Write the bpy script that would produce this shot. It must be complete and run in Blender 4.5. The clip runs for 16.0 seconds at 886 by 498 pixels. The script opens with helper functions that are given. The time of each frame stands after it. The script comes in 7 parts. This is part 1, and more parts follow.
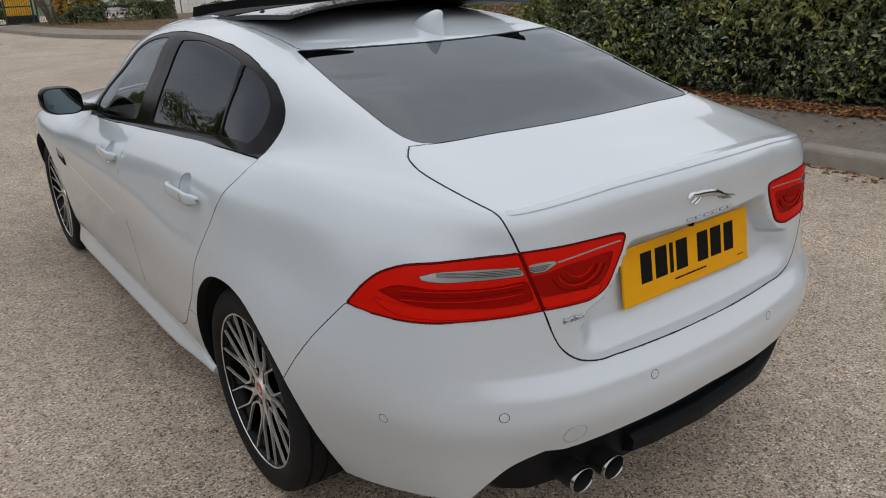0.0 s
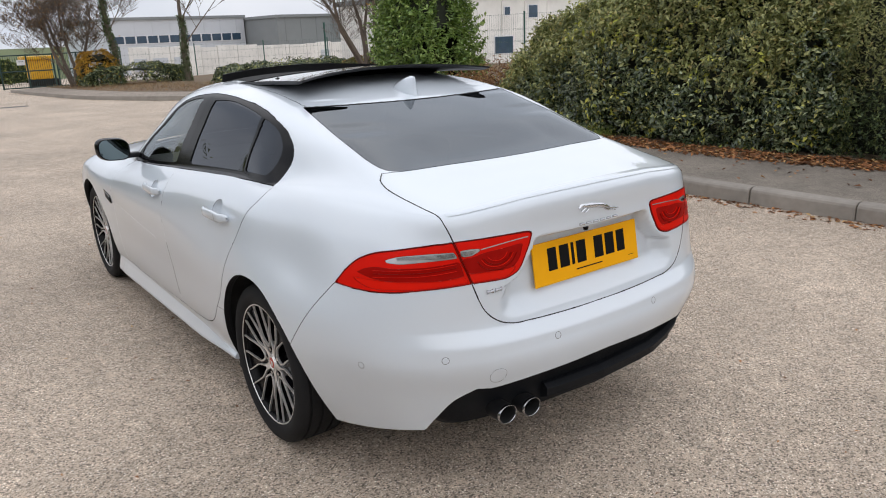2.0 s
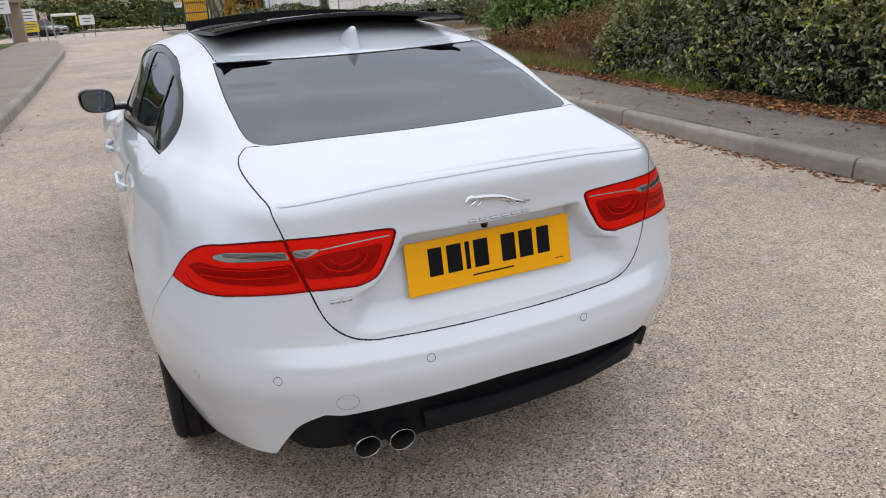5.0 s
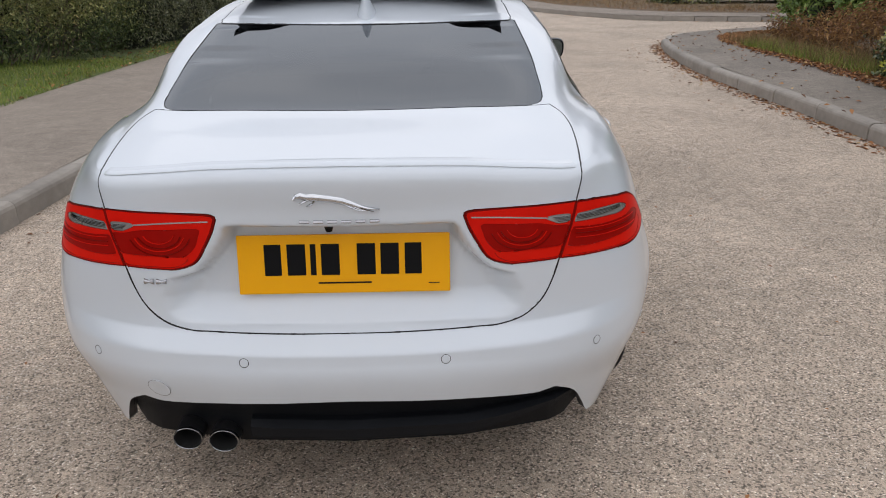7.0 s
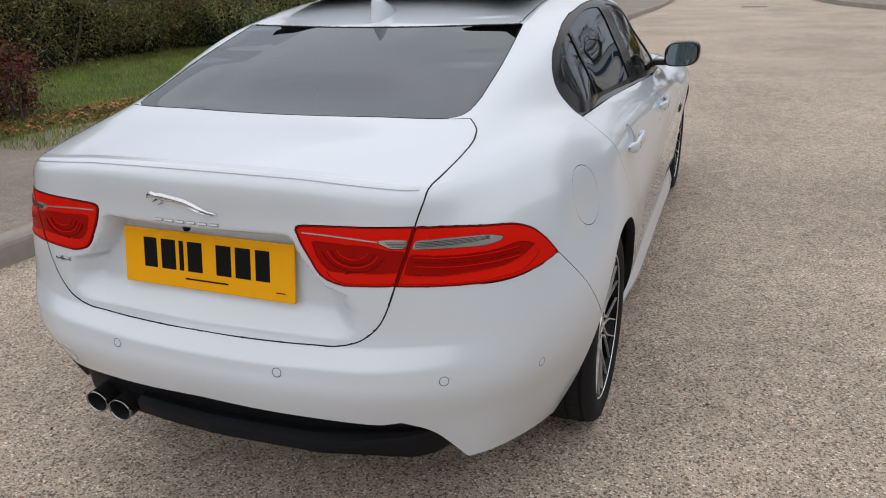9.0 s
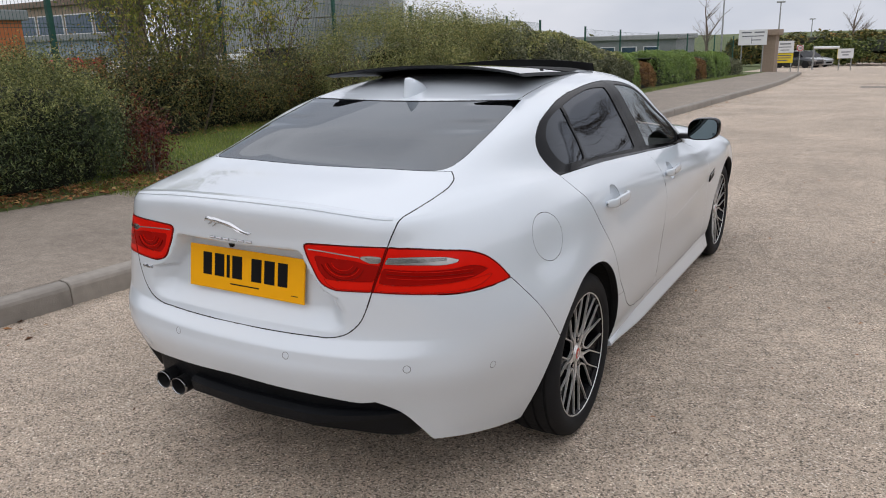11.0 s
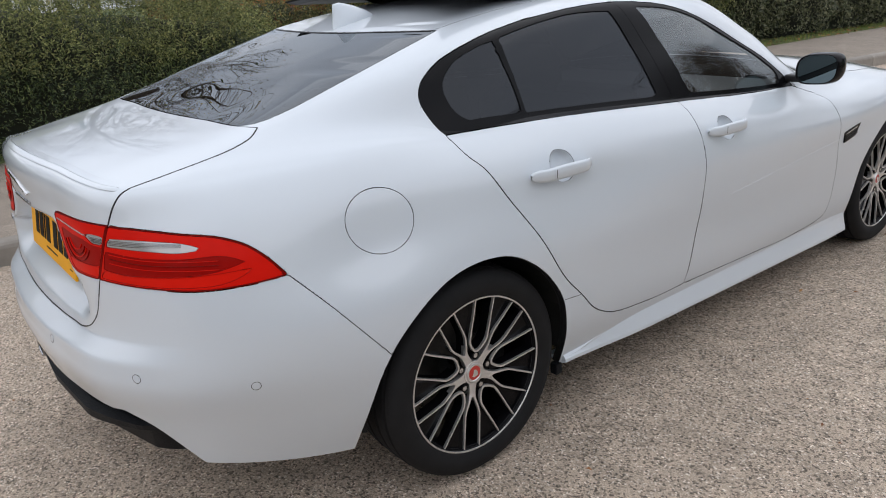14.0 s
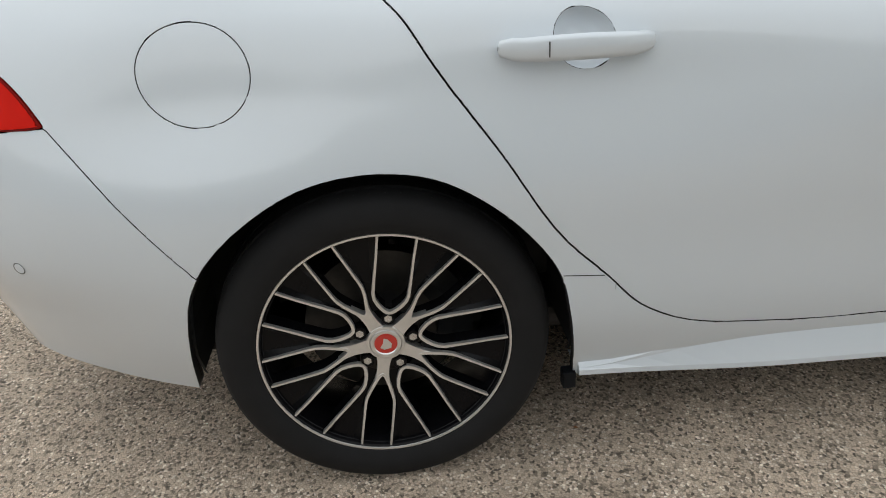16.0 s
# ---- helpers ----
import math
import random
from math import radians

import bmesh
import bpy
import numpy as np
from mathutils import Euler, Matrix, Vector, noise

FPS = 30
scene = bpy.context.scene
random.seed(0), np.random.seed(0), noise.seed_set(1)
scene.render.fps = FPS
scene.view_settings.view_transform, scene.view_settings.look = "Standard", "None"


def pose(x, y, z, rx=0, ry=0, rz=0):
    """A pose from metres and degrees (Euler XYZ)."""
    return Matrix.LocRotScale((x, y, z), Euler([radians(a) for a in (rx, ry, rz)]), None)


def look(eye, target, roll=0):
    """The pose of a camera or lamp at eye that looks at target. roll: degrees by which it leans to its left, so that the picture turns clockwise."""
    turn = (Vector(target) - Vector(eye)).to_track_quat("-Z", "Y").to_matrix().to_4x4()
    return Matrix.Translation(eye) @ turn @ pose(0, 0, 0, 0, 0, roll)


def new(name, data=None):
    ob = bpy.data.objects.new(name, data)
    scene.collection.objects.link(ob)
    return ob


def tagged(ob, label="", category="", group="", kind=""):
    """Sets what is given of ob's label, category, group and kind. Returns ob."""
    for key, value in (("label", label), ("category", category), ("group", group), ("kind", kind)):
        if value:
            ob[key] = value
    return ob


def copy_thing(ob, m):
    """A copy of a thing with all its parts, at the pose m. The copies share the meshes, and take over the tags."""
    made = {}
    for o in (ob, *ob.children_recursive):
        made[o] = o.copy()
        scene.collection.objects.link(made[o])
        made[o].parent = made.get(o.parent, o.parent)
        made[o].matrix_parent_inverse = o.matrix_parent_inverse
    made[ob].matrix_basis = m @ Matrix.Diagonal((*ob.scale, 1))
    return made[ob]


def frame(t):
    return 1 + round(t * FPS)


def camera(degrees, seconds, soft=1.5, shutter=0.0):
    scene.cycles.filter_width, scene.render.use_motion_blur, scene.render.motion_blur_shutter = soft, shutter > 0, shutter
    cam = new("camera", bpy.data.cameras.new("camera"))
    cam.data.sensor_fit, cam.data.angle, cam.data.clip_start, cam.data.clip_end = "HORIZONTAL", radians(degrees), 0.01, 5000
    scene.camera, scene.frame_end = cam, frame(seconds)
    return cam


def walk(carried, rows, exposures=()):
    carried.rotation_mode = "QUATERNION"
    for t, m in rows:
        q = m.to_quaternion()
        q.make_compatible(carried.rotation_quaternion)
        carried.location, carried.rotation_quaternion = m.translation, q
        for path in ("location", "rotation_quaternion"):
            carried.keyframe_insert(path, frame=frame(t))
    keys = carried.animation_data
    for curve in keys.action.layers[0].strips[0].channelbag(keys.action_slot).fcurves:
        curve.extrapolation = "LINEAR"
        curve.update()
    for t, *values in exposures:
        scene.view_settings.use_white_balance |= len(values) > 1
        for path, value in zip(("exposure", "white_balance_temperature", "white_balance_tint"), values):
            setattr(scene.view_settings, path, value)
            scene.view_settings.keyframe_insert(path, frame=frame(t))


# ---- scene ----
cam = camera(62.0, 16.0, 1.0)
PATH = [
    (0, (-1.6, -1.964, 1.541), (-0.493, -0.459, 0.826), -1.8),
    (0.5, (-1.753, -2.221, 1.554), (-0.658, -0.693, 0.871), -2.9),
    (1, (-1.835, -2.433, 1.578), (-0.739, -0.887, 0.938), -1.9),
    (1.5, (-1.904, -2.605, 1.594), (-0.78, -1.064, 0.993), -2.1),
    (2, (-1.915, -2.653, 1.601), (-0.795, -1.098, 1.03), -2.2),
    (2.5, (-1.902, -2.642, 1.598), (-0.78, -1.087, 1.027), -1.9),
    (3, (-1.887, -2.639, 1.592), (-0.762, -1.089, 1.015), -1.7),
    (3.5, (-1.794, -2.647, 1.586), (-0.654, -1.111, 1.001), -2.1),
    (4, (-1.512, -2.62, 1.568), (-0.464, -1.03, 0.956), -1.9),
    (4.2, (-1.401, -2.609, 1.585), (-0.392, -1.009, 0.934), -2.3),
    (6.3, (-0.168, -2.730, 1.535), (0.063, -0.876, 0.822), -0.5),
    (6.5, (-0.05, -2.713, 1.542), (0.111, -0.856, 0.817), -0.4),
    (7, (0.214, -2.608, 1.523), (0.252, -0.749, 0.788), -0.6),
    (7.5, (0.445, -2.535, 1.523), (0.34, -0.685, 0.77), -1.4),
    (8, (0.761, -2.503, 1.537), (0.436, -0.681, 0.78), -1.7),
    (8.5, (0.997, -2.396, 1.513), (0.472, -0.618, 0.761), -1.7),
    (9, (1.231, -2.306, 1.523), (0.538, -0.58, 0.79), -2.1),
    (9.2, (1.344, -2.330, 1.524), (0.572, -0.615, 0.845), -1.5),
    (11.3, (1.834, -2.641, 1.556), (0.852, -0.984, 1.016), -1.9),
    (11.5, (1.826, -2.622, 1.552), (0.848, -0.962, 1.013), -1.8),
    (12, (1.91, -2.486, 1.534), (0.893, -0.859, 0.968), -3.5),
    (12.5, (2.109, -2.232, 1.526), (0.969, -0.696, 0.942), -3.4),
    (13, (2.198, -1.93, 1.489), (0.966, -0.48, 0.874), -3.2),
    (13.5, (2.302, -1.608, 1.458), (0.956, -0.273, 0.822), -4.4),
    (14, (2.407, -1.273, 1.451), (0.922, -0.118, 0.769), -4.0),
    (14.5, (2.378, -0.925, 1.394), (0.835, 0.136, 0.691), -2.9),
    (15, (2.400, -0.563, 1.344), (0.714, 0.239, 0.626), -4.2),
    (15.5, (2.359, -0.219, 1.311), (0.567, 0.213, 0.536), -2.6),
    (16, (2.133, 0.042, 1.136), (0.342, 0.163, 0.255), -3.7),
]
walk(cam, [(t, look(eye, target, roll)) for t, eye, target, roll in PATH],
     exposures=[(t, stops, kelvin, tint) for t, stops, kelvin, tint in (
         (0.0, -0.42, 6600, 9), (0.5, -0.28, 6640, 9), (1.0, -0.16, 6640, 10), (1.5, 0.06, 6550, 10), (3.0, 0.12, 6400, 12), (4.0, 0.13, 6350, 12), (6.5, -0.13, 6480, 12),
         (9.0, -0.12, 6540, 11), (11.5, -0.04, 6450, 12), (13.0, 0.00, 6330, 12), (14.5, -0.02, 6400, 10), (15.5, -0.04, 6550, 8), (16.0, 0.05, 6670, 5))])


# ---- world, sun ----
world = bpy.data.worlds.new("world")
scene.world = world
world.use_nodes = True
wn, wl = world.node_tree.nodes, world.node_tree.links
wn.clear()
sky = wn.new("ShaderNodeTexSky")
sky.sky_type, sky.sun_disc, sky.sun_elevation, sky.sun_rotation = "NISHITA", False, radians(38), radians(200)
sky.air_density, sky.dust_density = 1.0, 3.0
dim = wn.new("ShaderNodeMix")
dim.data_type, dim.blend_type = "RGBA", "MULTIPLY"
dim.inputs[0].default_value = 1
dim.inputs[7].default_value = (0.075, 0.075, 0.075, 1)
wl.new(sky.outputs[0], dim.inputs[6])
# a closed layer of cloud, a little lighter towards the zenith
tc = wn.new("ShaderNodeTexCoord")
cn = wn.new("ShaderNodeTexNoise")
cn.inputs["Scale"].default_value, cn.inputs["Detail"].default_value, cn.inputs["Roughness"].default_value = 2.2, 5, 0.5
stretch = wn.new("ShaderNodeMapping")
stretch.inputs["Scale"].default_value = (1, 1, 2.6)
wl.new(tc.outputs["Generated"], stretch.inputs[0])
wl.new(stretch.outputs[0], cn.inputs["Vector"])
ramp = wn.new("ShaderNodeValToRGB")
ramp.color_ramp.elements[0].position, ramp.color_ramp.elements[0].color = 0.35, (0.645, 0.69, 0.775, 1)
ramp.color_ramp.elements[1].position, ramp.color_ramp.elements[1].color = 0.68, (0.945, 0.955, 1.0, 1)
wl.new(cn.outputs["Fac"], ramp.inputs[0])
cloud = wn.new("ShaderNodeMix")
cloud.data_type = "RGBA"
cloud.inputs[0].default_value = 0.9
wl.new(dim.outputs[2], cloud.inputs[6])
wl.new(ramp.outputs[0], cloud.inputs[7])
back = wn.new("ShaderNodeBackground")
up_part = wn.new("ShaderNodeSeparateXYZ")
wl.new(tc.outputs["Generated"], up_part.inputs[0])
rise = wn.new("ShaderNodeMapRange")
rise.inputs["From Min"].default_value, rise.inputs["From Max"].default_value = 0.0, 1.0
rise.inputs["To Min"].default_value, rise.inputs["To Max"].default_value = 0.92, 1.22
wl.new(up_part.outputs[2], rise.inputs["Value"])
lighter = wn.new("ShaderNodeVectorMath")
lighter.operation = "SCALE"
wl.new(cloud.outputs[2], lighter.inputs[0])
wl.new(rise.outputs[0], lighter.inputs["Scale"])
back.inputs["Strength"].default_value = 1.10
wl.new(lighter.outputs[0], back.inputs["Color"])
wl.new(back.outputs[0], wn.new("ShaderNodeOutputWorld").inputs[0])
sun = new("sun", bpy.data.lights.new("sun", "SUN"))
sun.data.energy, sun.data.angle, sun.data.color = 0.82, radians(150), (1, 0.97, 0.93)
sun.matrix_basis = look((0, 0, 30), (-4.5, 2.0, 10))

# ---- materials ----
def mat(name, base, rough=0.5, metal=0.0, coat=0.0, coat_rough=0.03, vary=0.0, vary_scale=6.0, bump=0.0, bump_scale=60.0, island=0.0, obj_vary=0.0, stain=0.0, stain_scale=1.2, spec=0.5):
    """A principled material: base colour with fine grain (vary), broad stains, relief and, for many small pieces, a shift piece by piece."""
    m = bpy.data.materials.new(name)
    m.use_nodes = True
    n, l = m.node_tree.nodes, m.node_tree.links
    b = n["Principled BSDF"]
    b.inputs["Base Color"].default_value = (*base, 1)
    b.inputs["Roughness"].default_value, b.inputs["Metallic"].default_value = rough, metal
    b.inputs["Coat Weight"].default_value, b.inputs["Coat Roughness"].default_value = coat, coat_rough
    b.inputs["Specular IOR Level"].default_value = spec
    geo = n.new("ShaderNodeNewGeometry")
    factor = None

    def times(a, bb):
        q = n.new("ShaderNodeMath")
        q.operation = "MULTIPLY"
        l.new(a, q.inputs[0])
        l.new(bb, q.inputs[1])
        return q.outputs[0]

    def around_one(socket, amount):
        q = n.new("ShaderNodeMapRange")
        q.inputs["To Min"].default_value, q.inputs["To Max"].default_value = 1 - amount, 1 + amount
        l.new(socket, q.inputs["Value"])
        return q.outputs[0]

    def noise_of(scale, detail=4):
        q = n.new("ShaderNodeTexNoise")
        q.inputs["Scale"].default_value, q.inputs["Detail"].default_value = scale, detail
        l.new(geo.outputs["Position"], q.inputs["Vector"])
        return q.outputs["Fac"]

    for amount, socket in ((vary, lambda: noise_of(vary_scale)), (stain, lambda: noise_of(stain_scale, 5)), (island, lambda: geo.outputs["Random Per Island"])):
        if amount:
            one = around_one(socket(), amount)
            factor = one if factor is None else times(factor, one)
    if obj_vary:
        oi = n.new("ShaderNodeObjectInfo")
        one = around_one(oi.outputs["Random"], obj_vary)
        factor = one if factor is None else times(factor, one)
    if factor is not None:
        mul = n.new("ShaderNodeVectorMath")
        mul.operation = "SCALE"
        mul.inputs[0].default_value = base
        l.new(factor, mul.inputs["Scale"])
        l.new(mul.outputs[0], b.inputs["Base Color"])
    if bump:
        bp = n.new("ShaderNodeBump")
        bp.inputs["Strength"].default_value, bp.inputs["Distance"].default_value = 1, bump
        l.new(noise_of(bump_scale, 6), bp.inputs["Height"])
        l.new(bp.outputs[0], b.inputs["Normal"])
    return m


def glass_mat(name, tint, ior=1.5, rough=0.0, sheen=(1, 1, 1)):
    m = bpy.data.materials.new(name)
    m.use_nodes = True
    n, l = m.node_tree.nodes, m.node_tree.links
    n.clear()
    tr, gl, fr, mx, out = (n.new(k) for k in ("ShaderNodeBsdfTransparent", "ShaderNodeBsdfGlossy", "ShaderNodeFresnel", "ShaderNodeMixShader", "ShaderNodeOutputMaterial"))
    tr.inputs[0].default_value = (*tint, 1)
    gl.inputs["Roughness"].default_value = rough
    gl.inputs[0].default_value = (*sheen, 1)
    fr.inputs[0].default_value = ior
    l.new(fr.outputs[0], mx.inputs[0])
    l.new(tr.outputs[0], mx.inputs[1])
    l.new(gl.outputs[0], mx.inputs[2])
    l.new(mx.outputs[0], out.inputs[0])
    return m


def ground_mat(name, light, dark, stone, chip, bump, stain, wet=0.0, line_scale=0.35):
    """Chips of stone in a binder: cells of two sizes with a colour each, broad stains and worn tracks."""
    m = bpy.data.materials.new(name)
    m.use_nodes = True
    n, l = m.node_tree.nodes, m.node_tree.links
    b = n["Principled BSDF"]
    geo = n.new("ShaderNodeNewGeometry")
    cell = n.new("ShaderNodeTexVoronoi")
    cell.inputs["Scale"].default_value = chip
    l.new(geo.outputs["Position"], cell.inputs["Vector"])
    edge = n.new("ShaderNodeTexVoronoi")
    edge.feature = "DISTANCE_TO_EDGE"
    edge.inputs["Scale"].default_value = chip
    l.new(geo.outputs["Position"], edge.inputs["Vector"])
    tone = n.new("ShaderNodeSeparateColor")
    l.new(cell.outputs["Color"], tone.inputs[0])
    cr = n.new("ShaderNodeValToRGB")
    e = cr.color_ramp.elements
    e[0].position, e[0].color = 0.0, (*dark, 1)
    e[1].position, e[1].color = 1.0, (*stone, 1)
    k = e.new(0.45)
    k.color = (*light, 1)
    k = e.new(0.85)
    k.color = (*(0.93 * c for c in light), 1)
    l.new(tone.outputs[0], cr.inputs[0])
    gap = n.new("ShaderNodeMapRange")
    gap.inputs["From Max"].default_value, gap.inputs["To Min"].default_value = 0.14, 0.56
    l.new(edge.outputs["Distance"], gap.inputs["Value"])
    broad = n.new("ShaderNodeTexNoise")
    broad.inputs["Scale"].default_value, broad.inputs["Detail"].default_value, broad.inputs["Roughness"].default_value = line_scale, 8, 0.6
    l.new(geo.outputs["Position"], broad.inputs["Vector"])
    st = n.new("ShaderNodeMapRange")
    st.inputs["From Min"].default_value, st.inputs["From Max"].default_value = 0.3, 0.7
    st.inputs["To Min"].default_value, st.inputs["To Max"].default_value = 1 - stain, 1 + stain
    l.new(broad.outputs["Fac"], st.inputs["Value"])
    mid = n.new("ShaderNodeTexNoise")
    mid.inputs["Scale"].default_value, mid.inputs["Detail"].default_value, mid.inputs["Roughness"].default_value = 9, 9, 0.75
    l.new(geo.outputs["Position"], mid.inputs["Vector"])
    ms = n.new("ShaderNodeMapRange")
    ms.inputs["From Min"].default_value, ms.inputs["From Max"].default_value = 0.3, 0.7
    ms.inputs["To Min"].default_value, ms.inputs["To Max"].default_value = 0.78, 1.22
    l.new(mid.outputs["Fac"], ms.inputs["Value"])
    f = gap.outputs[0]
    for o in (st.outputs[0], ms.outputs[0]):
        q = n.new("ShaderNodeMath")
        q.operation = "MULTIPLY"
        l.new(f, q.inputs[0])
        l.new(o, q.inputs[1])
        f = q.outputs[0]
    sc = n.new("ShaderNodeVectorMath")
    sc.operation = "SCALE"
    l.new(cr.outputs[0], sc.inputs[0])
    l.new(f, sc.inputs["Scale"])
    l.new(sc.outputs[0], b.inputs["Base Color"])
    b.inputs["Roughness"].default_value = 0.85 - wet
    bp = n.new("ShaderNodeBump")
    bp.inputs["Strength"].default_value, bp.inputs["Distance"].default_value = 0.8, bump
    l.new(gap.outputs[0], bp.inputs["Height"])
    l.new(bp.outputs[0], b.inputs["Normal"])
    return m


PAINT = mat("white_paint", (0.655, 0.705, 0.755), 0.30, coat=1.0, coat_rough=0.015, vary=0.012, vary_scale=3.0)
BLACK_GLOSS = mat("gloss_black_trim", (0.005, 0.005, 0.006), 0.16, coat=0.0, spec=0.12, vary=0.2)
BLACK_GLASS = mat("black_roof_glass", (0.008, 0.008, 0.009), 0.05, coat=1.0, coat_rough=0.01, spec=0.5)
SATIN = mat("satin_black_trim", (0.012, 0.012, 0.013), 0.42, spec=0.3, vary=0.2, vary_scale=30)
PLASTIC = mat("grained_black_plastic", (0.007, 0.008, 0.010), 0.55, spec=0.16, bump=0.0004, bump_scale=900, vary=0.15, vary_scale=12)
RUBBER = mat("tyre_rubber", (0.013, 0.013, 0.014), 0.75, spec=0.22, vary=0.25, vary_scale=18, bump=0.0003, bump_scale=300)
DARK = mat("dark_lining", (0.008, 0.008, 0.008), 0.9, vary=0.2)
CLOTH = mat("dark_seat_leather", (0.02, 0.02, 0.022), 0.5, bump=0.0005, bump_scale=250, vary=0.2)
DARKCHROME = mat("dark_chrome", (0.24, 0.24, 0.245), 0.22, metal=1.0, vary=0.1, vary_scale=30)
CHROME = mat("chrome", (0.64, 0.65, 0.67), 0.08, metal=1.0, vary=0.05, vary_scale=40)
PIPE = mat("dulled_chrome", (0.40, 0.40, 0.41), 0.16, metal=1.0, vary=0.15, vary_scale=40)
ALLOY = mat("machined_alloy", (0.74, 0.73, 0.72), 0.32, metal=0.8, vary=0.08, vary_scale=90)
RIM_BLACK = mat("gloss_black_rim", (0.004, 0.004, 0.005), 0.25, coat=0.0, spec=0.14, vary=0.2, vary_scale=30)
DISC = mat("brake_disc_steel", (0.07, 0.068, 0.066), 0.5, metal=1.0, vary=0.2, vary_scale=60)
RED = mat("lamp_red", (0.66, 0.010, 0.004), 0.4, coat=0.07, coat_rough=0.02, spec=0.05, vary=0.08, vary_scale=25)
RED_DARK = mat("lamp_dark_red", (0.32, 0.004, 0.002), 0.4, coat=0.07, coat_rough=0.02, spec=0.05, vary=0.15, vary_scale=40)
RED_EDGE = mat("lamp_edge_red", (0.20, 0.004, 0.002), 0.4, coat=0.07, coat_rough=0.02, spec=0.05, vary=0.15, vary_scale=40)
RED_LIT = mat("lamp_bright_red", (0.70, 0.012, 0.004), 0.4, coat=0.07, coat_rough=0.02, spec=0.05, vary=0.06, vary_scale=40)
CLEAR = mat("lamp_silver_reflector", (0.50, 0.49, 0.48), 0.25, metal=0.6, coat=1.0, coat_rough=0.01, vary=0.1, vary_scale=80)
YELLOW = mat("plate_yellow", (0.92, 0.42, 0.0), 0.45, spec=0.2, coat=0.2, coat_rough=0.15, vary=0.03, vary_scale=20)
INK = mat("plate_black", (0.006, 0.006, 0.007), 0.5, spec=0.12)
BADGE_RED = mat("badge_red", (0.55, 0.03, 0.02), 0.3, coat=0.5, vary=0.1)
TINT = glass_mat("privacy_glass", (0.035, 0.036, 0.038), 1.58, sheen=(0.76, 0.80, 0.87))
CLEARGLASS = glass_mat("front_glass", (0.90, 0.95, 0.94), 2.3, sheen=(0.93, 0.98, 1))
SCREENGLASS = glass_mat("windscreen_glass", (0.92, 0.96, 0.95), 1.30)
REARGLASS = glass_mat("rear_screen_glass", (0.03, 0.031, 0.034), 2.1, sheen=(0.90, 0.95, 1))
MIRROR = mat("mirror_glass", (0.13, 0.165, 0.175), 0.02, metal=1.0)

ROAD = ground_mat("worn_pale_tarmac", (0.665, 0.535, 0.415), (0.12, 0.095, 0.073), (0.98, 0.88, 0.76), 160, 0.005, 0.20, line_scale=0.55)
PATH_MAT = ground_mat("footway_tarmac", (0.34, 0.283, 0.228), (0.19, 0.158, 0.128), (0.46, 0.40, 0.33), 190, 0.0015, 0.16, line_scale=0.8)
KERB = mat("kerb_concrete", (0.29, 0.262, 0.228), 0.85, vary=0.22, vary_scale=14, bump=0.003, bump_scale=120, stain=0.3, stain_scale=2.5, obj_vary=0.12)
PATH_DARK = ground_mat("dark_footway_tarmac", (0.265, 0.228, 0.188), (0.15, 0.127, 0.105), (0.37, 0.325, 0.275), 190, 0.0015, 0.22, line_scale=0.9)
SOIL = mat("leaf_litter_soil", (0.15, 0.105, 0.062), 0.95, vary=0.4, vary_scale=14, bump=0.02, bump_scale=25, stain=0.3)
GRASS_SOIL = mat("grass_ground", (0.095, 0.120, 0.036), 0.95, vary=0.4, vary_scale=20, bump=0.02, bump_scale=40, stain=0.35)


# ---- helpers for meshes ----
def part(name, bm, material, parent=None, label="", smooth=False):
    """Links a bmesh as one mesh object under a thing or a part."""
    me = bpy.data.meshes.new(name)
    bm.to_mesh(me)
    bm.free()
    return mesh_part(name, me, material, parent, label, smooth)


def mesh_part(name, me, material, parent=None, label="", smooth=False):
    for k in material if isinstance(material, (list, tuple)) else [material]:
        me.materials.append(k)
    if smooth:
        me.shade_smooth()
    ob = new(name, me)
    ob.parent = parent
    if label:
        tagged(ob, label=label)
    return ob


def raw_part(name, verts, faces, material, parent=None, label="", smooth=False):
    me = bpy.data.meshes.new(name)
    me.from_pydata([tuple(map(float, v)) for v in verts], [], [tuple(map(int, f)) for f in faces])
    me.update()
    return mesh_part(name, me, material, parent, label, smooth)


def thing(name, label, category, m=None, group="", kind=""):
    ob = new(name)
    ob.empty_display_size = 0.1
    if m is not None:
        ob.matrix_basis = m
    return tagged(ob, label, category, group, kind)


def box(bm, x0, x1, y0, y1, z0, z1, bevel=0.0, seg=2, m=None):
    """A bevelled box added to bm."""
    made = bmesh.ops.create_cube(bm, size=1)["verts"]
    bmesh.ops.transform(bm, matrix=Matrix.Translation(((x0 + x1) / 2, (y0 + y1) / 2, (z0 + z1) / 2)) @ Matrix.Diagonal((x1 - x0, y1 - y0, z1 - z0, 1)), verts=made)
    if bevel:
        edges = list({e for v in made for e in v.link_edges})
        made = bmesh.ops.bevel(bm, geom=edges, offset=bevel, segments=seg, affect="EDGES", profile=0.6)["verts"]
    if m is not None:
        bmesh.ops.transform(bm, matrix=m, verts=made)
    return made


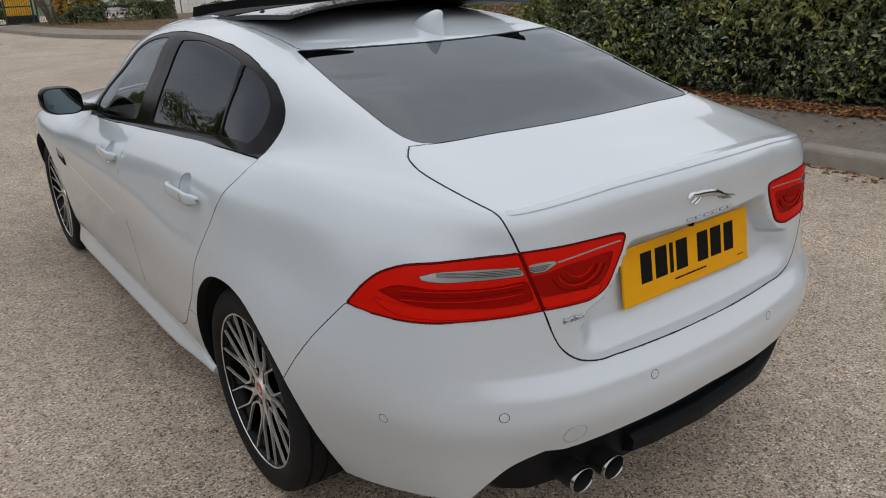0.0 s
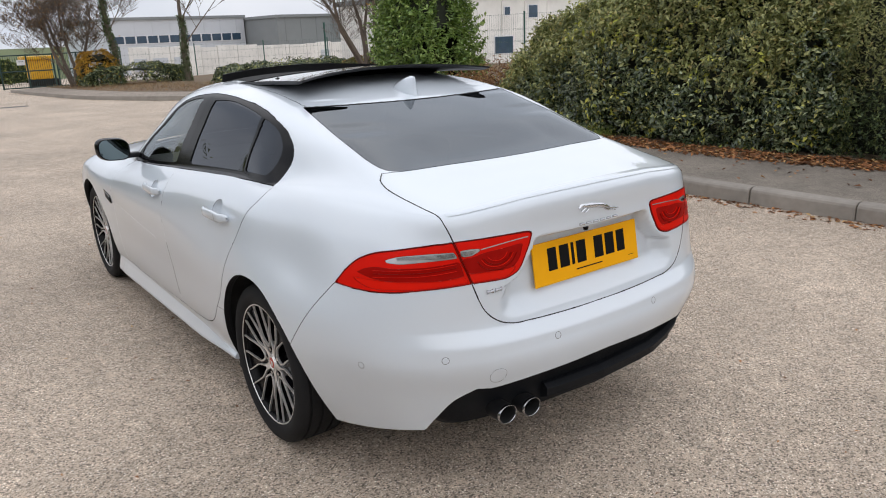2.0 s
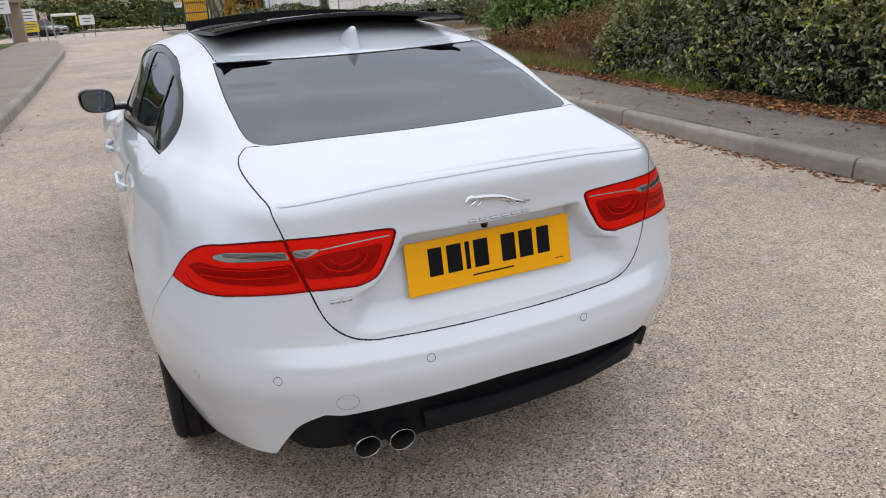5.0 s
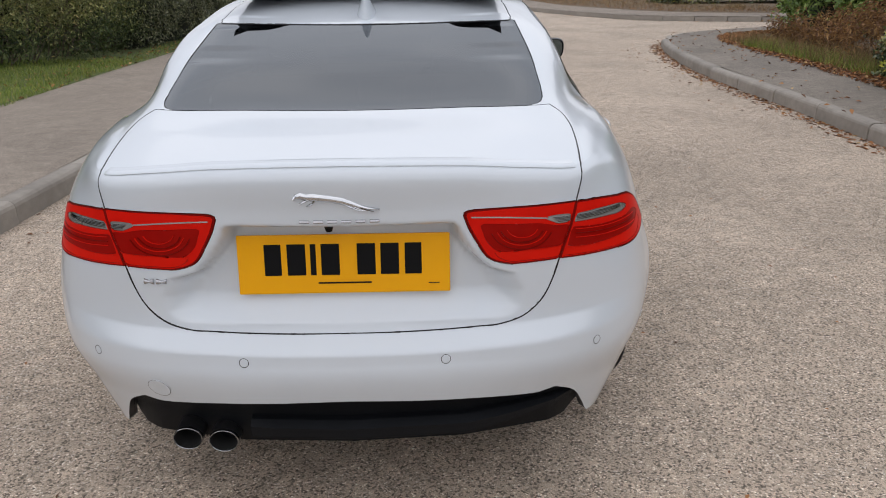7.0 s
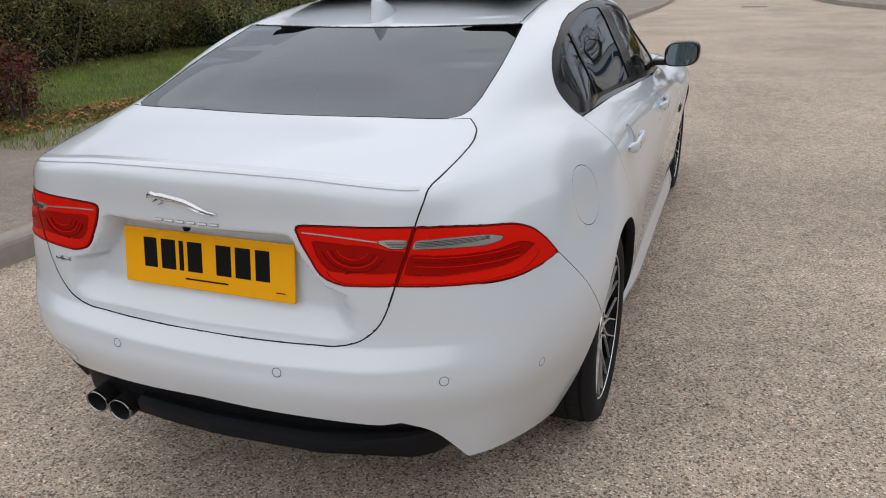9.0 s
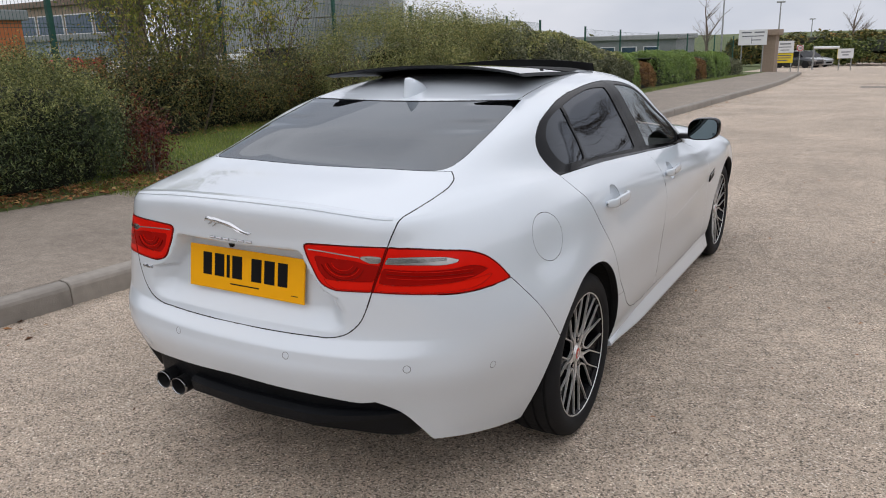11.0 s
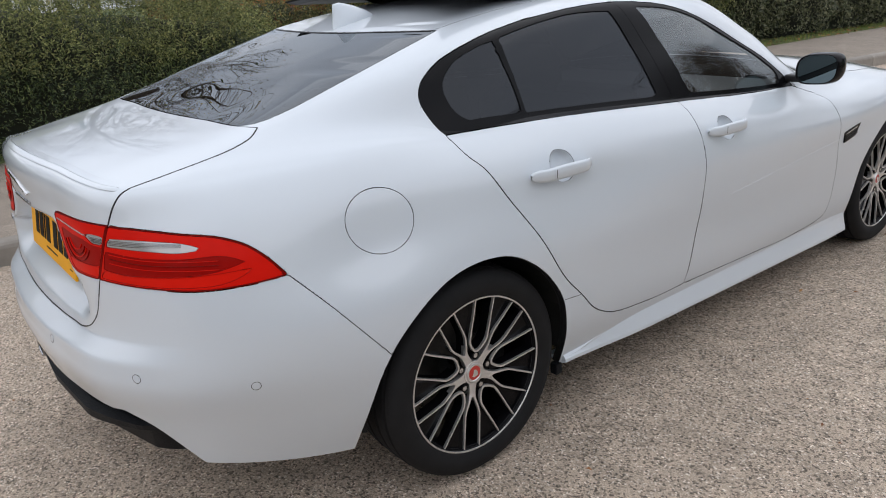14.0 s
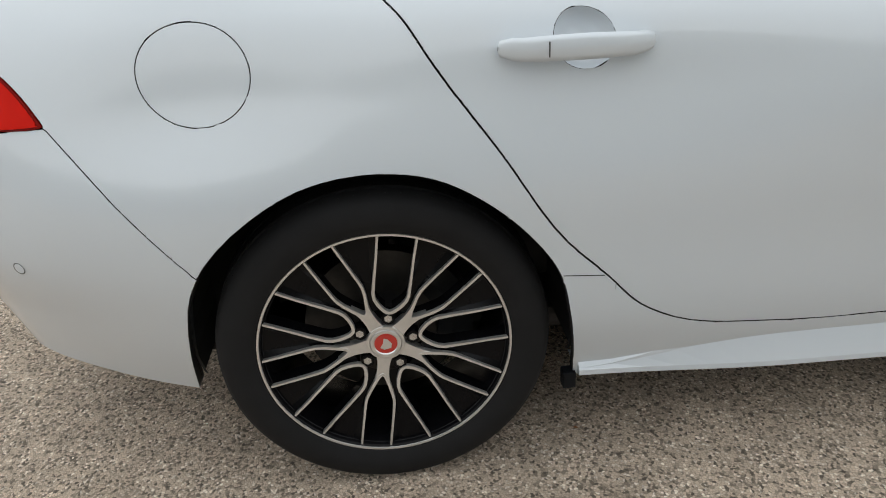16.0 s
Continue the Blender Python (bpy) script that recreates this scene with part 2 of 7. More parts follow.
def rod(bm, a, b, r, r2=None, seg=10):
    """A closed rod from a to b."""
    a, b = Vector(a), Vector(b)
    d = b - a
    made = bmesh.ops.create_cone(bm, cap_ends=True, segments=seg, radius1=r, radius2=r if r2 is None else r2, depth=d.length)["verts"]
    bmesh.ops.transform(bm, matrix=Matrix.Translation((a + b) / 2) @ d.to_track_quat("Z", "Y").to_matrix().to_4x4(), verts=made)
    return made


def lathe(bm, profile, seg=48, closed=False, axis="X"):
    """Turns (along, radius) pairs round the X axis."""
    rings = []
    for k in range(seg):
        c, s = math.cos(2 * math.pi * k / seg), math.sin(2 * math.pi * k / seg)
        rings.append([bm.verts.new((a, r * c, r * s)) for a, r in profile])
    n = len(profile)
    for k in range(seg):
        p, q = rings[k], rings[(k + 1) % seg]
        for i in range(n if closed else n - 1):
            j = (i + 1) % n
            bm.faces.new((p[i], p[j], q[j], q[i]))
    return rings


def sweep(verts, faces, rows, close_ends=True):
    """Skins rows of points (each row one cross-section, open) into verts and faces."""
    base = len(verts)
    n = len(rows[0])
    for r in rows:
        verts.extend(r)
    for i in range(len(rows) - 1):
        for j in range(n - 1):
            a = base + i * n + j
            faces.append((a, a + 1, a + n + 1, a + n))




# --- the car's body surface: a net of lengthwise lines, each named for what it follows on the car ---
# columns run from the middle of the tail round the right flank to the middle of the nose
# lower edge
LOWER_EDGE = [(0, -.90, .26), (.30, -.89, .26), (.53, -.845, .27), (.675, -.765, .28), (.76, -.58, .24), (.815, -.40, .215), (.86, 0, .20), (.87, .40, .19),
     (.875, 1.05, .17), (.87, 1.70, .15), (.865, 2.30, .14), (.88, 2.835, .19), (.84, 3.20, .21), (.66, 3.48, .20), (.35, 3.60, .19), (0, 3.63, .19)]
# bumper's lower bend, foot of the doors
BUMPER_BEND = [(0, -.990, .45), (.30, -.972, .445), (.54, -.91, .435), (.725, -.775, .42), (.825, -.58, .40), (.89, -.375, .38), (.925, 0, .36), (.925, .40, .34),
     (.915, 1.05, .32), (.91, 1.70, .30), (.905, 2.30, .28), (.92, 2.835, .33), (.88, 3.22, .36), (.68, 3.53, .38), (.36, 3.67, .38), (0, 3.71, .38)]
# widest line of the bumper
BUMPER_WIDEST = [(0, -1.008, .575), (.30, -.991, .575), (.55, -.948, .57), (.76, -.80, .557), (.872, -.58, .547), (.93, -.35, .54), (.948, 0, .53), (.942, .42, .52),
     (.93, 1.05, .50), (.925, 1.70, .48), (.925, 2.30, .47), (.935, 2.835, .50), (.90, 3.24, .53), (.70, 3.56, .55), (.37, 3.70, .55), (0, 3.74, .55)]
# ledge under the boot lid
BOOT_LEDGE = [(0, -.955, .645), (.30, -.942, .645), (.535, -.915, .66), (.757, -.785, .665), (.875, -.572, .67), (.926, -.34, .67), (.950, 0, .675), (.945, .42, .66),
     (.943, 1.05, .65), (.94, 1.70, .62), (.935, 2.30, .62), (.945, 2.835, .66), (.90, 3.25, .66), (.70, 3.56, .66), (.37, 3.70, .66), (0, 3.74, .66)]
# foot of the tail lamps
LAMP_FEET = [(0, -.932, .80), (.30, -.925, .80), (.542, -.898, .81), (.742, -.765, .81), (.848, -.54, .80), (.876, -.31, .81), (.915, 0, .82), (.917, .42, .81),
     (.940, 1.05, .79), (.942, 1.70, .77), (.935, 2.30, .76), (.93, 2.835, .79), (.87, 3.22, .77), (.66, 3.50, .75), (.35, 3.64, .75), (0, 3.68, .75)]
# top of the tail lamps, shoulder
SHOULDER = [(0, -.938, .955), (.297, -.917, .953), (.583, -.862, .955), (.715, -.72, .955), (.795, -.51, .96), (.834, -.27, .965), (.866, .03, .965), (.885, .42, .94),
     (.90, 1.05, .91), (.90, 1.70, .87), (.895, 2.30, .83), (.87, 2.80, .85), (.80, 3.18, .82), (.60, 3.43, .80), (.32, 3.55, .80), (0, 3.59, .80)]
# under the lip of the boot lid, top of the shoulder
LIP_UNDER = [(0, -.935, 1.061), (.30, -.909, 1.052), (.599, -.825, 1.025), (.695, -.66, 1.022), (.755, -.46, 1.028), (.792, -.23, 1.03), (.818, .03, 1.016), (.838, .42, .998),
     (.865, 1.05, .955), (.865, 1.70, .905), (.84, 2.28, .865), (.78, 2.75, .885), (.70, 3.05, .865), (.52, 3.28, .855), (.28, 3.38, .855), (0, 3.41, .855)]
# upper edge of the lip
LIP_UPPER = [(0, -.912, 1.077), (.30, -.886, 1.067), (.597, -.805, 1.037), (.68, -.62, 1.043), (.738, -.42, 1.047), (.777, -.20, 1.046), (.800, .03, 1.030), (.82, .42, 1.014),
     (.85, 1.05, .968), (.852, 1.70, .918), (.82, 2.22, .885), (.75, 2.65, .905), (.66, 2.92, .895), (.48, 3.12, .89), (.26, 3.2, .89), (0, 3.23, .89)]
# middle of the deck
DECK_MIDDLE = [(0, -.72, 1.0970), (.30, -.70, 1.0925), (.59, -.62, 1.078), (.655, -.47, 1.080), (.705, -.32, 1.076), (.752, -.13, 1.061), (.787, .035, 1.042), (.80, .41, 1.027),
     (.83, 1.07, .98), (.84, 1.72, .93), (.80, 2.16, .907), (.72, 2.46, .925), (.59, 2.64, .932), (.41, 2.78, .935), (.21, 2.84, .938), (0, 2.86, .94)]
# foot of the glass
GLASS_FOOT = [(0, -.49, 1.118), (.30, -.478, 1.120), (.575, -.436, 1.121), (.635, -.32, 1.118), (.682, -.20, 1.104), (.732, -.06, 1.078), (.776, .04, 1.051), (.782, .40, 1.037),
     (.813, 1.09, .990), (.825, 1.75, .940), (.79, 2.10, .925), (.68, 2.26, .945), (.52, 2.35, .960), (.34, 2.41, .968), (.17, 2.44, .972), (0, 2.45, .974)]
# halfway up the glass
GLASS_MIDDLE = [(0, -.175, 1.222), (.29, -.16, 1.223), (.563, -.10, 1.220), (.618, -.06, 1.215), (.655, -.02, 1.205), (.690, .06, 1.193), (.711, .22, 1.188), (.722, .55, 1.190),
     (.745, 1.05, 1.180), (.75, 1.50, 1.150), (.70, 1.80, 1.130), (.60, 1.93, 1.155), (.46, 2.00, 1.165), (.30, 2.04, 1.170), (.15, 2.06, 1.173), (0, 2.065, 1.174)]
# edge of the roof
ROOF_EDGE = [(0, .139, 1.309), (.28, .160, 1.311), (.54, .225, 1.312), (.585, .26, 1.306), (.612, .31, 1.304), (.632, .38, 1.306), (.645, .48, 1.313), (.652, .70, 1.331),
     (.660, 1.00, 1.338), (.655, 1.28, 1.325), (.59, 1.50, 1.315), (.50, 1.58, 1.335), (.38, 1.62, 1.345), (.25, 1.65, 1.350), (.12, 1.66, 1.352), (0, 1.665, 1.353)]
# inner roof
ROOF_INNER = [(0, .27, 1.338), (.24, .29, 1.340), (.46, .36, 1.345), (.50, .42, 1.349), (.515, .47, 1.353), (.525, .54, 1.358), (.53, .62, 1.364), (.535, .80, 1.373),
     (.54, 1.00, 1.376), (.53, 1.20, 1.369), (.48, 1.36, 1.362), (.41, 1.43, 1.369), (.31, 1.47, 1.375), (.20, 1.49, 1.378), (.10, 1.50, 1.380), (0, 1.505, 1.381)]
# ridge of the roof
ROOF_RIDGE = [(0, .45, 1.368), (0, .48, 1.372), (0, .52, 1.376), (0, .56, 1.380), (0, .60, 1.384), (0, .65, 1.388), (0, .72, 1.393), (0, .82, 1.399),
     (0, .95, 1.403), (0, 1.08, 1.403), (0, 1.18, 1.402), (0, 1.23, 1.400), (0, 1.26, 1.399), (0, 1.28, 1.398), (0, 1.30, 1.397), (0, 1.32, 1.396)]
LINES = [LOWER_EDGE, BUMPER_BEND, BUMPER_WIDEST, BOOT_LEDGE, LAMP_FEET, SHOULDER, LIP_UNDER, LIP_UPPER, DECK_MIDDLE, GLASS_FOOT, GLASS_MIDDLE, ROOF_EDGE, ROOF_INNER, ROOF_RIDGE]
STEPS_U = (24, 22, 22, 22, 24, 34, 42, 52, 36, 28, 24, 16, 14, 10, 10)
STEPS_V = (12, 14, 20, 30, 26, 12, 6, 12, 12, 14, 16, 10, 8)


def spline_rows(p, steps):
    """Smooth curve through p (n, m, 3) along its first axis, by chord length."""
    d = np.maximum(np.linalg.norm(np.diff(p, axis=0), axis=2), 1e-4)[..., None]
    s = np.diff(p, axis=0) / d
    tan = np.empty_like(p)
    tan[1:-1] = (s[:-1] * d[1:] + s[1:] * d[:-1]) / (d[1:] + d[:-1])
    tan[0], tan[-1] = 1.5 * s[0] - .5 * tan[1], 1.5 * s[-1] - .5 * tan[-2]
    first, last = tan[:-1].copy(), tan[1:].copy()
    for i in range(len(p) - 1):
        if i > 0:
            first[i] = np.where(d[i] > 4 * d[i - 1], 1.5 * s[i] - .5 * tan[i + 1], first[i])
        if i < len(p) - 2:
            last[i] = np.where(d[i] > 4 * d[i + 1], 1.5 * s[i] - .5 * tan[i], last[i])
    if len(p) == 14:
        # the rear screen runs straight to the roof's edge
        last[10][:3] = 1.5 * s[10][:3] - .5 * tan[10][:3]
    out, par = [], []
    for i, n in enumerate(steps):
        for k in range(n + (i == len(steps) - 1)):
            t = k / n
            out.append((2 * t**3 - 3 * t**2 + 1) * p[i] + (t**3 - 2 * t**2 + t) * d[i] * first[i] + (3 * t**2 - 2 * t**3) * p[i + 1] + (t**3 - t**2) * d[i] * last[i])
            par.append(i + t)
    return np.array(out), np.array(par)


def body_grid():
    """The right half of the body: points (nv, nu, 3) and the parameters along both ways."""
    net = np.array(LINES, float)
    rows, v = spline_rows(net, STEPS_V)
    cols = rows.transpose(1, 0, 2)
    flip = np.array([-1, 1, 1])
    cols = np.concatenate([cols[1:2] * flip, cols, cols[-2:-1] * flip])
    pts, u = spline_rows(cols, (1, *STEPS_U, 1))
    pts, u = pts[1:-1], u[1:-1] - 1
    pts[0, :, 0] = pts[-1, :, 0] = 0
    return pts.transpose(1, 0, 2).copy(), u, v


# ---- panels cut from the body surface ----
GRID, GU, GV = body_grid()


def smooth01(a, b, t):
    k = np.clip((t - a) / (b - a), 0, 1)
    return k * k * (3 - 2 * k)


def dress_tail(g):
    """The sharp ledge along the bumper, and the hollow for the number plate under the overhang of the boot lid."""
    low, high = int(np.argmin(np.abs(GV - 2))), int(np.argmin(np.abs(GV - 3)))
    keep = smooth01(2.4, 3.5, GU)[:, None]
    foot, top = g[low].copy(), g[high].copy()
    corner = foot + (top - foot) * np.array([.11, .11, .52])
    for i in range(low + 1, high):
        t = GV[i] - 2
        q = foot + (corner - foot) * (t / .6) if t < .6 else corner + (top - corner) * ((t - .6) / .4)
        g[i] = g[i] * keep + q * (1 - keep)
    for _ in range(4):
        g[low:high - 1] = g[low:high - 1] * .5 + g[low - 1:high - 2] * .25 + g[low + 1:high] * .25
    x, y, z = g[..., 0], g[..., 1], g[..., 2]
    side = np.interp(z, (.655, .675, .70, .74, .785, .803, .836, .876, .93), (.40, .440, .460, .462, .435, .372, .338, .309, .283))
    soft = np.interp(z, (.70, .77, .806), (.105, .095, .036))
    edge = np.clip((z - .672) / .055, 0, 1)
    inside = smooth01(0, 1, (side - x) / soft) * (1 - (1 - edge) ** 2) * (1 - smooth01(.912, .926, z)) * (y < -.8)
    depth = np.interp(z, (.65, .735, .885, .93), (.024, .050, .066, .070))
    y += inside * depth
    # the lip of the boot runs out to its ends in one even arch
    z += .0027 * np.exp(-((x - .495) / .075) ** 2) * smooth01(.96, 1.03, z) * (1 - smooth01(-.78, -.55, y))


dress_tail(GRID)


def grid_normals(g):
    du = np.gradient(g, axis=1)
    dv = np.gradient(g, axis=0)
    n = np.cross(du, dv)
    n[:, 0, 0] = n[:, -1, 0] = 0
    return n / np.maximum(np.linalg.norm(n, axis=2, keepdims=True), 1e-9)


def whole_mesh():
    nv, nu = GRID.shape[:2]
    i = np.arange(nv * nu).reshape(nv, nu)
    a, b, c, d = i[:-1, :-1].ravel(), i[:-1, 1:].ravel(), i[1:, 1:].ravel(), i[1:, :-1].ravel()
    t = np.concatenate([np.stack([a, b, c], 1), np.stack([a, c, d], 1)])
    return dict(p=GRID.reshape(-1, 3), n=grid_normals(GRID).reshape(-1, 3), uv=np.stack(np.meshgrid(GU, GV), 2).reshape(-1, 2), t=t)


def locate(q):
    """The body's parameters nearest to a point."""
    d = ((GRID - np.array(q)) ** 2).sum(2)
    i, j = np.unravel_index(d.argmin(), d.shape)
    i0, i1, j0, j1 = max(i - 1, 0), min(i + 1, len(GV) - 1), max(j - 1, 0), min(j + 1, len(GU) - 1)
    jac = np.stack([(GRID[i, j1] - GRID[i, j0]) / (GU[j1] - GU[j0]), (GRID[i1, j] - GRID[i0, j]) / (GV[i1] - GV[i0])], 1)
    step = np.linalg.lstsq(jac, np.array(q) - GRID[i, j], rcond=None)[0]
    return np.array([GU[j] + np.clip(step[0], GU[j0] - GU[j], GU[j1] - GU[j]), GV[i] + np.clip(step[1], GV[i0] - GV[i], GV[i1] - GV[i])])


def surface(u, v):
    """Point and normal of the body at its parameters."""
    j, i = np.searchsorted(GU, u) - 1, np.searchsorted(GV, v) - 1
    j, i = int(np.clip(j, 0, len(GU) - 2)), int(np.clip(i, 0, len(GV) - 2))
    s, t = (u - GU[j]) / (GU[j + 1] - GU[j]), (v - GV[i]) / (GV[i + 1] - GV[i])
    a = GRID[i, j] * (1 - s) * (1 - t) + GRID[i, j + 1] * s * (1 - t) + GRID[i + 1, j] * (1 - s) * t + GRID[i + 1, j + 1] * s * t
    n = np.cross(GRID[i, j + 1] - GRID[i, j], GRID[i + 1, j] - GRID[i, j])
    return a, n / np.linalg.norm(n)


def curve(pts, smooth=5):
    """Parameters along a smooth line through points of the body."""
    p = np.array(pts, float)[:, None, :]
    if len(pts) > 2:
        p, _ = spline_rows(p, [smooth] * (len(pts) - 1))
    else:
        p = np.linspace(p[0], p[1], smooth + 1)
    return [locate(q) for q in p[:, 0]]


def outline(*runs):
    """A closed line in parameters: runs of body points (triples) or of raw parameters (pairs)."""
    out = []
    for r in runs:
        out += [np.array(q, float) for q in r] if len(r[0]) == 2 else curve(r)
    return np.array(out)


def signed(poly, uv):
    """Signed distance of parameters to a closed line; negative inside."""
    d = np.full(len(uv), 9.0)
    lo, hi = poly.min(0) - .6, poly.max(0) + .6
    near = np.all((uv >= lo) & (uv <= hi), axis=1)
    q = uv[near]
    best, inside = np.full(len(q), 9.0), np.zeros(len(q), bool)
    for a, b in zip(poly, np.roll(poly, -1, axis=0)):
        e = b - a
        ee = e @ e
        if ee < 1e-12:
            continue
        w = q - a
        k = np.clip((w @ e) / ee, 0, 1)
        best = np.minimum(best, np.linalg.norm(w - k[:, None] * e, axis=1))
        up = (a[1] <= q[:, 1]) != (b[1] <= q[:, 1])
        with np.errstate(divide="ignore", invalid="ignore"):
            cross = a[0] + (q[:, 1] - a[1]) / (b[1] - a[1] if b[1] != a[1] else 1e-12) * e[0]
        inside ^= up & (q[:, 0] < cross)
    d[near] = np.where(inside, -best, best)
    return d


def split(m, poly, shrink=0.0):
    """Cuts a mesh along a closed line (drawn in by shrink): the piece inside and the rest."""
    d = signed(poly, m["uv"]) + shrink
    d = np.where(np.abs(d) < 1e-4, np.where(d < 0, -1e-4, 1e-4), d)
    neg = d[m["t"]] < 0
    cnt = neg.sum(1)
    ins, outs = [m["t"][cnt == 3]], [m["t"][cnt == 0]]
    p, nn, uv = [m["p"]], [m["n"]], [m["uv"]]
    base = len(m["p"])
    for lone_neg in (True, False):
        sel = m["t"][cnt == (1 if lone_neg else 2)]
        flag = neg[cnt == (1 if lone_neg else 2)]
        if not len(sel):
            continue
        k = (flag if lone_neg else ~flag).argmax(1)
        r = np.arange(len(sel))
        a, b, c = sel[r, k], sel[r, (k + 1) % 3], sel[r, (k + 2) % 3]
        new_ids = []
        for x in (b, c):
            w = (d[a] / (d[a] - d[x]))[:, None]
            p.append(m["p"][a] * (1 - w) + m["p"][x] * w)
            q = m["n"][a] * (1 - w) + m["n"][x] * w
            nn.append(q / np.linalg.norm(q, axis=1, keepdims=True))
            uv.append(m["uv"][a] * (1 - w) + m["uv"][x] * w)
            new_ids.append(np.arange(base, base + len(a)))
            base += len(a)
        ab, ac = new_ids
        alone = np.stack([a, ab, ac], 1)
        rest = np.concatenate([np.stack([ab, b, c], 1), np.stack([ab, c, ac], 1)])
        (ins if lone_neg else outs).append(alone)
        (outs if lone_neg else ins).append(rest)
    full = dict(p=np.concatenate(p), n=np.concatenate(nn), uv=np.concatenate(uv))
    return tidy(full, np.concatenate(ins)), tidy(full, np.concatenate(outs))


def tidy(full, t):
    """Welds equal points and drops the unused."""
    if not len(t):
        return dict(p=np.zeros((0, 3)), n=np.zeros((0, 3)), uv=np.zeros((0, 2)), t=np.zeros((0, 3), int))
    used = np.unique(t)
    key = np.round(full["p"][used] / 2e-6).astype(np.int64)
    _, first, inv = np.unique(key, axis=0, return_index=True, return_inverse=True)
    remap = np.full(len(full["p"]), -1)
    remap[used] = inv.ravel()
    t = remap[t]
    t = t[(t[:, 0] != t[:, 1]) & (t[:, 1] != t[:, 2]) & (t[:, 0] != t[:, 2])]
    keep = used[first]
    return dict(p=full["p"][keep], n=full["n"][keep], uv=full["uv"][keep], t=t)


def mirrored(m):
    f = np.array([-1, 1, 1])
    return dict(p=m["p"] * f, n=m["n"] * f, uv=m["uv"], t=m["t"][:, ::-1])


def joined(*ms):
    base, p, n, uv, t = 0, [], [], [], []
    for m in ms:
        p.append(m["p"]), n.append(m["n"]), uv.append(m["uv"]), t.append(m["t"] + base)
        base += len(m["p"])
    return tidy(dict(p=np.concatenate(p), n=np.concatenate(n), uv=np.concatenate(uv)), np.concatenate(t))


def both(m):
    q = joined(m, mirrored(m))
    mid = np.abs(q["p"][:, 0]) < 1e-6
    q["n"][mid, 0] = 0
    q["n"] /= np.maximum(np.linalg.norm(q["n"], axis=1, keepdims=True), 1e-9)
    return q


def evened(m):
    """The piece with the normals of one even sheet of glass."""
    p = m["p"] - m["p"].mean(0)
    c = np.stack([np.ones(len(p)), *p.T, p[:, 1] ** 2, p[:, 2] ** 2], 1)
    n = c @ np.linalg.lstsq(c, m["n"], rcond=None)[0]
    return dict(m, n=n / np.linalg.norm(n, axis=1, keepdims=True))


def panel(name, m, material, parent, label="", gap=0.0024, depth=0.014, lift=0.0, rim=None):
    """A panel as a mesh: edges drawn back by the gap, rounded over a little and turned inwards."""
    p, n, t = m["p"] + m["n"] * lift, m["n"], m["t"]
    edges = np.concatenate([t[:, [0, 1]], t[:, [1, 2]], t[:, [2, 0]]])
    key = np.sort(edges, axis=1)
    _, inv, cnt = np.unique(key, axis=0, return_inverse=True, return_counts=True)
    e = edges[cnt[inv.ravel()] == 1]
    vec = p[e[:, 1]] - p[e[:, 0]]
    inward = np.cross(n[e[:, 0]], vec)
    push = np.zeros_like(p)
    np.add.at(push, e[:, 0], inward)
    np.add.at(push, e[:, 1], inward)
    ln = np.linalg.norm(push, axis=1, keepdims=True)
    push = np.where(ln > 1e-9, push / np.maximum(ln, 1e-9), 0)
    ids = np.unique(e)
    p = p + push * gap
    q0 = p[ids] - push[ids] * .0006 - n[ids] * .0009
    q1 = q0 - n[ids] * depth + push[ids] * .0008
    nb, k = len(p), len(ids)
    where = np.full(len(p), -1)
    where[ids] = np.arange(k)
    a, b = where[e[:, 0]], where[e[:, 1]]
    quads = [np.stack([e[:, 1], e[:, 0], nb + a, nb + b], 1), np.stack([nb + k + b, nb + k + a, nb + 2 * k + a, nb + 2 * k + b], 1)]
    verts = np.concatenate([p, q0, q0, q1])
    norms = np.concatenate([n, (n[ids] - push[ids]) / 1.414, -push[ids] + n[ids] * 1e-3, -push[ids] + n[ids] * 1e-3])
    me = bpy.data.meshes.new(name)
    me.from_pydata(verts.tolist(), [], t.tolist() + quads[0].tolist() + quads[1].tolist())
    me.update()
    me.shade_smooth()
    inner = SATIN if rim is None else rim
    for f in me.polygons[len(t) + (len(e) if rim is None else 0):]:
        f.material_index = 1
    me.normals_split_custom_set_from_vertices((norms / np.maximum(np.linalg.norm(norms, axis=1, keepdims=True), 1e-9)).tolist())
    return mesh_part(name, me, [material, inner], parent, label)


# ---- the car ----
car = thing("saloon_car", "white four-door saloon car with open sunroof parked beside the kerb", "car")
SHUT_HIGH = [(.576, -.442, 1.119), (.604, -.478, 1.10), (.615, -.526, 1.084), (.617, -.613, 1.067), (.611, -.72, 1.053), (.600, -.812, 1.03), (.595, -.839, 1.002), (.584, -.861, .956)]
SHUT_LAMP = [(.584, -.861, .956), (.565, -.882, .885), (.542, -.898, .816)]
SHUT_LOW = [(.542, -.898, .816), (.526, -.906, .767), (.501, -.914, .716), (.457, -.926, .676), (.399, -.935, .656), (.327, -.939, .650), (.126, -.952, .645), (0, -.955, .645)]
LAMP_TOP = [(.584, -.861, .956), (.65, -.805, .945), (.714, -.742, .932), (.77, -.658, .912), (.797, -.614, .889), (.82, -.579, .855), (.846, -.543, .803)]
LAMP_FOOT = [(.846, -.543, .803), (.82, -.627, .797), (.773, -.728, .797), (.683, -.821, .806), (.60, -.872, .812), (.542, -.898, .816)]
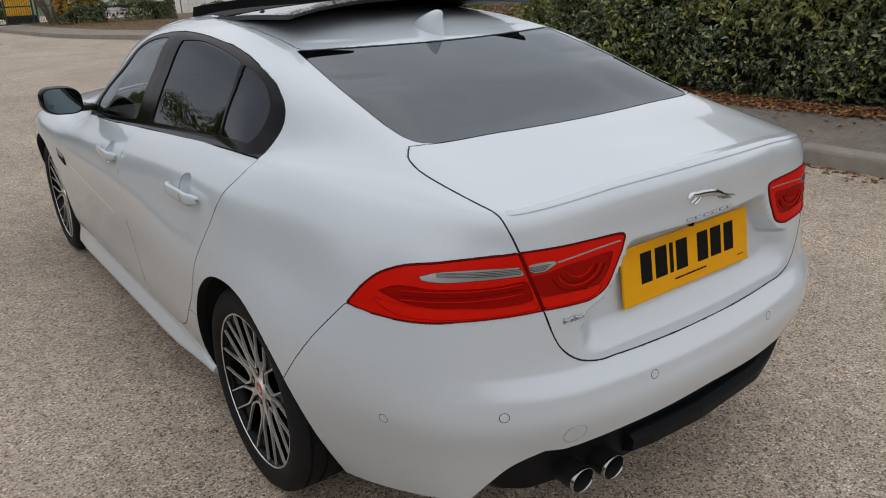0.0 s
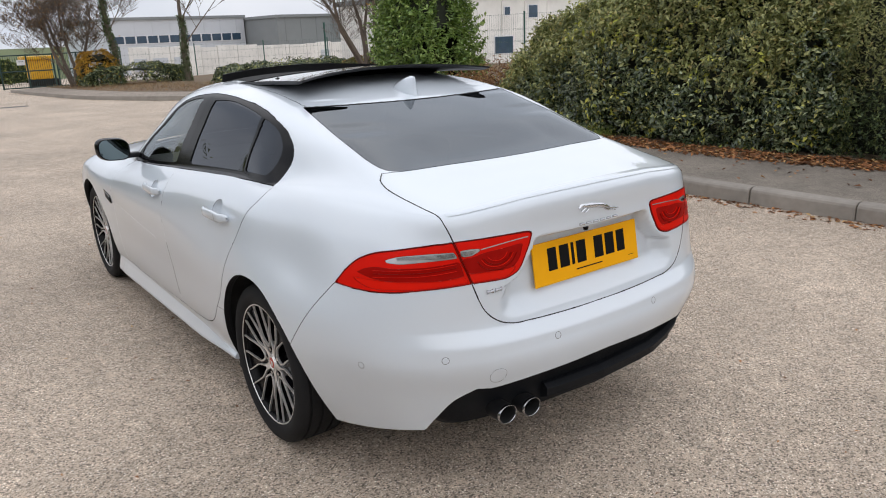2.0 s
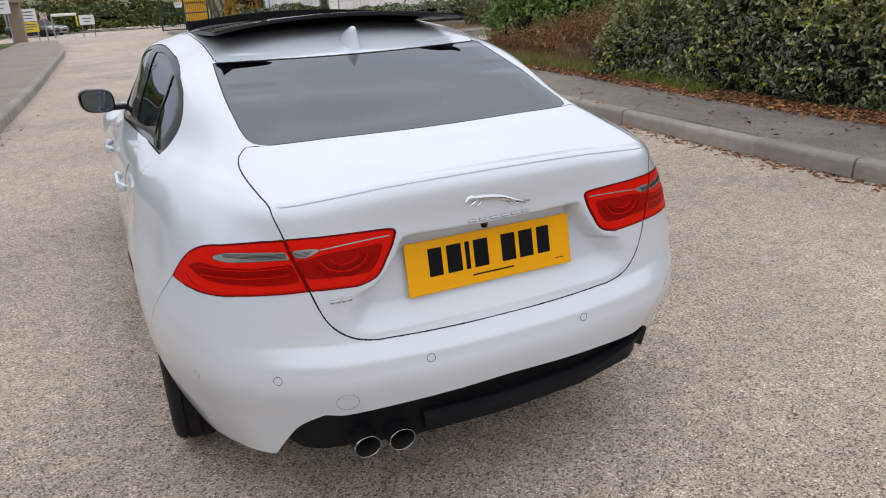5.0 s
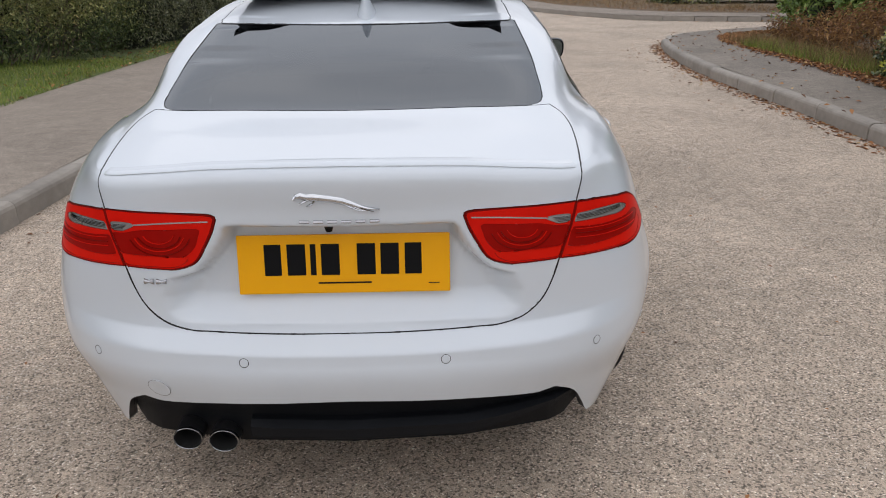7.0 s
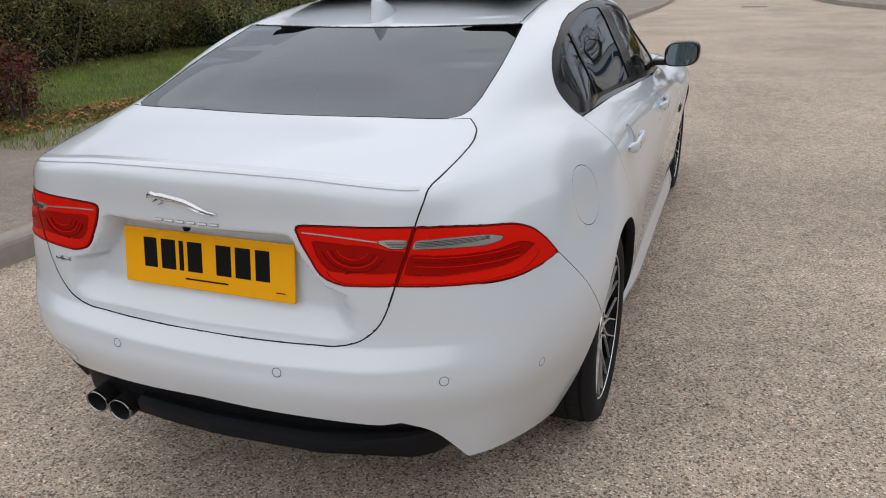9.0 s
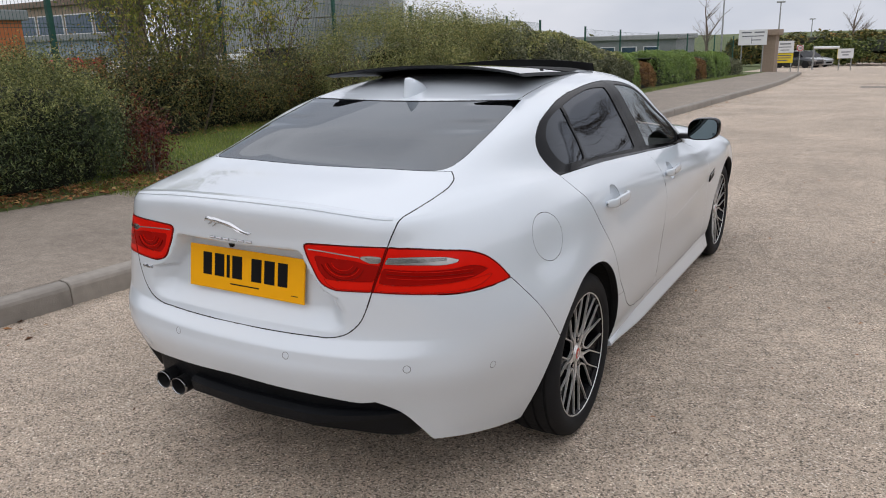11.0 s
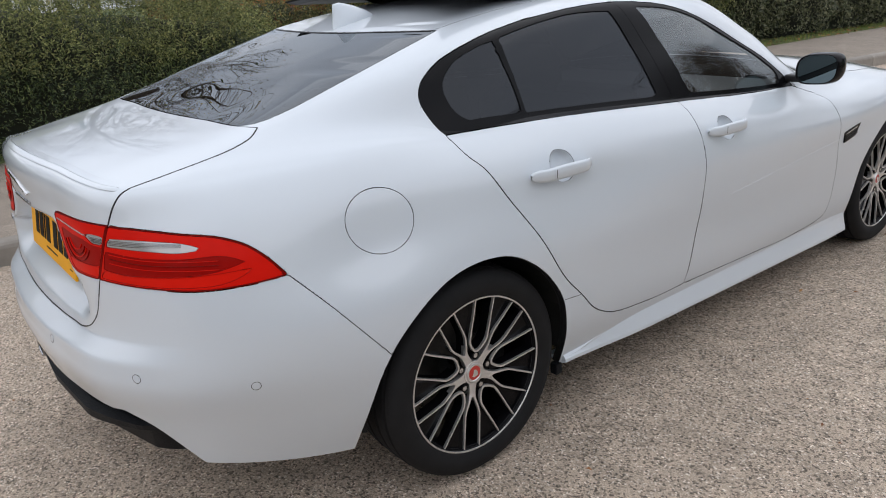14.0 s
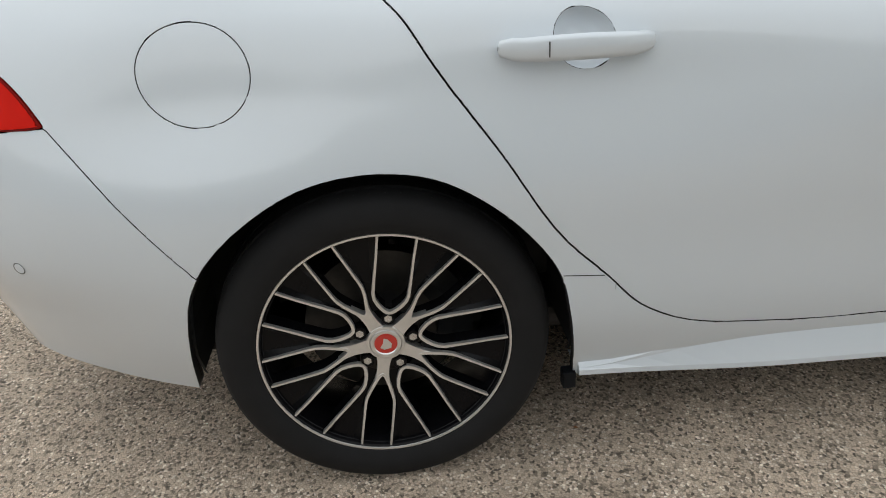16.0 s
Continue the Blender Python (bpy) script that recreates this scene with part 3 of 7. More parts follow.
LAMP_INNER = [(.542, -.898, .816), (.464, -.915, .814), (.405, -.92, .814), (.362, -.92, .829), (.329, -.919, .876), (.304, -.918, .928), (.300, -.917, .946), (.315, -.916, .953)]
LAMP_INNER_TOP = [(.315, -.916, .953), (.44, -.897, .956), (.584, -.861, .956)]
DLO_LOW = [(.789, .026, 1.040), (.80, .354, 1.028), (.826, 1.091, .982), (.838, 1.50, .953), (.823, 1.945, .924)]
DLO_HIGH = [(.823, 1.945, .924), (.792, 1.87, .99), (.766, 1.785, 1.051), (.745, 1.66, 1.125), (.72, 1.481, 1.213), (.70, 1.33, 1.268), (.678, 1.188, 1.309), (.66, 1.05, 1.332), (.648, .904, 1.343), (.640, .694, 1.337)]
DLO_BACK = [(.640, .694, 1.337), (.637, .50, 1.32), (.645, .36, 1.298), (.660, .227, 1.268), (.668, .14, 1.246), (.680, .06, 1.207), (.690, .02, 1.175), (.702, .004, 1.148), (.738, .009, 1.083), (.789, .026, 1.040)]
B_SHUT = [(.826, 1.091, .982), (.902, 1.10, .904), (.944, 1.11, .77), (.941, 1.102, .616), (.926, 1.08, .435), (.911, 1.055, .295)]
DOOR_BACK = [(.789, .026, 1.040), (.855, .052, .98), (.877, .079, .951), (.905, .126, .876), (.939, .230, .725), (.945, .354, .538), (.939, .43, .462), (.932, .50, .388), (.924, .585, .340), (.915, .78, .306), (.911, 1.055, .295)]
DOOR_FRONT = [(.911, 1.055, .295), (.904, 1.654, .269), (.903, 2.10, .268), (.908, 2.20, .29), (.923, 2.235, .448), (.935, 2.207, .618), (.93, 2.178, .778), (.88, 2.13, .86), (.823, 1.945, .924)]
ARCH_REAR = [(.82, -.407, .20), (.88, -.385, .34), (.934, -.322, .53), (.947, -.225, .626), (.947, -.118, .684), (.947, 0, .703), (.949, .113, .686), (.95, .215, .625), (.946, .29, .549), (.942, .338, .475), (.931, .363, .371), (.883, .381, .222), (.87, .384, .18)]
ARCH_FRONT = [(.87, 2.45, .14), (.91, 2.466, .371), (.93, 2.50, .48), (.94, 2.545, .549), (.94, 2.615, .62), (.94, 2.722, .686), (.94, 2.835, .703), (.94, 2.95, .684), (.93, 3.06, .626), (.91, 3.155, .53), (.88, 3.21, .38), (.84, 3.235, .21)]
DITCH = [(.530, .236, 1.316), (.528, .45, 1.346), (.53, .80, 1.373), (.53, 1.10, 1.373), (.51, 1.36, 1.357), (.485, 1.53, 1.343)]


def ring_of(c, a, b, k=40):
    """A closed line round a point of the body, from its two half axes."""
    c, a, b = (np.array(q) for q in (c, a, b))
    return np.array([locate(c + math.cos(2 * math.pi * i / k) * a + math.sin(2 * math.pi * i / k) * b) for i in range(k)])




body = whole_mesh()
_, body = split(body, outline(ARCH_REAR, [(7, -1), (5, -1)]))
_, body = split(body, outline(ARCH_FRONT, [(12.3, -1), (10.2, -1)]))
_, body = split(body, outline([(-1, 1.17), (0, 1.17), (.9, 1.12), (1.8, 1.06)], [(.545, -.919, .452), (.606, -.869, .41), (.641, -.817, .343), (.668, -.772, .276)], [(3.0, -1), (-1, -1)]))
lamp_outer, body = split(body, outline(LAMP_TOP, LAMP_FOOT[1:], SHUT_LAMP[::-1][1:]))
lamp_inner, body = split(body, outline(SHUT_LAMP, LAMP_INNER[1:], LAMP_INNER_TOP[1:]))
boot, body = split(body, outline([(-1, 9), (0, 9), (1, 9), (1.85, 9)], SHUT_HIGH, SHUT_LAMP[1:], SHUT_LOW[1:], [(-1, 3)]))
screen, body = split(body, outline([(-1, 9), (1.7, 9.0), (1.86, 9.04), (1.94, 9.14), (1.98, 9.35), (2, 10), (2, 10.97), (-1, 10.97)]))
bumper, body = split(body, outline([(-1, 3)], SHUT_LOW[::-1], LAMP_FOOT[::-1][1:], [(.846, -.543, .803), (.90, -.43, .665), (.934, -.324, .531)], [(5.35, 1.85), (5.35, -1), (-1, -1)]))
roof, body = split(body, outline([(-1, 10.97), (1.95, 10.97)], DITCH, [(12, 11), (16, 11), (16, 14), (-1, 14)]))
windscreen, body = split(body, outline([(10.75, 9), (16, 9), (16, 11), (10.9, 11)]))
bonnet, body = split(body, outline([(10.75, 9), (10.6, 8.2), (11, 6.4), (12.5, 5.6), (16, 5.4), (16, 9)]))
nose, body = split(body, outline([(12.25, -1), (12.25, 4.6), (12.6, 5.5), (16, 5.4), (16, -1)]))
dlo, body = split(body, outline(DLO_LOW, DLO_HIGH[1:], DLO_BACK[1:]))
rear_door, body = split(body, outline(DOOR_BACK, B_SHUT[::-1][1:], DLO_LOW[:3][::-1][1:]))
front_door, body = split(body, outline(B_SHUT, DOOR_FRONT[1:], DLO_LOW[2:][::-1][1:]))
wing, body = split(body, outline([(9.6, -1), (9.6, 9.2), (10.75, 9.0), (10.6, 8), (12, 5), (16, 5), (16, -1)]))
quarter_glass, dlo = split(dlo, outline([(.768, .125, 1.063), (.774, .30, 1.056), (.775, .343, 1.052)], [(.775, .343, 1.052), (.722, .336, 1.165), (.674, .325, 1.268)], [(.674, .325, 1.268), (.680, .222, 1.25), (.691, .132, 1.211), (.706, .09, 1.168), (.727, .086, 1.122), (.755, .102, 1.078)]))
rear_glass, dlo = split(dlo, outline([(.776, .362, 1.0515), (.79, .70, 1.033), (.802, 1.00, 1.012)], [(.802, 1.00, 1.012), (.74, .94, 1.17), (.678, .875, 1.316)], [(.678, .875, 1.316), (.657, .70, 1.316), (.66, .58, 1.309), (.672, .350, 1.276)], [(.672, .350, 1.276), (.724, .357, 1.165)]))
front_glass, dlo = split(dlo, outline([(.806, 1.19, .998), (.82, 1.50, .972), (.816, 1.84, .948)], [(.816, 1.84, .948), (.80, 1.845, .975), (.775, 1.77, 1.045), (.755, 1.67, 1.108), (.727, 1.48, 1.198), (.70, 1.30, 1.268), (.684, 1.15, 1.304), (.677, 1.02, 1.320)], [(.677, 1.02, 1.320), (.74, 1.11, 1.16)]))
trim_back, trim_front = split(dlo, outline([(.826, 1.091, .982), (.74, 1.01, 1.17), (.650, .925, 1.342)], [(7.6, 11.5), (4, 11.5), (4, 9), (5.6, 7), (7.9, 7.4)]))
fuel_flap, body_right = split(body, ring_of((.870, -.273, .880), (.017, .094, -.018), (-.0225, .02, .081)))
HOLES = {"rear": ((.890, .385, .893), (.012, .052, -.002), (-.016, 0, .046)), "front": ((.913, 1.275, .865), (.006, .050, -.002), (-.016, 0, .044))}
_, rear_door = split(rear_door, ring_of(*HOLES["rear"]))
_, front_door = split(front_door, ring_of(*HOLES["front"]))

boot_lid = panel("boot_lid", both(boot), PAINT, car, "white boot lid with a lip spoiler and a hollow for the plate")
rear_bumper = panel("rear_bumper", both(bumper), PAINT, car, gap=.0010, depth=0.03)
panel("rear_window", both(screen), REARGLASS, car, "dark tinted rear window", gap=.001, depth=.004, lift=-.001, rim=SATIN)
panel("roof_panel", both(roof), PAINT, car)
panel("windscreen", both(windscreen), SCREENGLASS, car, "clear windscreen", gap=.001, depth=.004, rim=SATIN)
panel("bonnet", both(bonnet), PAINT, car)
panel("front_bumper", both(nose), PAINT, car, depth=0.03)


for side in (1, -1):
    way = (lambda m: m) if side > 0 else mirrored
    flank = panel("body_side", way(body_right if side > 0 else body), PAINT, car, depth=0.03)
    panel("front_wing", way(wing), PAINT, car, depth=0.03)
    if side > 0:
        panel("fuel_flap", fuel_flap, PAINT, flank, "round white fuel flap", gap=.0006)
    for kind, door_mesh, trims, panes, glass in (("rear", rear_door, trim_back, (rear_glass, quarter_glass), TINT), ("front", front_door, trim_front, (front_glass,), CLEARGLASS)):
        door = panel(kind + "_door", way(door_mesh), PAINT, car)
        panel("window_trim", way(trims), BLACK_GLOSS, door, "gloss black window surround", gap=.0012, lift=-.002)
        for pane in panes:
            panel("window_pane", way(evened(pane)), glass, door, "tinted privacy glass" if glass is TINT else "clear side glass", gap=.001, depth=.006, lift=-.006, rim=SATIN)
        # the hollow behind the handle, and the handle
        c, a, b = (np.array(q) for q in HOLES[kind])
        ring0 = [c + math.cos(2 * math.pi * i / 28) * a + math.sin(2 * math.pi * i / 28) * b for i in range(28)]
        ring0 = [surface(*locate(q))[0] for q in ring0]
        nrm = np.cross(a, b)
        nrm /= np.linalg.norm(nrm)
        mid = sum(ring0) / 28
        rows = [[mid + (q - mid) * s - nrm * dpt for q in ring0 + ring0[:1]] for s, dpt in ((1.02, .002), (.93, .009), (.78, .017), (.5, .023), (.2, .025), (.01, .0255))]
        vs, fs = [], []
        sweep(vs, fs, rows)
        vs = [v * np.array([side, 1, 1]) for v in vs]
        raw_part("handle_recess", vs, fs, PAINT, door, smooth=True)
        y0, y1 = (.238, .497) if kind == "rear" else (1.142, 1.398)
        zc = .890 if kind == "rear" else .868
        rows = []
        for k in range(-1, 16):
            s = min(max(k / 14, 0), 1)
            yy = y0 + (y1 - y0) * s + (-.0035 if k < 0 else .0035 if k > 14 else 0)
            cap = .35 if k in (-1, 15) else 1
            base = surface(*locate((.9, yy, zc)))[0]
            lift = .010 + .024 * min(1, math.sin(math.pi * min(max(s, .02), .98)) * 2.2)
            hh = (.0175 + .004 * math.sin(math.pi * s)) * (1 if .04 < s < .96 else .72)
            o = np.array([base[0] + lift, yy, zc - .004 * (s - .5)])
            rows.append([o + np.array([dx * (.6 if lift > .015 else .5), 0, dz * hh]) for dx, dz in (cap * np.array(q) for q in ((.012, 0), (.0112, .6), (.004, 1), (-.012, .8), (-.018, 0), (-.012, -.8), (.004, -1), (.0112, -.6), (.012, 0)))])
        vs, fs = [], []
        sweep(vs, fs, rows)
        vs = [v * np.array([side, 1, 1]) for v in vs]
        fs += [tuple(range(8)), tuple(len(vs) - 9 + i for i in range(8))]
        raw_part("door_handle", vs, fs, PAINT, door, "white bar handle", smooth=True)
        if kind == "rear" or side > 0:
            # seam of the lock cover
            yy = y0 + (y1 - y0) * .30
            base = surface(*locate((.9, yy, zc)))[0]
            bm = bmesh.new()
            xo = base[0] + .034
            box(bm, xo - .004, xo + .0076, yy - .0010, yy + .0010, zc - .0125, zc + .0125)
            ob = part("lock_seam", bm, SATIN, door)
            ob.scale = (side, 1, 1)


# tail lamps: lens, dark bezel, reflector strip, light bands, each a piece of its own
def lamp_pieces(src, cuts):
    out = []
    for poly in cuts:
        a, src = split(src, poly)
        out.append(a)
    return src, out


OUT_STRIP = outline([(.586, -.868, .924), (.675, -.796, .918), (.735, -.73, .905), (.757, -.706, .893)], [(.757, -.706, .893), (.722, -.757, .889), (.677, -.803, .895), (.58, -.876, .905)])
OUT_DARK = outline([(.575, -.879, .893), (.65, -.828, .880), (.73, -.752, .873), (.785, -.66, .868), (.803, -.628, .852)], [(.803, -.628, .852), (.78, -.69, .838), (.70, -.80, .836), (.60, -.868, .840), (.563, -.885, .846)])
OUT_BAND = outline([(.560, -.888, .841), (.60, -.869, .836), (.70, -.80, .832), (.78, -.695, .832), (.815, -.61, .834)], [(.815, -.61, .834), (.80, -.668, .812), (.74, -.765, .808), (.68, -.822, .813), (.60, -.870, .819), (.553, -.893, .823)])
IN_STRIP = outline([(.498, -.900, .925), (.52, -.896, .929), (.568, -.874, .9265)], [(.566, -.878, .907), (.535, -.892, .908)], [(.535, -.892, .908), (.515, -.898, .917)])
IN_FIELD = outline([(.340, -.918, .918), (.42, -.913, .914), (.50, -.902, .910), (.530, -.894, .903), (.563, -.880, .901)], [(.549, -.892, .852), (.46, -.913, .849), (.380, -.92, .850), (.355, -.919, .876)])
IN_BAND = outline([(.375, -.92, .846), (.46, -.914, .845), (.548, -.893, .848)], [(.541, -.897, .823), (.46, -.915, .821), (.41, -.919, .821), (.385, -.92, .832)])
RIM_OUT, RIM_IN = outline(LAMP_TOP, LAMP_FOOT[1:], SHUT_LAMP[::-1][1:]), outline(SHUT_LAMP, LAMP_INNER[1:], LAMP_INNER_TOP[1:])
lamp_outer, bezel_o = split(lamp_outer, RIM_OUT, .018)
lamp_inner, bezel_i = split(lamp_inner, RIM_IN, .018)
lens_o, (strip_o, dark_o, band_o) = lamp_pieces(lamp_outer, (OUT_STRIP, OUT_DARK, OUT_BAND))
lens_i, (strip_i, field_i, band_i) = lamp_pieces(lamp_inner, (IN_STRIP, IN_FIELD, IN_BAND))
INNER_LAMPS, OUTER_LAMPS = {}, {}
for side in (1, -1):
    way = (lambda m: m) if side > 0 else mirrored
    lamp = panel("tail_lamp", way(lens_o), RED, car, "red tail lamp wrapping round the rear corner", gap=.0012, lift=.002, rim=RED_DARK)
    panel("bezel", way(bezel_o), RED_EDGE, lamp, "dark red bezel", gap=.0008, lift=.0024, rim=RED_EDGE)
    panel("reflector_strip", way(strip_o), CLEAR, lamp, "clear silver strip", gap=.0003, depth=.004, lift=.0005)
    panel("dark_lens", way(dark_o), RED_DARK, lamp, "dark red lens", gap=.0003, depth=.004, lift=.001)
    panel("light_band", way(band_o), RED_LIT, lamp, gap=.0003, depth=.004, lift=.001)
    OUTER_LAMPS[side] = lamp
    lamp = panel("tail_lamp", way(lens_i), RED, car, "red tail lamp on the boot lid", gap=.0012, depth=.05, lift=.002, rim=RED_DARK)
    panel("bezel", way(bezel_i), RED_EDGE, lamp, "dark red bezel", gap=.0008, depth=.05, lift=.0024, rim=RED_EDGE)
    panel("reflector_strip", way(strip_i), CLEAR, lamp, "clear silver strip", gap=.0003, depth=.004, lift=.0005)
    INNER_LAMPS[side] = lamp
    panel("dark_lens", way(field_i), RED_DARK, lamp, "dark red lens", gap=.0003, depth=.004, lift=.001)
    panel("light_band", way(band_i), RED_LIT, lamp, gap=.0003, depth=.004, lift=.001)

# lining behind the joints, wheel housings and floor
shell = both(joined(boot, bumper, body, rear_door, front_door, wing, nose, bonnet, roof, lamp_inner, lamp_outer, bezel_o, bezel_i))
raw_part("inner_shell", shell["p"] - shell["n"] * .020, shell["t"], DARK, car)
bm = bmesh.new()
box(bm, -.66, .66, -.50, 3.30, .20, .26, .03)
part("floor_pan", bm, DARK, car)
for side in (1, -1):
    for yc in (0, 2.835):
        vs, fs, rows = [], [], []
        for k in range(25):
            a = math.pi * (-.055 + 1.11 * k / 24)
            xo = float(surface(*locate((.93, yc - .385 * math.cos(a), .33 + .385 * math.sin(a))))[0][0]) - .022
            rows.append([(side * x, yc - r * math.cos(a), .33 + r * math.sin(a)) for x, r in ((xo, .375), (xo - .01, .385), (.62, .385), (.60, .10))])
        sweep(vs, fs, rows)
        raw_part("wheel_housing", vs, fs, DARK, car, smooth=False)
    # side skirt: a blade that leaves the sill and runs out to a sharp lower edge
    rows = []
    for k in range(31):
        s = k / 30
        yy = .392 + 2.05 * s
        out = .008 + .022 * float(smooth01(0, .22, s)) - .008 * float(smooth01(.9, 1, s))
        zl = .206 - .058 * s
        hi = zl + .018 + .085 * float(smooth01(0, .2, s))
        rows.append([(side * x, yy, z) for x, z in ((.885, hi + .012), (.897, hi), (.892 + out * .35, hi - .03 * float(smooth01(0, .2, s))), (.892 + out, zl + .014), (.892 + out, zl + .002), (.885, zl - .004), (.80, zl))])
    vs, fs = [], []
    sweep(vs, fs, rows)
    n = len(rows[0])
    fs += [tuple(range(n)), tuple(len(vs) - n + i for i in range(n))]
    raw_part("side_skirt", vs, fs, PAINT, car, smooth=False)
    bm = bmesh.new()
    box(bm, .855, .885, .362, .390, .165, .205, .004)
    ob = part("mud_flap", bm, PLASTIC, car)
    ob.scale = (side, 1, 1)

# lower rear valance with its lip and the two tail pipes
rows, lip, step = [], [], 48
for k in range(step + 1):
    x = -.645 + 1.29 * k / step
    f = abs(x) / .645
    yy = np.interp(abs(x), (0, .30, .545, .606, .641, .668), (-.990, -.972, -.91, -.865, -.82, -.775))
    zt = np.interp(abs(x), (0, .30, .545, .606, .641, .668), (.474, .466, .455, .418, .35, .28))
    zb = .287 + .030 * float(smooth01(.9, 1, f))
    rows.append([(x, yy + .012, zt + .012), (x, yy + .03, zt - .004), (x, yy + .05, zt * .6 + zb * .4), (x, yy + .055, min(zb + .02, zt)), (x, yy + .10, zb - .005), (x, yy + .35, zb - .005)])
vs, fs = [], []
sweep(vs, fs, rows)
diffuser = raw_part("rear_valance", vs, fs, PLASTIC, car, "black grained plastic valance", smooth=True)
for k in range(41):
    x = -.265 + .885 * k / 40
    f = k / 40
    yy = np.interp(abs(x), (0, .30, .545, .606, .66), (-.990, -.972, -.91, -.865, -.80))
    zc = .360 + .03 * float(smooth01(.62, 1, f))
    h = .030 * (1 - .55 * float(smooth01(.6, 1, f)))
    yy += .022
    d = (.008 + .008 * min(1, f * 12)) * (1 - .9 * float(smooth01(.75, 1, f)))
    lip.append([(x, yy + .055, zc + h + .004), (x, yy + .012 - d * .2, zc + h), (x, yy + .002 - d, zc + h * .55), (x, yy + .006 - d, zc - h * .5), (x, yy + .03, zc - h), (x, yy + .12, zc - h - .02)])
vs, fs = [], []
sweep(vs, fs, lip)
n = len(lip[0])
fs += [tuple(range(n)), tuple(len(vs) - n + i for i in range(n))]
raw_part("valance_lip", vs, fs, PLASTIC, diffuser)
for x in (-.439, -.340):
    pipe = bmesh.new()
    lathe(pipe, [(.005, .0390), (.001, .0400), (.0, .0415), (.001, .0428), (.010, .0435)], 40)
    bmesh.ops.transform(pipe, matrix=pose(x, -.948 if x < -.4 else -.962, .334, 0, 0, 90) @ Matrix.Diagonal((1, .92, .78, 1)), verts=pipe.verts)
    ob = part("exhaust_pipe", pipe, PIPE, car, "chrome exhaust tail pipe", smooth=True)
    outer = bmesh.new()
    lathe(outer, [(.009, .0432), (.03, .0425), (.20, .042), (.21, .03)], 40)
    bmesh.ops.transform(outer, matrix=pose(x, -.948 if x < -.4 else -.962, .334, 0, 0, 90) @ Matrix.Diagonal((1, .92, .78, 1)), verts=outer.verts)
    part("pipe_sleeve", outer, SATIN, ob, smooth=True)
    inner = bmesh.new()
    lathe(inner, [(.004, .0380), (.03, .036), (.13, .035), (.131, .001)], 32)
    bmesh.ops.transform(inner, matrix=pose(x, -.948 if x < -.4 else -.962, .334, 0, 0, 90) @ Matrix.Diagonal((1, .92, .78, 1)), verts=inner.verts)
    part("pipe_bore", inner, DARK, ob, smooth=True)

# number plate with plain bars, badges, parking sensors, towing cap
bm = bmesh.new()
box(bm, -.2665, .2665, -.004, .004, -.076, .076, .003)
tilt = -math.degrees(math.atan2(.025, .151))
plate_pose = pose(0, -.8875, .8085, tilt, 0, 0)
bmesh.ops.transform(bm, matrix=plate_pose, verts=bm.verts)
plate = part("number_plate", bm, YELLOW, boot_lid, "yellow number plate with plain black bars")
for cx, w in ((-.178, .042), (-.119, .046), (-.077, .014), (-.034, .046), (.056, .046), (.115, .046), (.174, .042)):
    bm = bmesh.new()
    box(bm, cx - w / 2, cx + w / 2, -.0058, -.0035, -.028, .052, .0008, 1, plate_pose)
    part("plate_bar", bm, INK, plate)
for x0, x1, z0, z1 in ((-.066, .068, -.0505, -.0465), (.212, .240, -.0535, -.0515)):
    bm = bmesh.new()
    box(bm, x0, x1, -.0052, -.0035, z0, z1, 0, 1, plate_pose)
    part("plate_line", bm, INK, plate)


def on_tail(x, z, out=0.0):
    """A point of the tail, out metres proud of it, and its normal."""
    p, nn = surface(*locate((abs(x), -.93, z)))
    p, nn = p.copy(), nn.copy()
    if x < 0:
        p[0], nn[0] = -p[0], -nn[0]
    return p + nn * out, nn


def strip_on_tail(pts, width, thick):
    """A flat bar that follows the tail through (x, z, width factor) points."""
    vs, fs, rows = [], [], []
    for i, (x, z, w) in enumerate(pts):
        a, b = pts[max(i - 1, 0)], pts[min(i + 1, len(pts) - 1)]
        d = Vector((b[0] - a[0], b[1] - a[1])).normalized()
        q = (-d.y * width * w / 2, d.x * width * w / 2)
        rows.append([on_tail(x + q[0] * k, z + q[1] * k, o)[0] for k, o in ((1, .0004), (.82, thick * .6), (.35, thick), (0, thick * 1.15), (-.35, thick), (-.82, thick * .6), (-1, .0004))])
    sweep(vs, fs, rows)
    fs += [tuple(range(7)), tuple(len(vs) - 7 + i for i in range(7))]
    return vs, fs


vs, fs = strip_on_tail([(-.104, .998, .25), (-.097, 1.004, .9), (-.086, 1.006, 1.15), (-.074, 1.003, 1.0), (-.058, 1.002, 1.35), (-.036, 1.000, 1.25), (-.012, .997, 1.15), (.010, .992, 1.25), (.030, .985, 1.05), (.050, .978, .7), (.072, .972, .45), (.098, .968, .22)], .0150, .006)
figure = raw_part("badge_figure", vs, fs, CHROME, boot_lid, "slim chrome emblem", smooth=True)
for pts in ([(-.066, .999, 1), (-.078, .992, .9), (-.090, .986, .6)], [(-.050, .998, 1), (-.060, .986, .8), (-.074, .979, .5)], [(.012, .988, 1), (.030, .976, .9), (.048, .968, .8), (.066, .966, .5)], [(.026, .984, .9), (.052, .970, .7), (.084, .962, .4)]):
    vs, fs = strip_on_tail(pts, .0075, .0045)
    raw_part("badge_limb", vs, fs, CHROME, figure)
for i in range(6):
    x = -.083 + .0335 * i
    vs, fs = strip_on_tail([(x - .0115, .938, 1), (x + .0115, .938, 1)], .0075, .0050)
    raw_part("badge_bar", vs, fs, PIPE, boot_lid, "dull chrome bar")
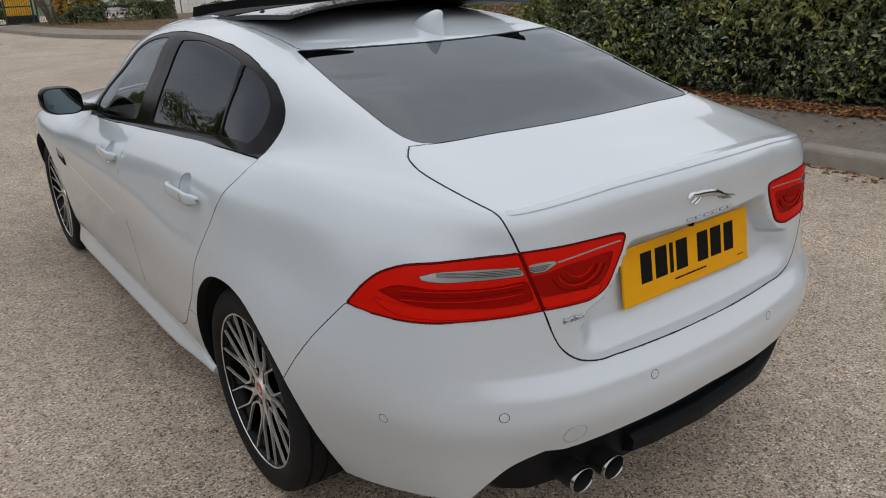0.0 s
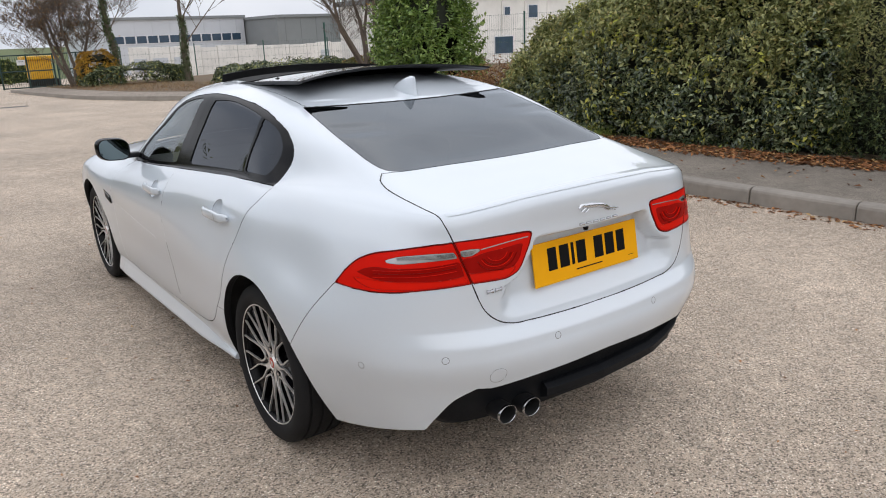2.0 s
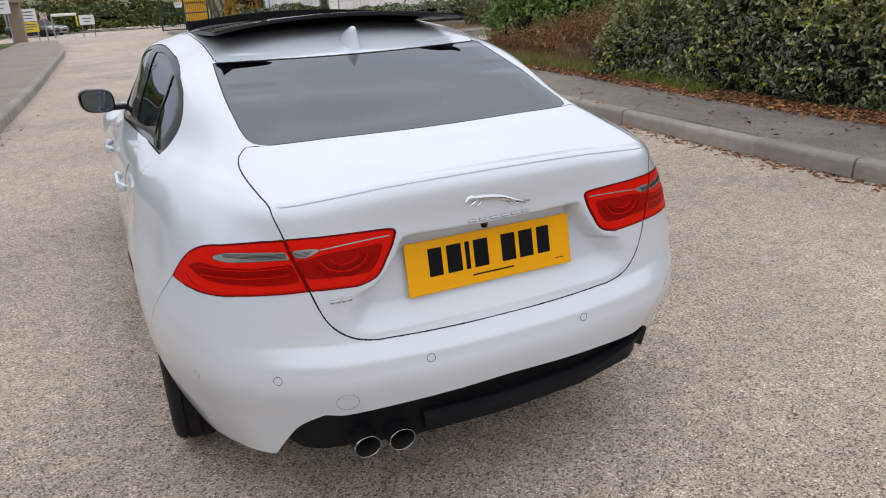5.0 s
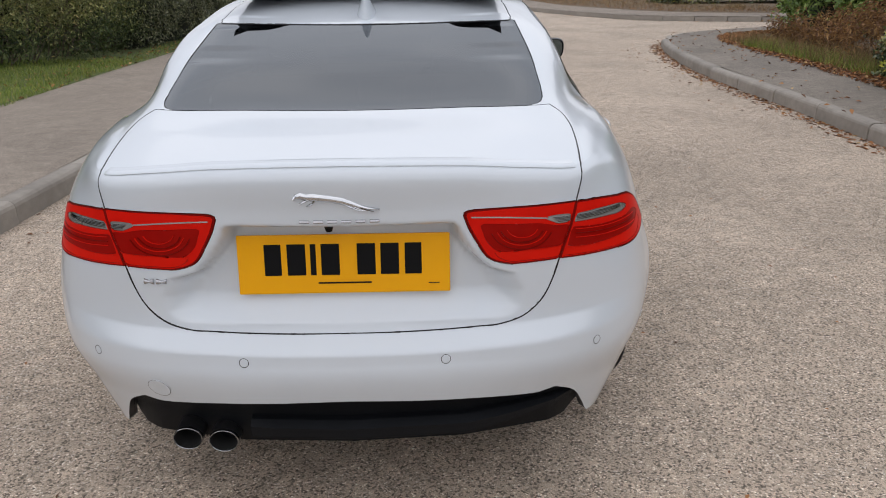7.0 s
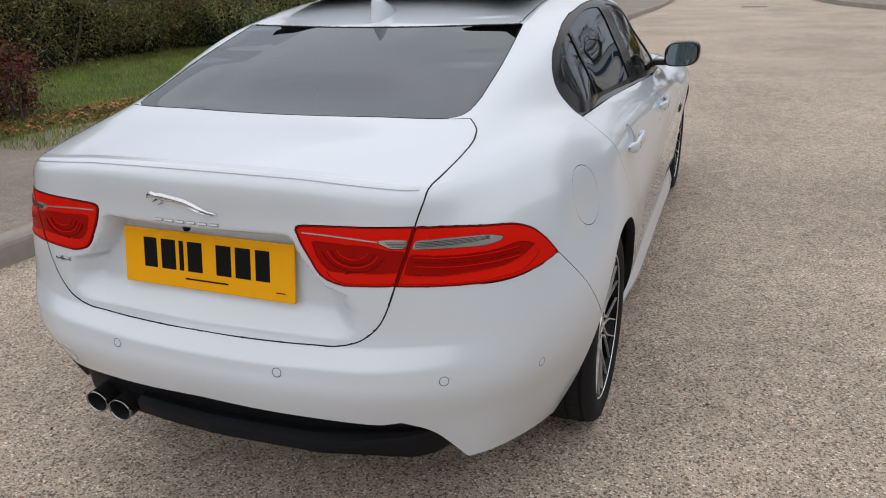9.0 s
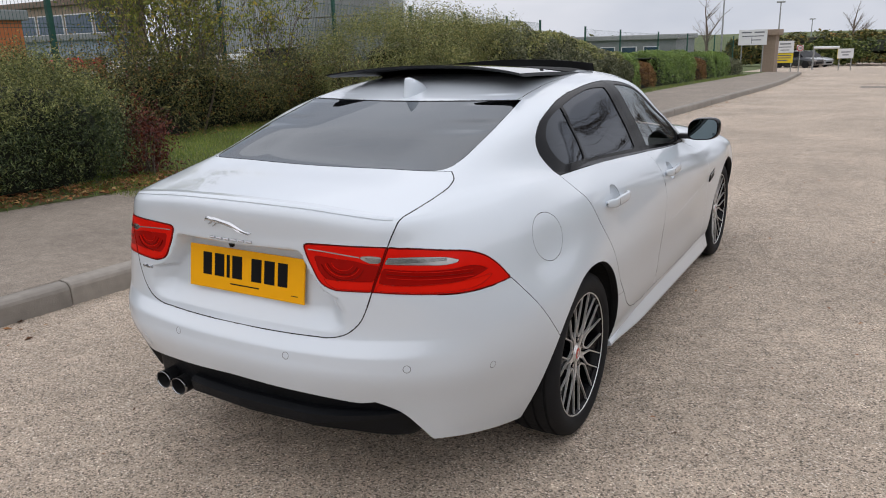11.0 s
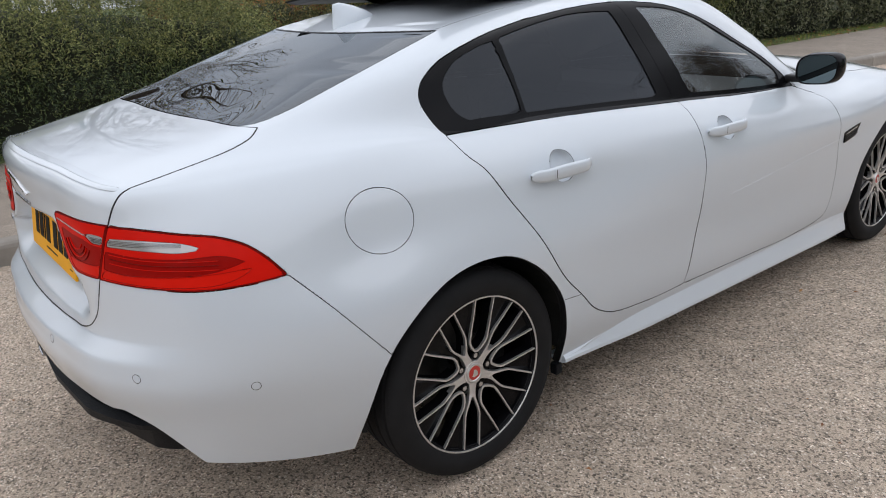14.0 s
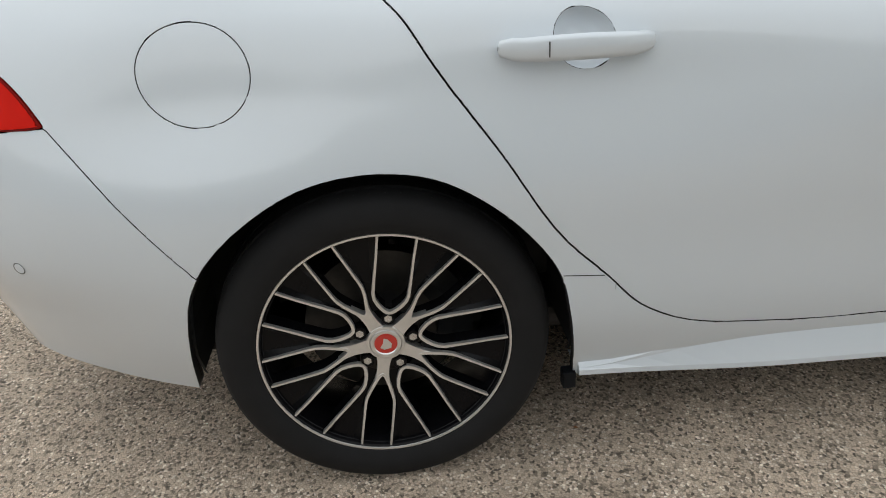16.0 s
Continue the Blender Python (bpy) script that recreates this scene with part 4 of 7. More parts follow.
for x0, x1 in ((-.498, -.472), (-.465, -.437)):
    vs, fs = strip_on_tail([(x0, .782, 1), ((x0 + x1) / 2, .782, .5), (x1, .782, 1)], .016, .005)
    raw_part("badge_bar", vs, fs, PIPE, boot_lid, "dull chrome bar")
bm = bmesh.new()
rod(bm, (-.03, -.905, .913), (-.03, -.905, .902), .011, .008, 20)
part("reversing_camera", bm, BLACK_GLOSS, boot_lid)


def strip_on(pts, width, low, high):
    """A thin bar on the body through points of it, from low to high metres proud of the surface."""
    q = curve_on(pts)
    vs, fs, rows = [], [], []
    for i, (p, nn) in enumerate(q):
        t = q[min(i + 1, len(q) - 1)][0] - q[max(i - 1, 0)][0]
        s = np.cross(nn, t)
        s /= max(np.linalg.norm(s), 1e-9)
        rows.append([p + s * width / 2 + nn * low, p + s * width * .4 + nn * high, p - s * width * .4 + nn * high, p - s * width / 2 + nn * low])
    sweep(vs, fs, rows)
    fs += [(0, 1, 2, 3), tuple(len(vs) - 4 + i for i in range(4))]
    return np.array([np.array(v) for v in vs]), fs


def curve_on(pts, k=6):
    net = np.array(pts, float)[:, None, :]
    fine, _ = spline_rows(net, [k] * (len(pts) - 1))
    return [surface(*locate(q)) for q in fine[:, 0]]


# dark strip laid over the boot lid's joint, the gap's shade put in colour
for side in (1, -1):
    for nm, pts in (("lid_seal", SHUT_LOW), ("lid_seal", SHUT_HIGH)):
        vs, fs = strip_on(pts, .0042, -.006, .0004)
        raw_part(nm, vs * np.array([side, 1, 1]), fs, SATIN, boot_lid)
# seam between the rear arch and the door
for side in (1, -1):
    vs, fs = strip_on([(.942, .345, .470), (.941, .385, .466), (.939, .425, .462)], .0020, -.002, .0005)
    raw_part("sill_seam", vs * np.array([side, 1, 1]), fs, SATIN, car)
# sharp crease from the wing vent back along the front door
for side in (1, -1):
    vs, fs = strip_on([(.935, 2.225, .652), (.935, 2.0, .641), (.935, 1.75, .628), (.937, 1.50, .612), (.938, 1.30, .600)], .006, -.0012, .0006)
    ob = raw_part("door_crease", vs * np.array([side, 1, 1]), fs, PAINT, car)
for side in (1, -1):
    vs, fs = strip_on([surface(.0005 + 1.93 * k / 12, 10.972)[0] for k in range(13)], .007, -.006, .0006)
    raw_part("screen_seal", vs * np.array([side, 1, 1]), fs, SATIN, car, "black rubber seal over the rear window")
# fine lines inside the lamps
LAMP_LINES = [("light_line", INNER_LAMPS, [(.318, -.916, .9355), (.413, -.909, .9315), (.505, -.899, .9245)], .0040, CLEAR)]
for dz in (.0005, .004, .0075, .011):
    LAMP_LINES.append(("strip_rib", OUTER_LAMPS, [(.586, -.870, .921 - dz), (.66, -.808, .915 - dz), (.722, -.744, .908 - dz * .7)], .0014, DARKCHROME))
    LAMP_LINES.append(("strip_rib", INNER_LAMPS, [(.522 + dz * 1.2, -.896, .9245 - dz), (.545, -.888, .9235 - dz), (.566, -.876, .9225 - dz)], .0014, DARKCHROME))
for rad, wd, m in ((.030, .0020, RED), (.042, .0030, RED_EDGE), (.049, .0024, RED_LIT), (.060, .0020, RED_EDGE)):
    LAMP_LINES.append(("lens_rib", INNER_LAMPS, [(.445 + rad * 1.35 * math.cos(a), -.91, .909 + rad * math.sin(a)) for a in (-2.85, -2.45, -2.05, -1.6, -1.15, -.75, -.35)], wd, m))
for dz, m in ((0, RED), (.011, RED_EDGE), (.022, RED)):
    LAMP_LINES.append(("lens_rib", OUTER_LAMPS, [(.585, -.877, .886 - dz), (.66, -.822, .874 - dz), (.73, -.752, .867 - dz), (.775, -.682, .862 - dz)], .0018, m))
for name, lamps, pts, wd, m in LAMP_LINES:
    vs, fs = strip_on(pts, wd, .0008, .0036)
    for side, lamp in lamps.items():
        raw_part(name, vs * np.array([side, 1, 1]), fs, m, lamp)
# lip spoiler on the edge of the boot lid: a flick that flattens the deck, a fine joint, a rounded blade
def lip_rows(profile):
    rows = []
    for k in range(81):
        u = -1.955 + 3.91 * k / 80
        sx = math.copysign(1, u)
        full = float(smooth01(-.012, .06, 1.955 - abs(u)))
        row = []
        for v, o, back, up in profile:
            q, nn = surface(abs(u), v)
            q = q + nn * (o * full - .0015 * (1 - full)) + np.array([0, -back * full, up * full])
            row.append((sx * q[0], q[1], q[2]))
        rows.append(row)
    return rows


for nm, m, profile in (("lip_spoiler", PAINT, ((6.40, -.001, 0, 0), (6.48, .0006, .0004, 0), (6.54, .0010, .0034, .0002), (6.66, .0012, .0038, .0010), (6.82, .0014, .0026, .0016), (6.95, .0014, .0010, .0017), (7.001, .0014, 0, .0014), (7.002, .0002, 0, 0))),
                       ("lip_joint", SATIN, ((7.000, .0009, 0, .0004), (7.012, .0009, 0, .0004))),
                       ("lip_flick", PAINT, ((7.009, .0002, 0, 0), (7.010, .0013, 0, .0010), (7.05, .0009, 0, .0007), (7.09, .0005, 0, .0004), (7.13, .0002, 0, .0001), (7.16, -.0008, 0, 0)))):
    vs, fs = [], []
    sweep(vs, fs, lip_rows(profile))
    ob = raw_part(nm, vs, fs, m, boot_lid, smooth=True)
    ob.data.set_sharp_from_angle(angle=radians(38))


def disc_on(p, nn, r, material, name, parent, rim=.0016):
    """A flush disc with a dark ring round it."""
    q = Vector(nn).to_track_quat("Z", "Y").to_matrix().to_4x4()
    m = Matrix.Translation(Vector(p)) @ q
    bm = bmesh.new()
    prof = [(0, .0012), (r * .9, .0012), (r, .0006), (r, -.004)]
    seg = 32
    rings = [[bm.verts.new((rr * math.cos(2 * math.pi * k / seg), rr * math.sin(2 * math.pi * k / seg), z)) for k in range(seg)] for rr, z in prof[1:]]
    bm.faces.new(rings[0])
    for a, b in zip(rings, rings[1:]):
        for k in range(seg):
            bm.faces.new((a[k], b[k], b[(k + 1) % seg], a[(k + 1) % seg]))
    bmesh.ops.transform(bm, matrix=m, verts=bm.verts)
    ob = part(name, bm, material, parent)
    bm = bmesh.new()
    a = [bm.verts.new((rr * math.cos(2 * math.pi * k / seg), rr * math.sin(2 * math.pi * k / seg), .0007)) for rr in (r + .0001, r + rim) for k in range(seg)]
    for k in range(seg):
        bm.faces.new((a[k], a[seg + k], a[seg + (k + 1) % seg], a[(k + 1) % seg]))
    bmesh.ops.transform(bm, matrix=m, verts=bm.verts)
    part("joint_ring", bm, SATIN, ob)


for q in ((.252, -1.0, .590), (.662, -.905, .581), (.833, -.664, .542)):
    p, nn = surface(*locate(q))
    for side in (1, -1):
        disc_on(p * np.array([side, 1, 1]), nn * np.array([side, 1, 1]), .011, PAINT, "parking_sensor", rear_bumper)
p, nn = surface(*locate((.487, -.957, .499)))
disc_on(p * np.array([-1, 1, 1]), nn * np.array([-1, 1, 1]), .030, PAINT, "towing_cap", rear_bumper, .0011)

# aerial fin
fin = bmesh.new()
sec = []
for z, y0, y1, w in ((-.012, -.078, .12, .037), (.015, -.070, .10, .032), (.035, -.064, .072, .025), (.055, -.060, .035, .017), (.073, -.056, -.005, .010), (.080, -.052, -.025, .004)):
    sec.append([fin.verts.new((w * math.sin(2 * math.pi * k / 20) * (1 if True else 0), (y0 + y1) / 2 - (y1 - y0) / 2 * math.cos(2 * math.pi * k / 20), z)) for k in range(20)])
for a, b in zip(sec, sec[1:]):
    for k in range(20):
        fin.faces.new((a[k], a[(k + 1) % 20], b[(k + 1) % 20], b[k]))
fin.faces.new(sec[-1])
bmesh.ops.transform(fin, matrix=pose(0, .240, 1.328, 9, 0, 0), verts=fin.verts)
part("roof_aerial", fin, PAINT, car, "white shark-fin aerial", smooth=True)
# sunroof: opening frame, raised glass, wind deflector
vs, fs = [], []


def roof_z(x, y):
    p = surface(*locate((abs(x), y, 1.37)))[0]
    return p[2]


glass_rows, under_rows = [], []
for k in range(17):
    s = k / 16
    yy = .258 + .735 * s
    row, low = [], []
    for j in range(21):
        x = (-1 + 2 * j / 20) * (.520 - .012 * s ** 4)
        f = (x / .52) ** 2
        z = 1.416 - .012 * s - .022 * s * s + .031 * (1 - f) - .003 * f ** 3
        bow = .125 * (1 - f) * (1 - s)
        row.append((x, yy + bow, z))
        low.append((x * .985, yy + bow + .006 * (1 - 2 * s), z - .016 + .010 * (1 - s) * (s < .03)))
    glass_rows.append(row)
    under_rows.append(low)
sweep(vs, fs, glass_rows)
sunroof = raw_part("sunroof_glass", vs, fs, BLACK_GLASS, car, "raised black glass sunroof panel", smooth=True)
vs, fs = [], []
edge_in = under_rows[0] + [r[-1] for r in under_rows[1:]] + under_rows[-1][::-1][1:] + [r[0] for r in under_rows[::-1][1:]]
edge_out = glass_rows[0] + [r[-1] for r in glass_rows[1:]] + glass_rows[-1][::-1][1:] + [r[0] for r in glass_rows[::-1][1:]]
sweep(vs, fs, [edge_out, edge_in])
raw_part("panel_edge", vs, fs, SATIN, sunroof)
vs, fs = [], []
sweep(vs, fs, under_rows)
raw_part("panel_underside", vs, fs, SATIN, sunroof)
for side in (1, -1):
    bm = bmesh.new()
    rod(bm, (side * .46, .78, 1.36), (side * .46, .62, 1.405), .012, seg=8)
    part("lift_arm", bm, SATIN, sunroof)
# the dark opening ahead of the panel, and the deflector at its front edge
vs, fs, rows = [], [], []
for k in range(9):
    yy = .66 + .70 * k / 8
    rows.append([(x, yy, roof_z(x, min(yy, 1.33)) + .003) for x in np.linspace(-.46, .46, 15)])
sweep(vs, fs, rows)
raw_part("roof_opening", vs, fs, DARK, car, "dark sunroof opening", smooth=True)
vs, fs, rows = [], [], []
for j in range(21):
    x = -.48 + .96 * j / 20
    bow = (1 - (x / .48) ** 2)
    yy = 1.292 + .10 * bow
    zb = roof_z(min(abs(x), .47), min(yy, 1.36)) + .002
    rows.append([(x, yy + .01, zb), (x, yy - .012, 1.413 + .024 * bow), (x, yy - .020, 1.413 + .024 * bow), (x, yy - .012, zb)])
sweep(vs, fs, rows)
raw_part("wind_deflector", vs, fs, SATIN, car, "black wind deflector")

# door mirrors
for side in (1, -1):
    rows = []
    for s, k in ((0, .35), (.06, .72), (.2, .93), (.45, 1), (.75, .985), (.92, .955), (1, .93)):
        yy = 1.968 - .088 * s
        rows.append([(side * (.948 + .091 * k * math.copysign(abs(math.cos(a)) ** .62, math.cos(a)) + .006 * (1 - s)), yy + .0 * a, 1.006 + .066 * k * math.copysign(abs(math.sin(a)) ** .7, math.sin(a)) + .010 * math.cos(a)) for a in [2 * math.pi * i / 32 for i in range(33)]])
    vs, fs = [], []
    sweep(vs, fs, rows)
    fs.append(tuple(range(32)))
    mirror = raw_part("door_mirror", vs, fs, BLACK_GLOSS, car, "gloss black door mirror", smooth=True)
    rows2 = [[(x * 1 if True else 0, y, z) for x, y, z in rows[-1]]]
    c = np.array(rows[-1][:-1]).mean(0)
    vs = [c + (np.array(q) - c) * .93 + np.array([0, .006, 0]) for q in rows[-1][:-1]]
    raw_part("mirror_glass", vs, [tuple(range(32))], MIRROR, mirror, "mirror glass")
    vs = [np.array(q) for q in rows[-1][:-1]] + [c + (np.array(q) - c) * .93 + np.array([0, .006, 0]) for q in rows[-1][:-1]]
    raw_part("mirror_rim", vs, [(i, (i + 1) % 32, 32 + (i + 1) % 32, 32 + i) for i in range(32)], BLACK_GLOSS, mirror)
    bm = bmesh.new()
    box(bm, .80, .90, 1.90, 1.965, .945, .975, .012, 3)
    ob = part("mirror_arm", bm, SATIN, mirror)
    ob.scale = (side, 1, 1)
    # wing vent
    bm = bmesh.new()
    box(bm, -.006, .004, -.070, .070, -.026, .026, .004)
    for v in bm.verts:
        if v.co.y > 0:
            v.co.y += v.co.z * 1.1
    vent = part("wing_vent", bm, BLACK_GLOSS, car, "dark wing vent with slats")
    p, nn = surface(*locate((.935, 2.315, .665)))
    vent.matrix_basis = Matrix.Diagonal((side, 1, 1, 1)) @ Matrix.Translation(Vector(p) + Vector((0, .0, 0))) @ pose(0, 0, 0, 9, 0, 0)
    for k in range(4):
        bm = bmesh.new()
        box(bm, .002, .007, -.058, .052, -.0165 + .010 * k, -.0125 + .010 * k, 0)
        part("vent_slat", bm, CHROME if k == 3 else SATIN, vent)

# cabin
bm = bmesh.new()
box(bm, -.70, .70, -.30, 2.30, .20, .26, .02)
part("cabin_floor", bm, CLOTH, car)
bm = bmesh.new()
box(bm, -.72, .72, 1.80, 2.30, .45, .90, .06, 3)
dash = part("dashboard", bm, CLOTH, car)
bm = bmesh.new()
box(bm, -.64, .64, -.38, .10, .98, 1.02, .02)
part("parcel_shelf", bm, CLOTH, car)
for x in (-.36, .36):
    for y0, wide in ((.95, .26), (.02, .27)):
        bm = bmesh.new()
        box(bm, x - wide, x + wide, y0, y0 + .52, .28, .46, .07, 4)
        seat = part("seat", bm, CLOTH, car, "dark leather seat", smooth=True)
        bm = bmesh.new()
        box(bm, x - wide, x + wide, -.08, .08, 0, .62, .06, 4, pose(0, y0 + .02, .42, 16, 0, 0))
        part("seat_back", bm, CLOTH, seat, smooth=True)
        bm = bmesh.new()
        box(bm, x - .13, x + .13, -.05, .05, 0, .17, .045, 4, pose(0, y0 - .13, 1.04 if y0 > .5 else .98, 14, 0, 0))
        part("head_rest", bm, CLOTH, seat, smooth=True)
bm = bmesh.new()
for k in range(36):
    a, b = 2 * math.pi * k / 36, 2 * math.pi * (k + 1) / 36
    rod(bm, (.18 * math.cos(a), 0, .18 * math.sin(a)), (.18 * math.cos(b), 0, .18 * math.sin(b)), .016, seg=8)
for a in (0, math.pi, -math.pi / 2):
    rod(bm, (0, .02, 0), (.17 * math.cos(a), 0, .17 * math.sin(a)), .018, seg=6)
bmesh.ops.transform(bm, matrix=pose(.36, 1.70, .84, 24, 0, 0), verts=bm.verts)
part("steering_wheel", bm, SATIN, dash, "dark steering wheel", smooth=True)


# wheels: tyre with tread, barrel, black spoke faces edged with bright lines, hub, bolts, brake
def build_wheel(turn):
    w = thing("wheel", "", "")
    bm = bmesh.new()
    prof = [(-.10, .236), (-.112, .262), (-.116, .285), (-.110, .306), (-.098, .318), (-.080, .3235), (-.078, .3165), (-.070, .3165), (-.068, .3245), (-.034, .326), (-.032, .318), (-.022, .318), (-.020, .3262),
            (.020, .3262), (.022, .318), (.032, .318), (.034, .326), (.068, .3245), (.070, .3165), (.078, .3165), (.080, .3235), (.098, .318), (.110, .306), (.116, .285), (.113, .266), (.108, .258), (.106, .2535), (.098, .250), (.09, .24)]
    prof = [(x, r if r < .2535 else .2535 + (r - .2535) * 1.115) for x, r in prof]
    lathe(bm, prof, 96)
    tyre = part("tyre", bm, RUBBER, w, "black tyre", smooth=True)
    tyre.data.set_sharp_from_angle(angle=radians(35))
    bm = bmesh.new()
    for k in range(72):
        a = 360 * k / 72
        for x0, x1, z0, z1 in ((-.094, -.082, .320, .3278), (.082, .094, .320, .3278), (-.064, -.038, .325, .3340), (.038, .064, .325, .3340), (-.015, .015, .325, .3351)):
            made = box(bm, x0, x1, -.0014, .0014, z0, z1)
            bmesh.ops.transform(bm, matrix=Matrix.Rotation(radians(a), 4, "X"), verts=made)
    tagged(part("tread_pattern", bm, DARK, tyre), kind="stuff")
    bm = bmesh.new()
    lathe(bm, [(.099, .2525), (.103, .2505), (.102, .2455), (.096, .2425), (.07, .236), (.02, .228), (-.09, .225), (-.10, .236)], 96)
    rim = part("rim", bm, RIM_BLACK, w, "black and machined alloy rim", smooth=True)
    bm = bmesh.new()
    lathe(bm, [(.0985, .2520), (.1045, .2508), (.1045, .2468), (.0985, .2445)], 96)
    part("rim_edge", bm, ALLOY, rim, "bright machined edge", smooth=False)

    def face_x(r):
        return float(np.interp(r, (0, .03, .07, .12, .20, .25), (.078, .078, .080, .086, .094, .098)))

    def polar(r, deg, x=0.0):
        a = radians(deg)
        return (face_x(r) + x, r * math.cos(a), r * math.sin(a))

    # lines of one fifth: angle against radius for the edge beside a bolt window and beside a spoke window
    win_a = [(.247, 8.6), (.20, 10.2), (.15, 13.6), (.118, 17.0), (.106, 17.2), (.092, 15.0), (.082, 11.5), (.075, 7.5), (.0715, 3.5), (.0705, 0.0)]
    win_b = [(.247, 7.2), (.19, 9.2), (.150, 11.4), (.138, 12.0), (.122, 11.4), (.105, 9.6), (.090, 7.2), (.080, 4.2), (.0755, 0.0)]

    def bar(pts, thin, x0, x1, name, material, parent):
        vs, fs, rows = [], [], []
        for i, (r, d) in enumerate(pts):
            p = np.array(polar(r, d))
            width = thin * (1 + .5 * float(1 - smooth01(.085, .19, r)))
            q0, q1 = np.array(polar(*pts[max(i - 1, 0)])), np.array(polar(*pts[min(i + 1, len(pts) - 1)]))
            t = q1 - q0
            s = np.array([0, -t[2], t[1]])
            s /= max(np.linalg.norm(s), 1e-9)
            rows.append([p + s * width * .62 + np.array([x0, 0, 0]), p + s * width / 2 + np.array([x1, 0, 0]), p - s * width / 2 + np.array([x1, 0, 0]), p - s * width * .62 + np.array([x0, 0, 0])])
        sweep(vs, fs, rows)
        fs += [(0, 1, 2, 3), tuple(len(vs) - 4 + i for i in range(4))]
        return raw_part(name, vs, fs, material, parent)

    for k in range(5):
        base = turn + 72 * k
        ends = [(r, base - d) for r, d in win_a] + [(r, base + d) for r, d in win_a[::-1][1:]]
        bar(ends, .0043, -.006, .002, "bright_line", ALLOY, rim)
        mid = base + 36
        ends = [(r, mid - d) for r, d in win_b] + [(r, mid + d) for r, d in win_b[::-1][1:]]
        bar(ends, .0043, -.006, .002, "bright_line", ALLOY, rim)
        # black faces between the windows
        for sgn in (1, -1):
            vs, fs, rows = [], [], []
            rr = np.linspace(.247, .073, 18)
            for r in rr:
                a0 = np.interp(-r, [-q[0] for q in win_a], [q[1] for q in win_a])
                b0 = np.interp(-r, [-q[0] for q in win_b], [q[1] for q in win_b])
                d0, d1 = base + sgn * a0, base + sgn * (36 - b0)
                rows.append([polar(r, d0, -.045), polar(r, d0, -.004), polar(r, d0 + (d1 - d0) * .2, -.011), polar(r, d0 + (d1 - d0) * .8, -.011), polar(r, d1, -.004), polar(r, d1, -.045)])
            sweep(vs, fs, rows)
            raw_part("spoke", vs, fs, RIM_BLACK, rim)
        # bright hub between two bolts, forking to the lines
        for sgn in (1, -1):
            vs, fs = [], []
            rows = []
            for r, d0, d1 in ((.030, 36, 0), (.036, 27, 0), (.043, 19.5, 0), (.050, 15.0, 0), (.058, 12.2, 0), (.066, 10.6, 0), (.0745, 9.8, 0), (.082, 9.6, 4.2), (.092, 9.8, 6.6), (.104, 10.8, 9.0)):
                rows.append([polar(r, mid + sgn * d0, -.02), polar(r, mid + sgn * d0, .0005), polar(r, mid + sgn * d1, .0005), polar(r, mid + sgn * d1, -.02)])
            sweep(vs, fs, rows)
            raw_part("fork", vs, fs, ALLOY, rim)
        bm = bmesh.new()
        a = radians(base)
        rod(bm, (.050, .056 * math.cos(a), .056 * math.sin(a)), (.080, .056 * math.cos(a), .056 * math.sin(a)), .0095, .0085, 6)
        part("wheel_bolt", bm, CHROME, rim, "steel wheel bolt")
        bm = bmesh.new()
        made = rod(bm, (.052, .056 * math.cos(a), .056 * math.sin(a)), (.0795, .056 * math.cos(a), .056 * math.sin(a)), .0125, .0135, 18)
        part("bolt_well", bm, RIM_BLACK, rim)
    bm = bmesh.new()
    lathe(bm, [(.076, .040), (.081, .038), (.0815, .033), (.079, .0325)], 40)
    part("hub", bm, ALLOY, rim, smooth=False)
    bm = bmesh.new()
    lathe(bm, [(.0835, .0005), (.0835, .019), (.0825, .023)], 32)
    cap = part("hub_cap", bm, BADGE_RED, rim, "red hub cap with a plain silver shape")
    bm = bmesh.new()
    lathe(bm, [(.0825, .0228), (.0845, .0248), (.0845, .0305), (.080, .0325)], 40)
    part("cap_ring", bm, ALLOY, cap)
    bm = bmesh.new()
    vs = [bm.verts.new((.0845, y, z)) for y, z in ((-.012, -.008), (-.004, -.013), (.010, -.010), (.012, .0), (.004, .011), (-.004, .013), (-.006, .002))]
    bm.faces.new(vs)
    part("cap_shape", bm, ALLOY, cap)
    bm = bmesh.new()
    lathe(bm, [(-.005, .06), (-.005, .165), (-.035, .165), (-.035, .06)], 64, closed=True)
    part("brake_disc", bm, DISC, w, "grey brake disc")
    bm = bmesh.new()
    lathe(bm, [(.045, .001), (.045, .062), (-.04, .075)], 40)
    part("hub_carrier", bm, DARK, w)
    bm = bmesh.new()
    rows = []
    for k in range(9):
        a = radians(-35 + 70 * k / 8 + 20)
        rows.append([bm.verts.new((x, r * math.cos(a), r * math.sin(a))) for x, r in ((-.05, .11), (.020, .11), (.026, .14), (.020, .183), (-.05, .183))])
    for a, b in zip(rows, rows[1:]):
        for i in range(4):
            bm.faces.new((a[i], a[i + 1], b[i + 1], b[i]))
    bm.faces.new(rows[0]), bm.faces.new(rows[-1])
    part("brake_caliper", bm, SATIN, w)
    return w


w = build_wheel(80)
w.name = "wheel"
w.parent = car
first = pose(.802, .0, .324)
w.matrix_basis = first
for m in (pose(.802, 2.835, .324, 40), pose(-.802, .0, .324, 0, 0, 180) @ pose(0, 0, 0, 25), pose(-.802, 2.835, .324, 0, 0, 180) @ pose(0, 0, 0, 55)):
    copy_thing(w, m)


# ---- the ground: road, kerbs, footways, verges ----
LEVEL = -0.011


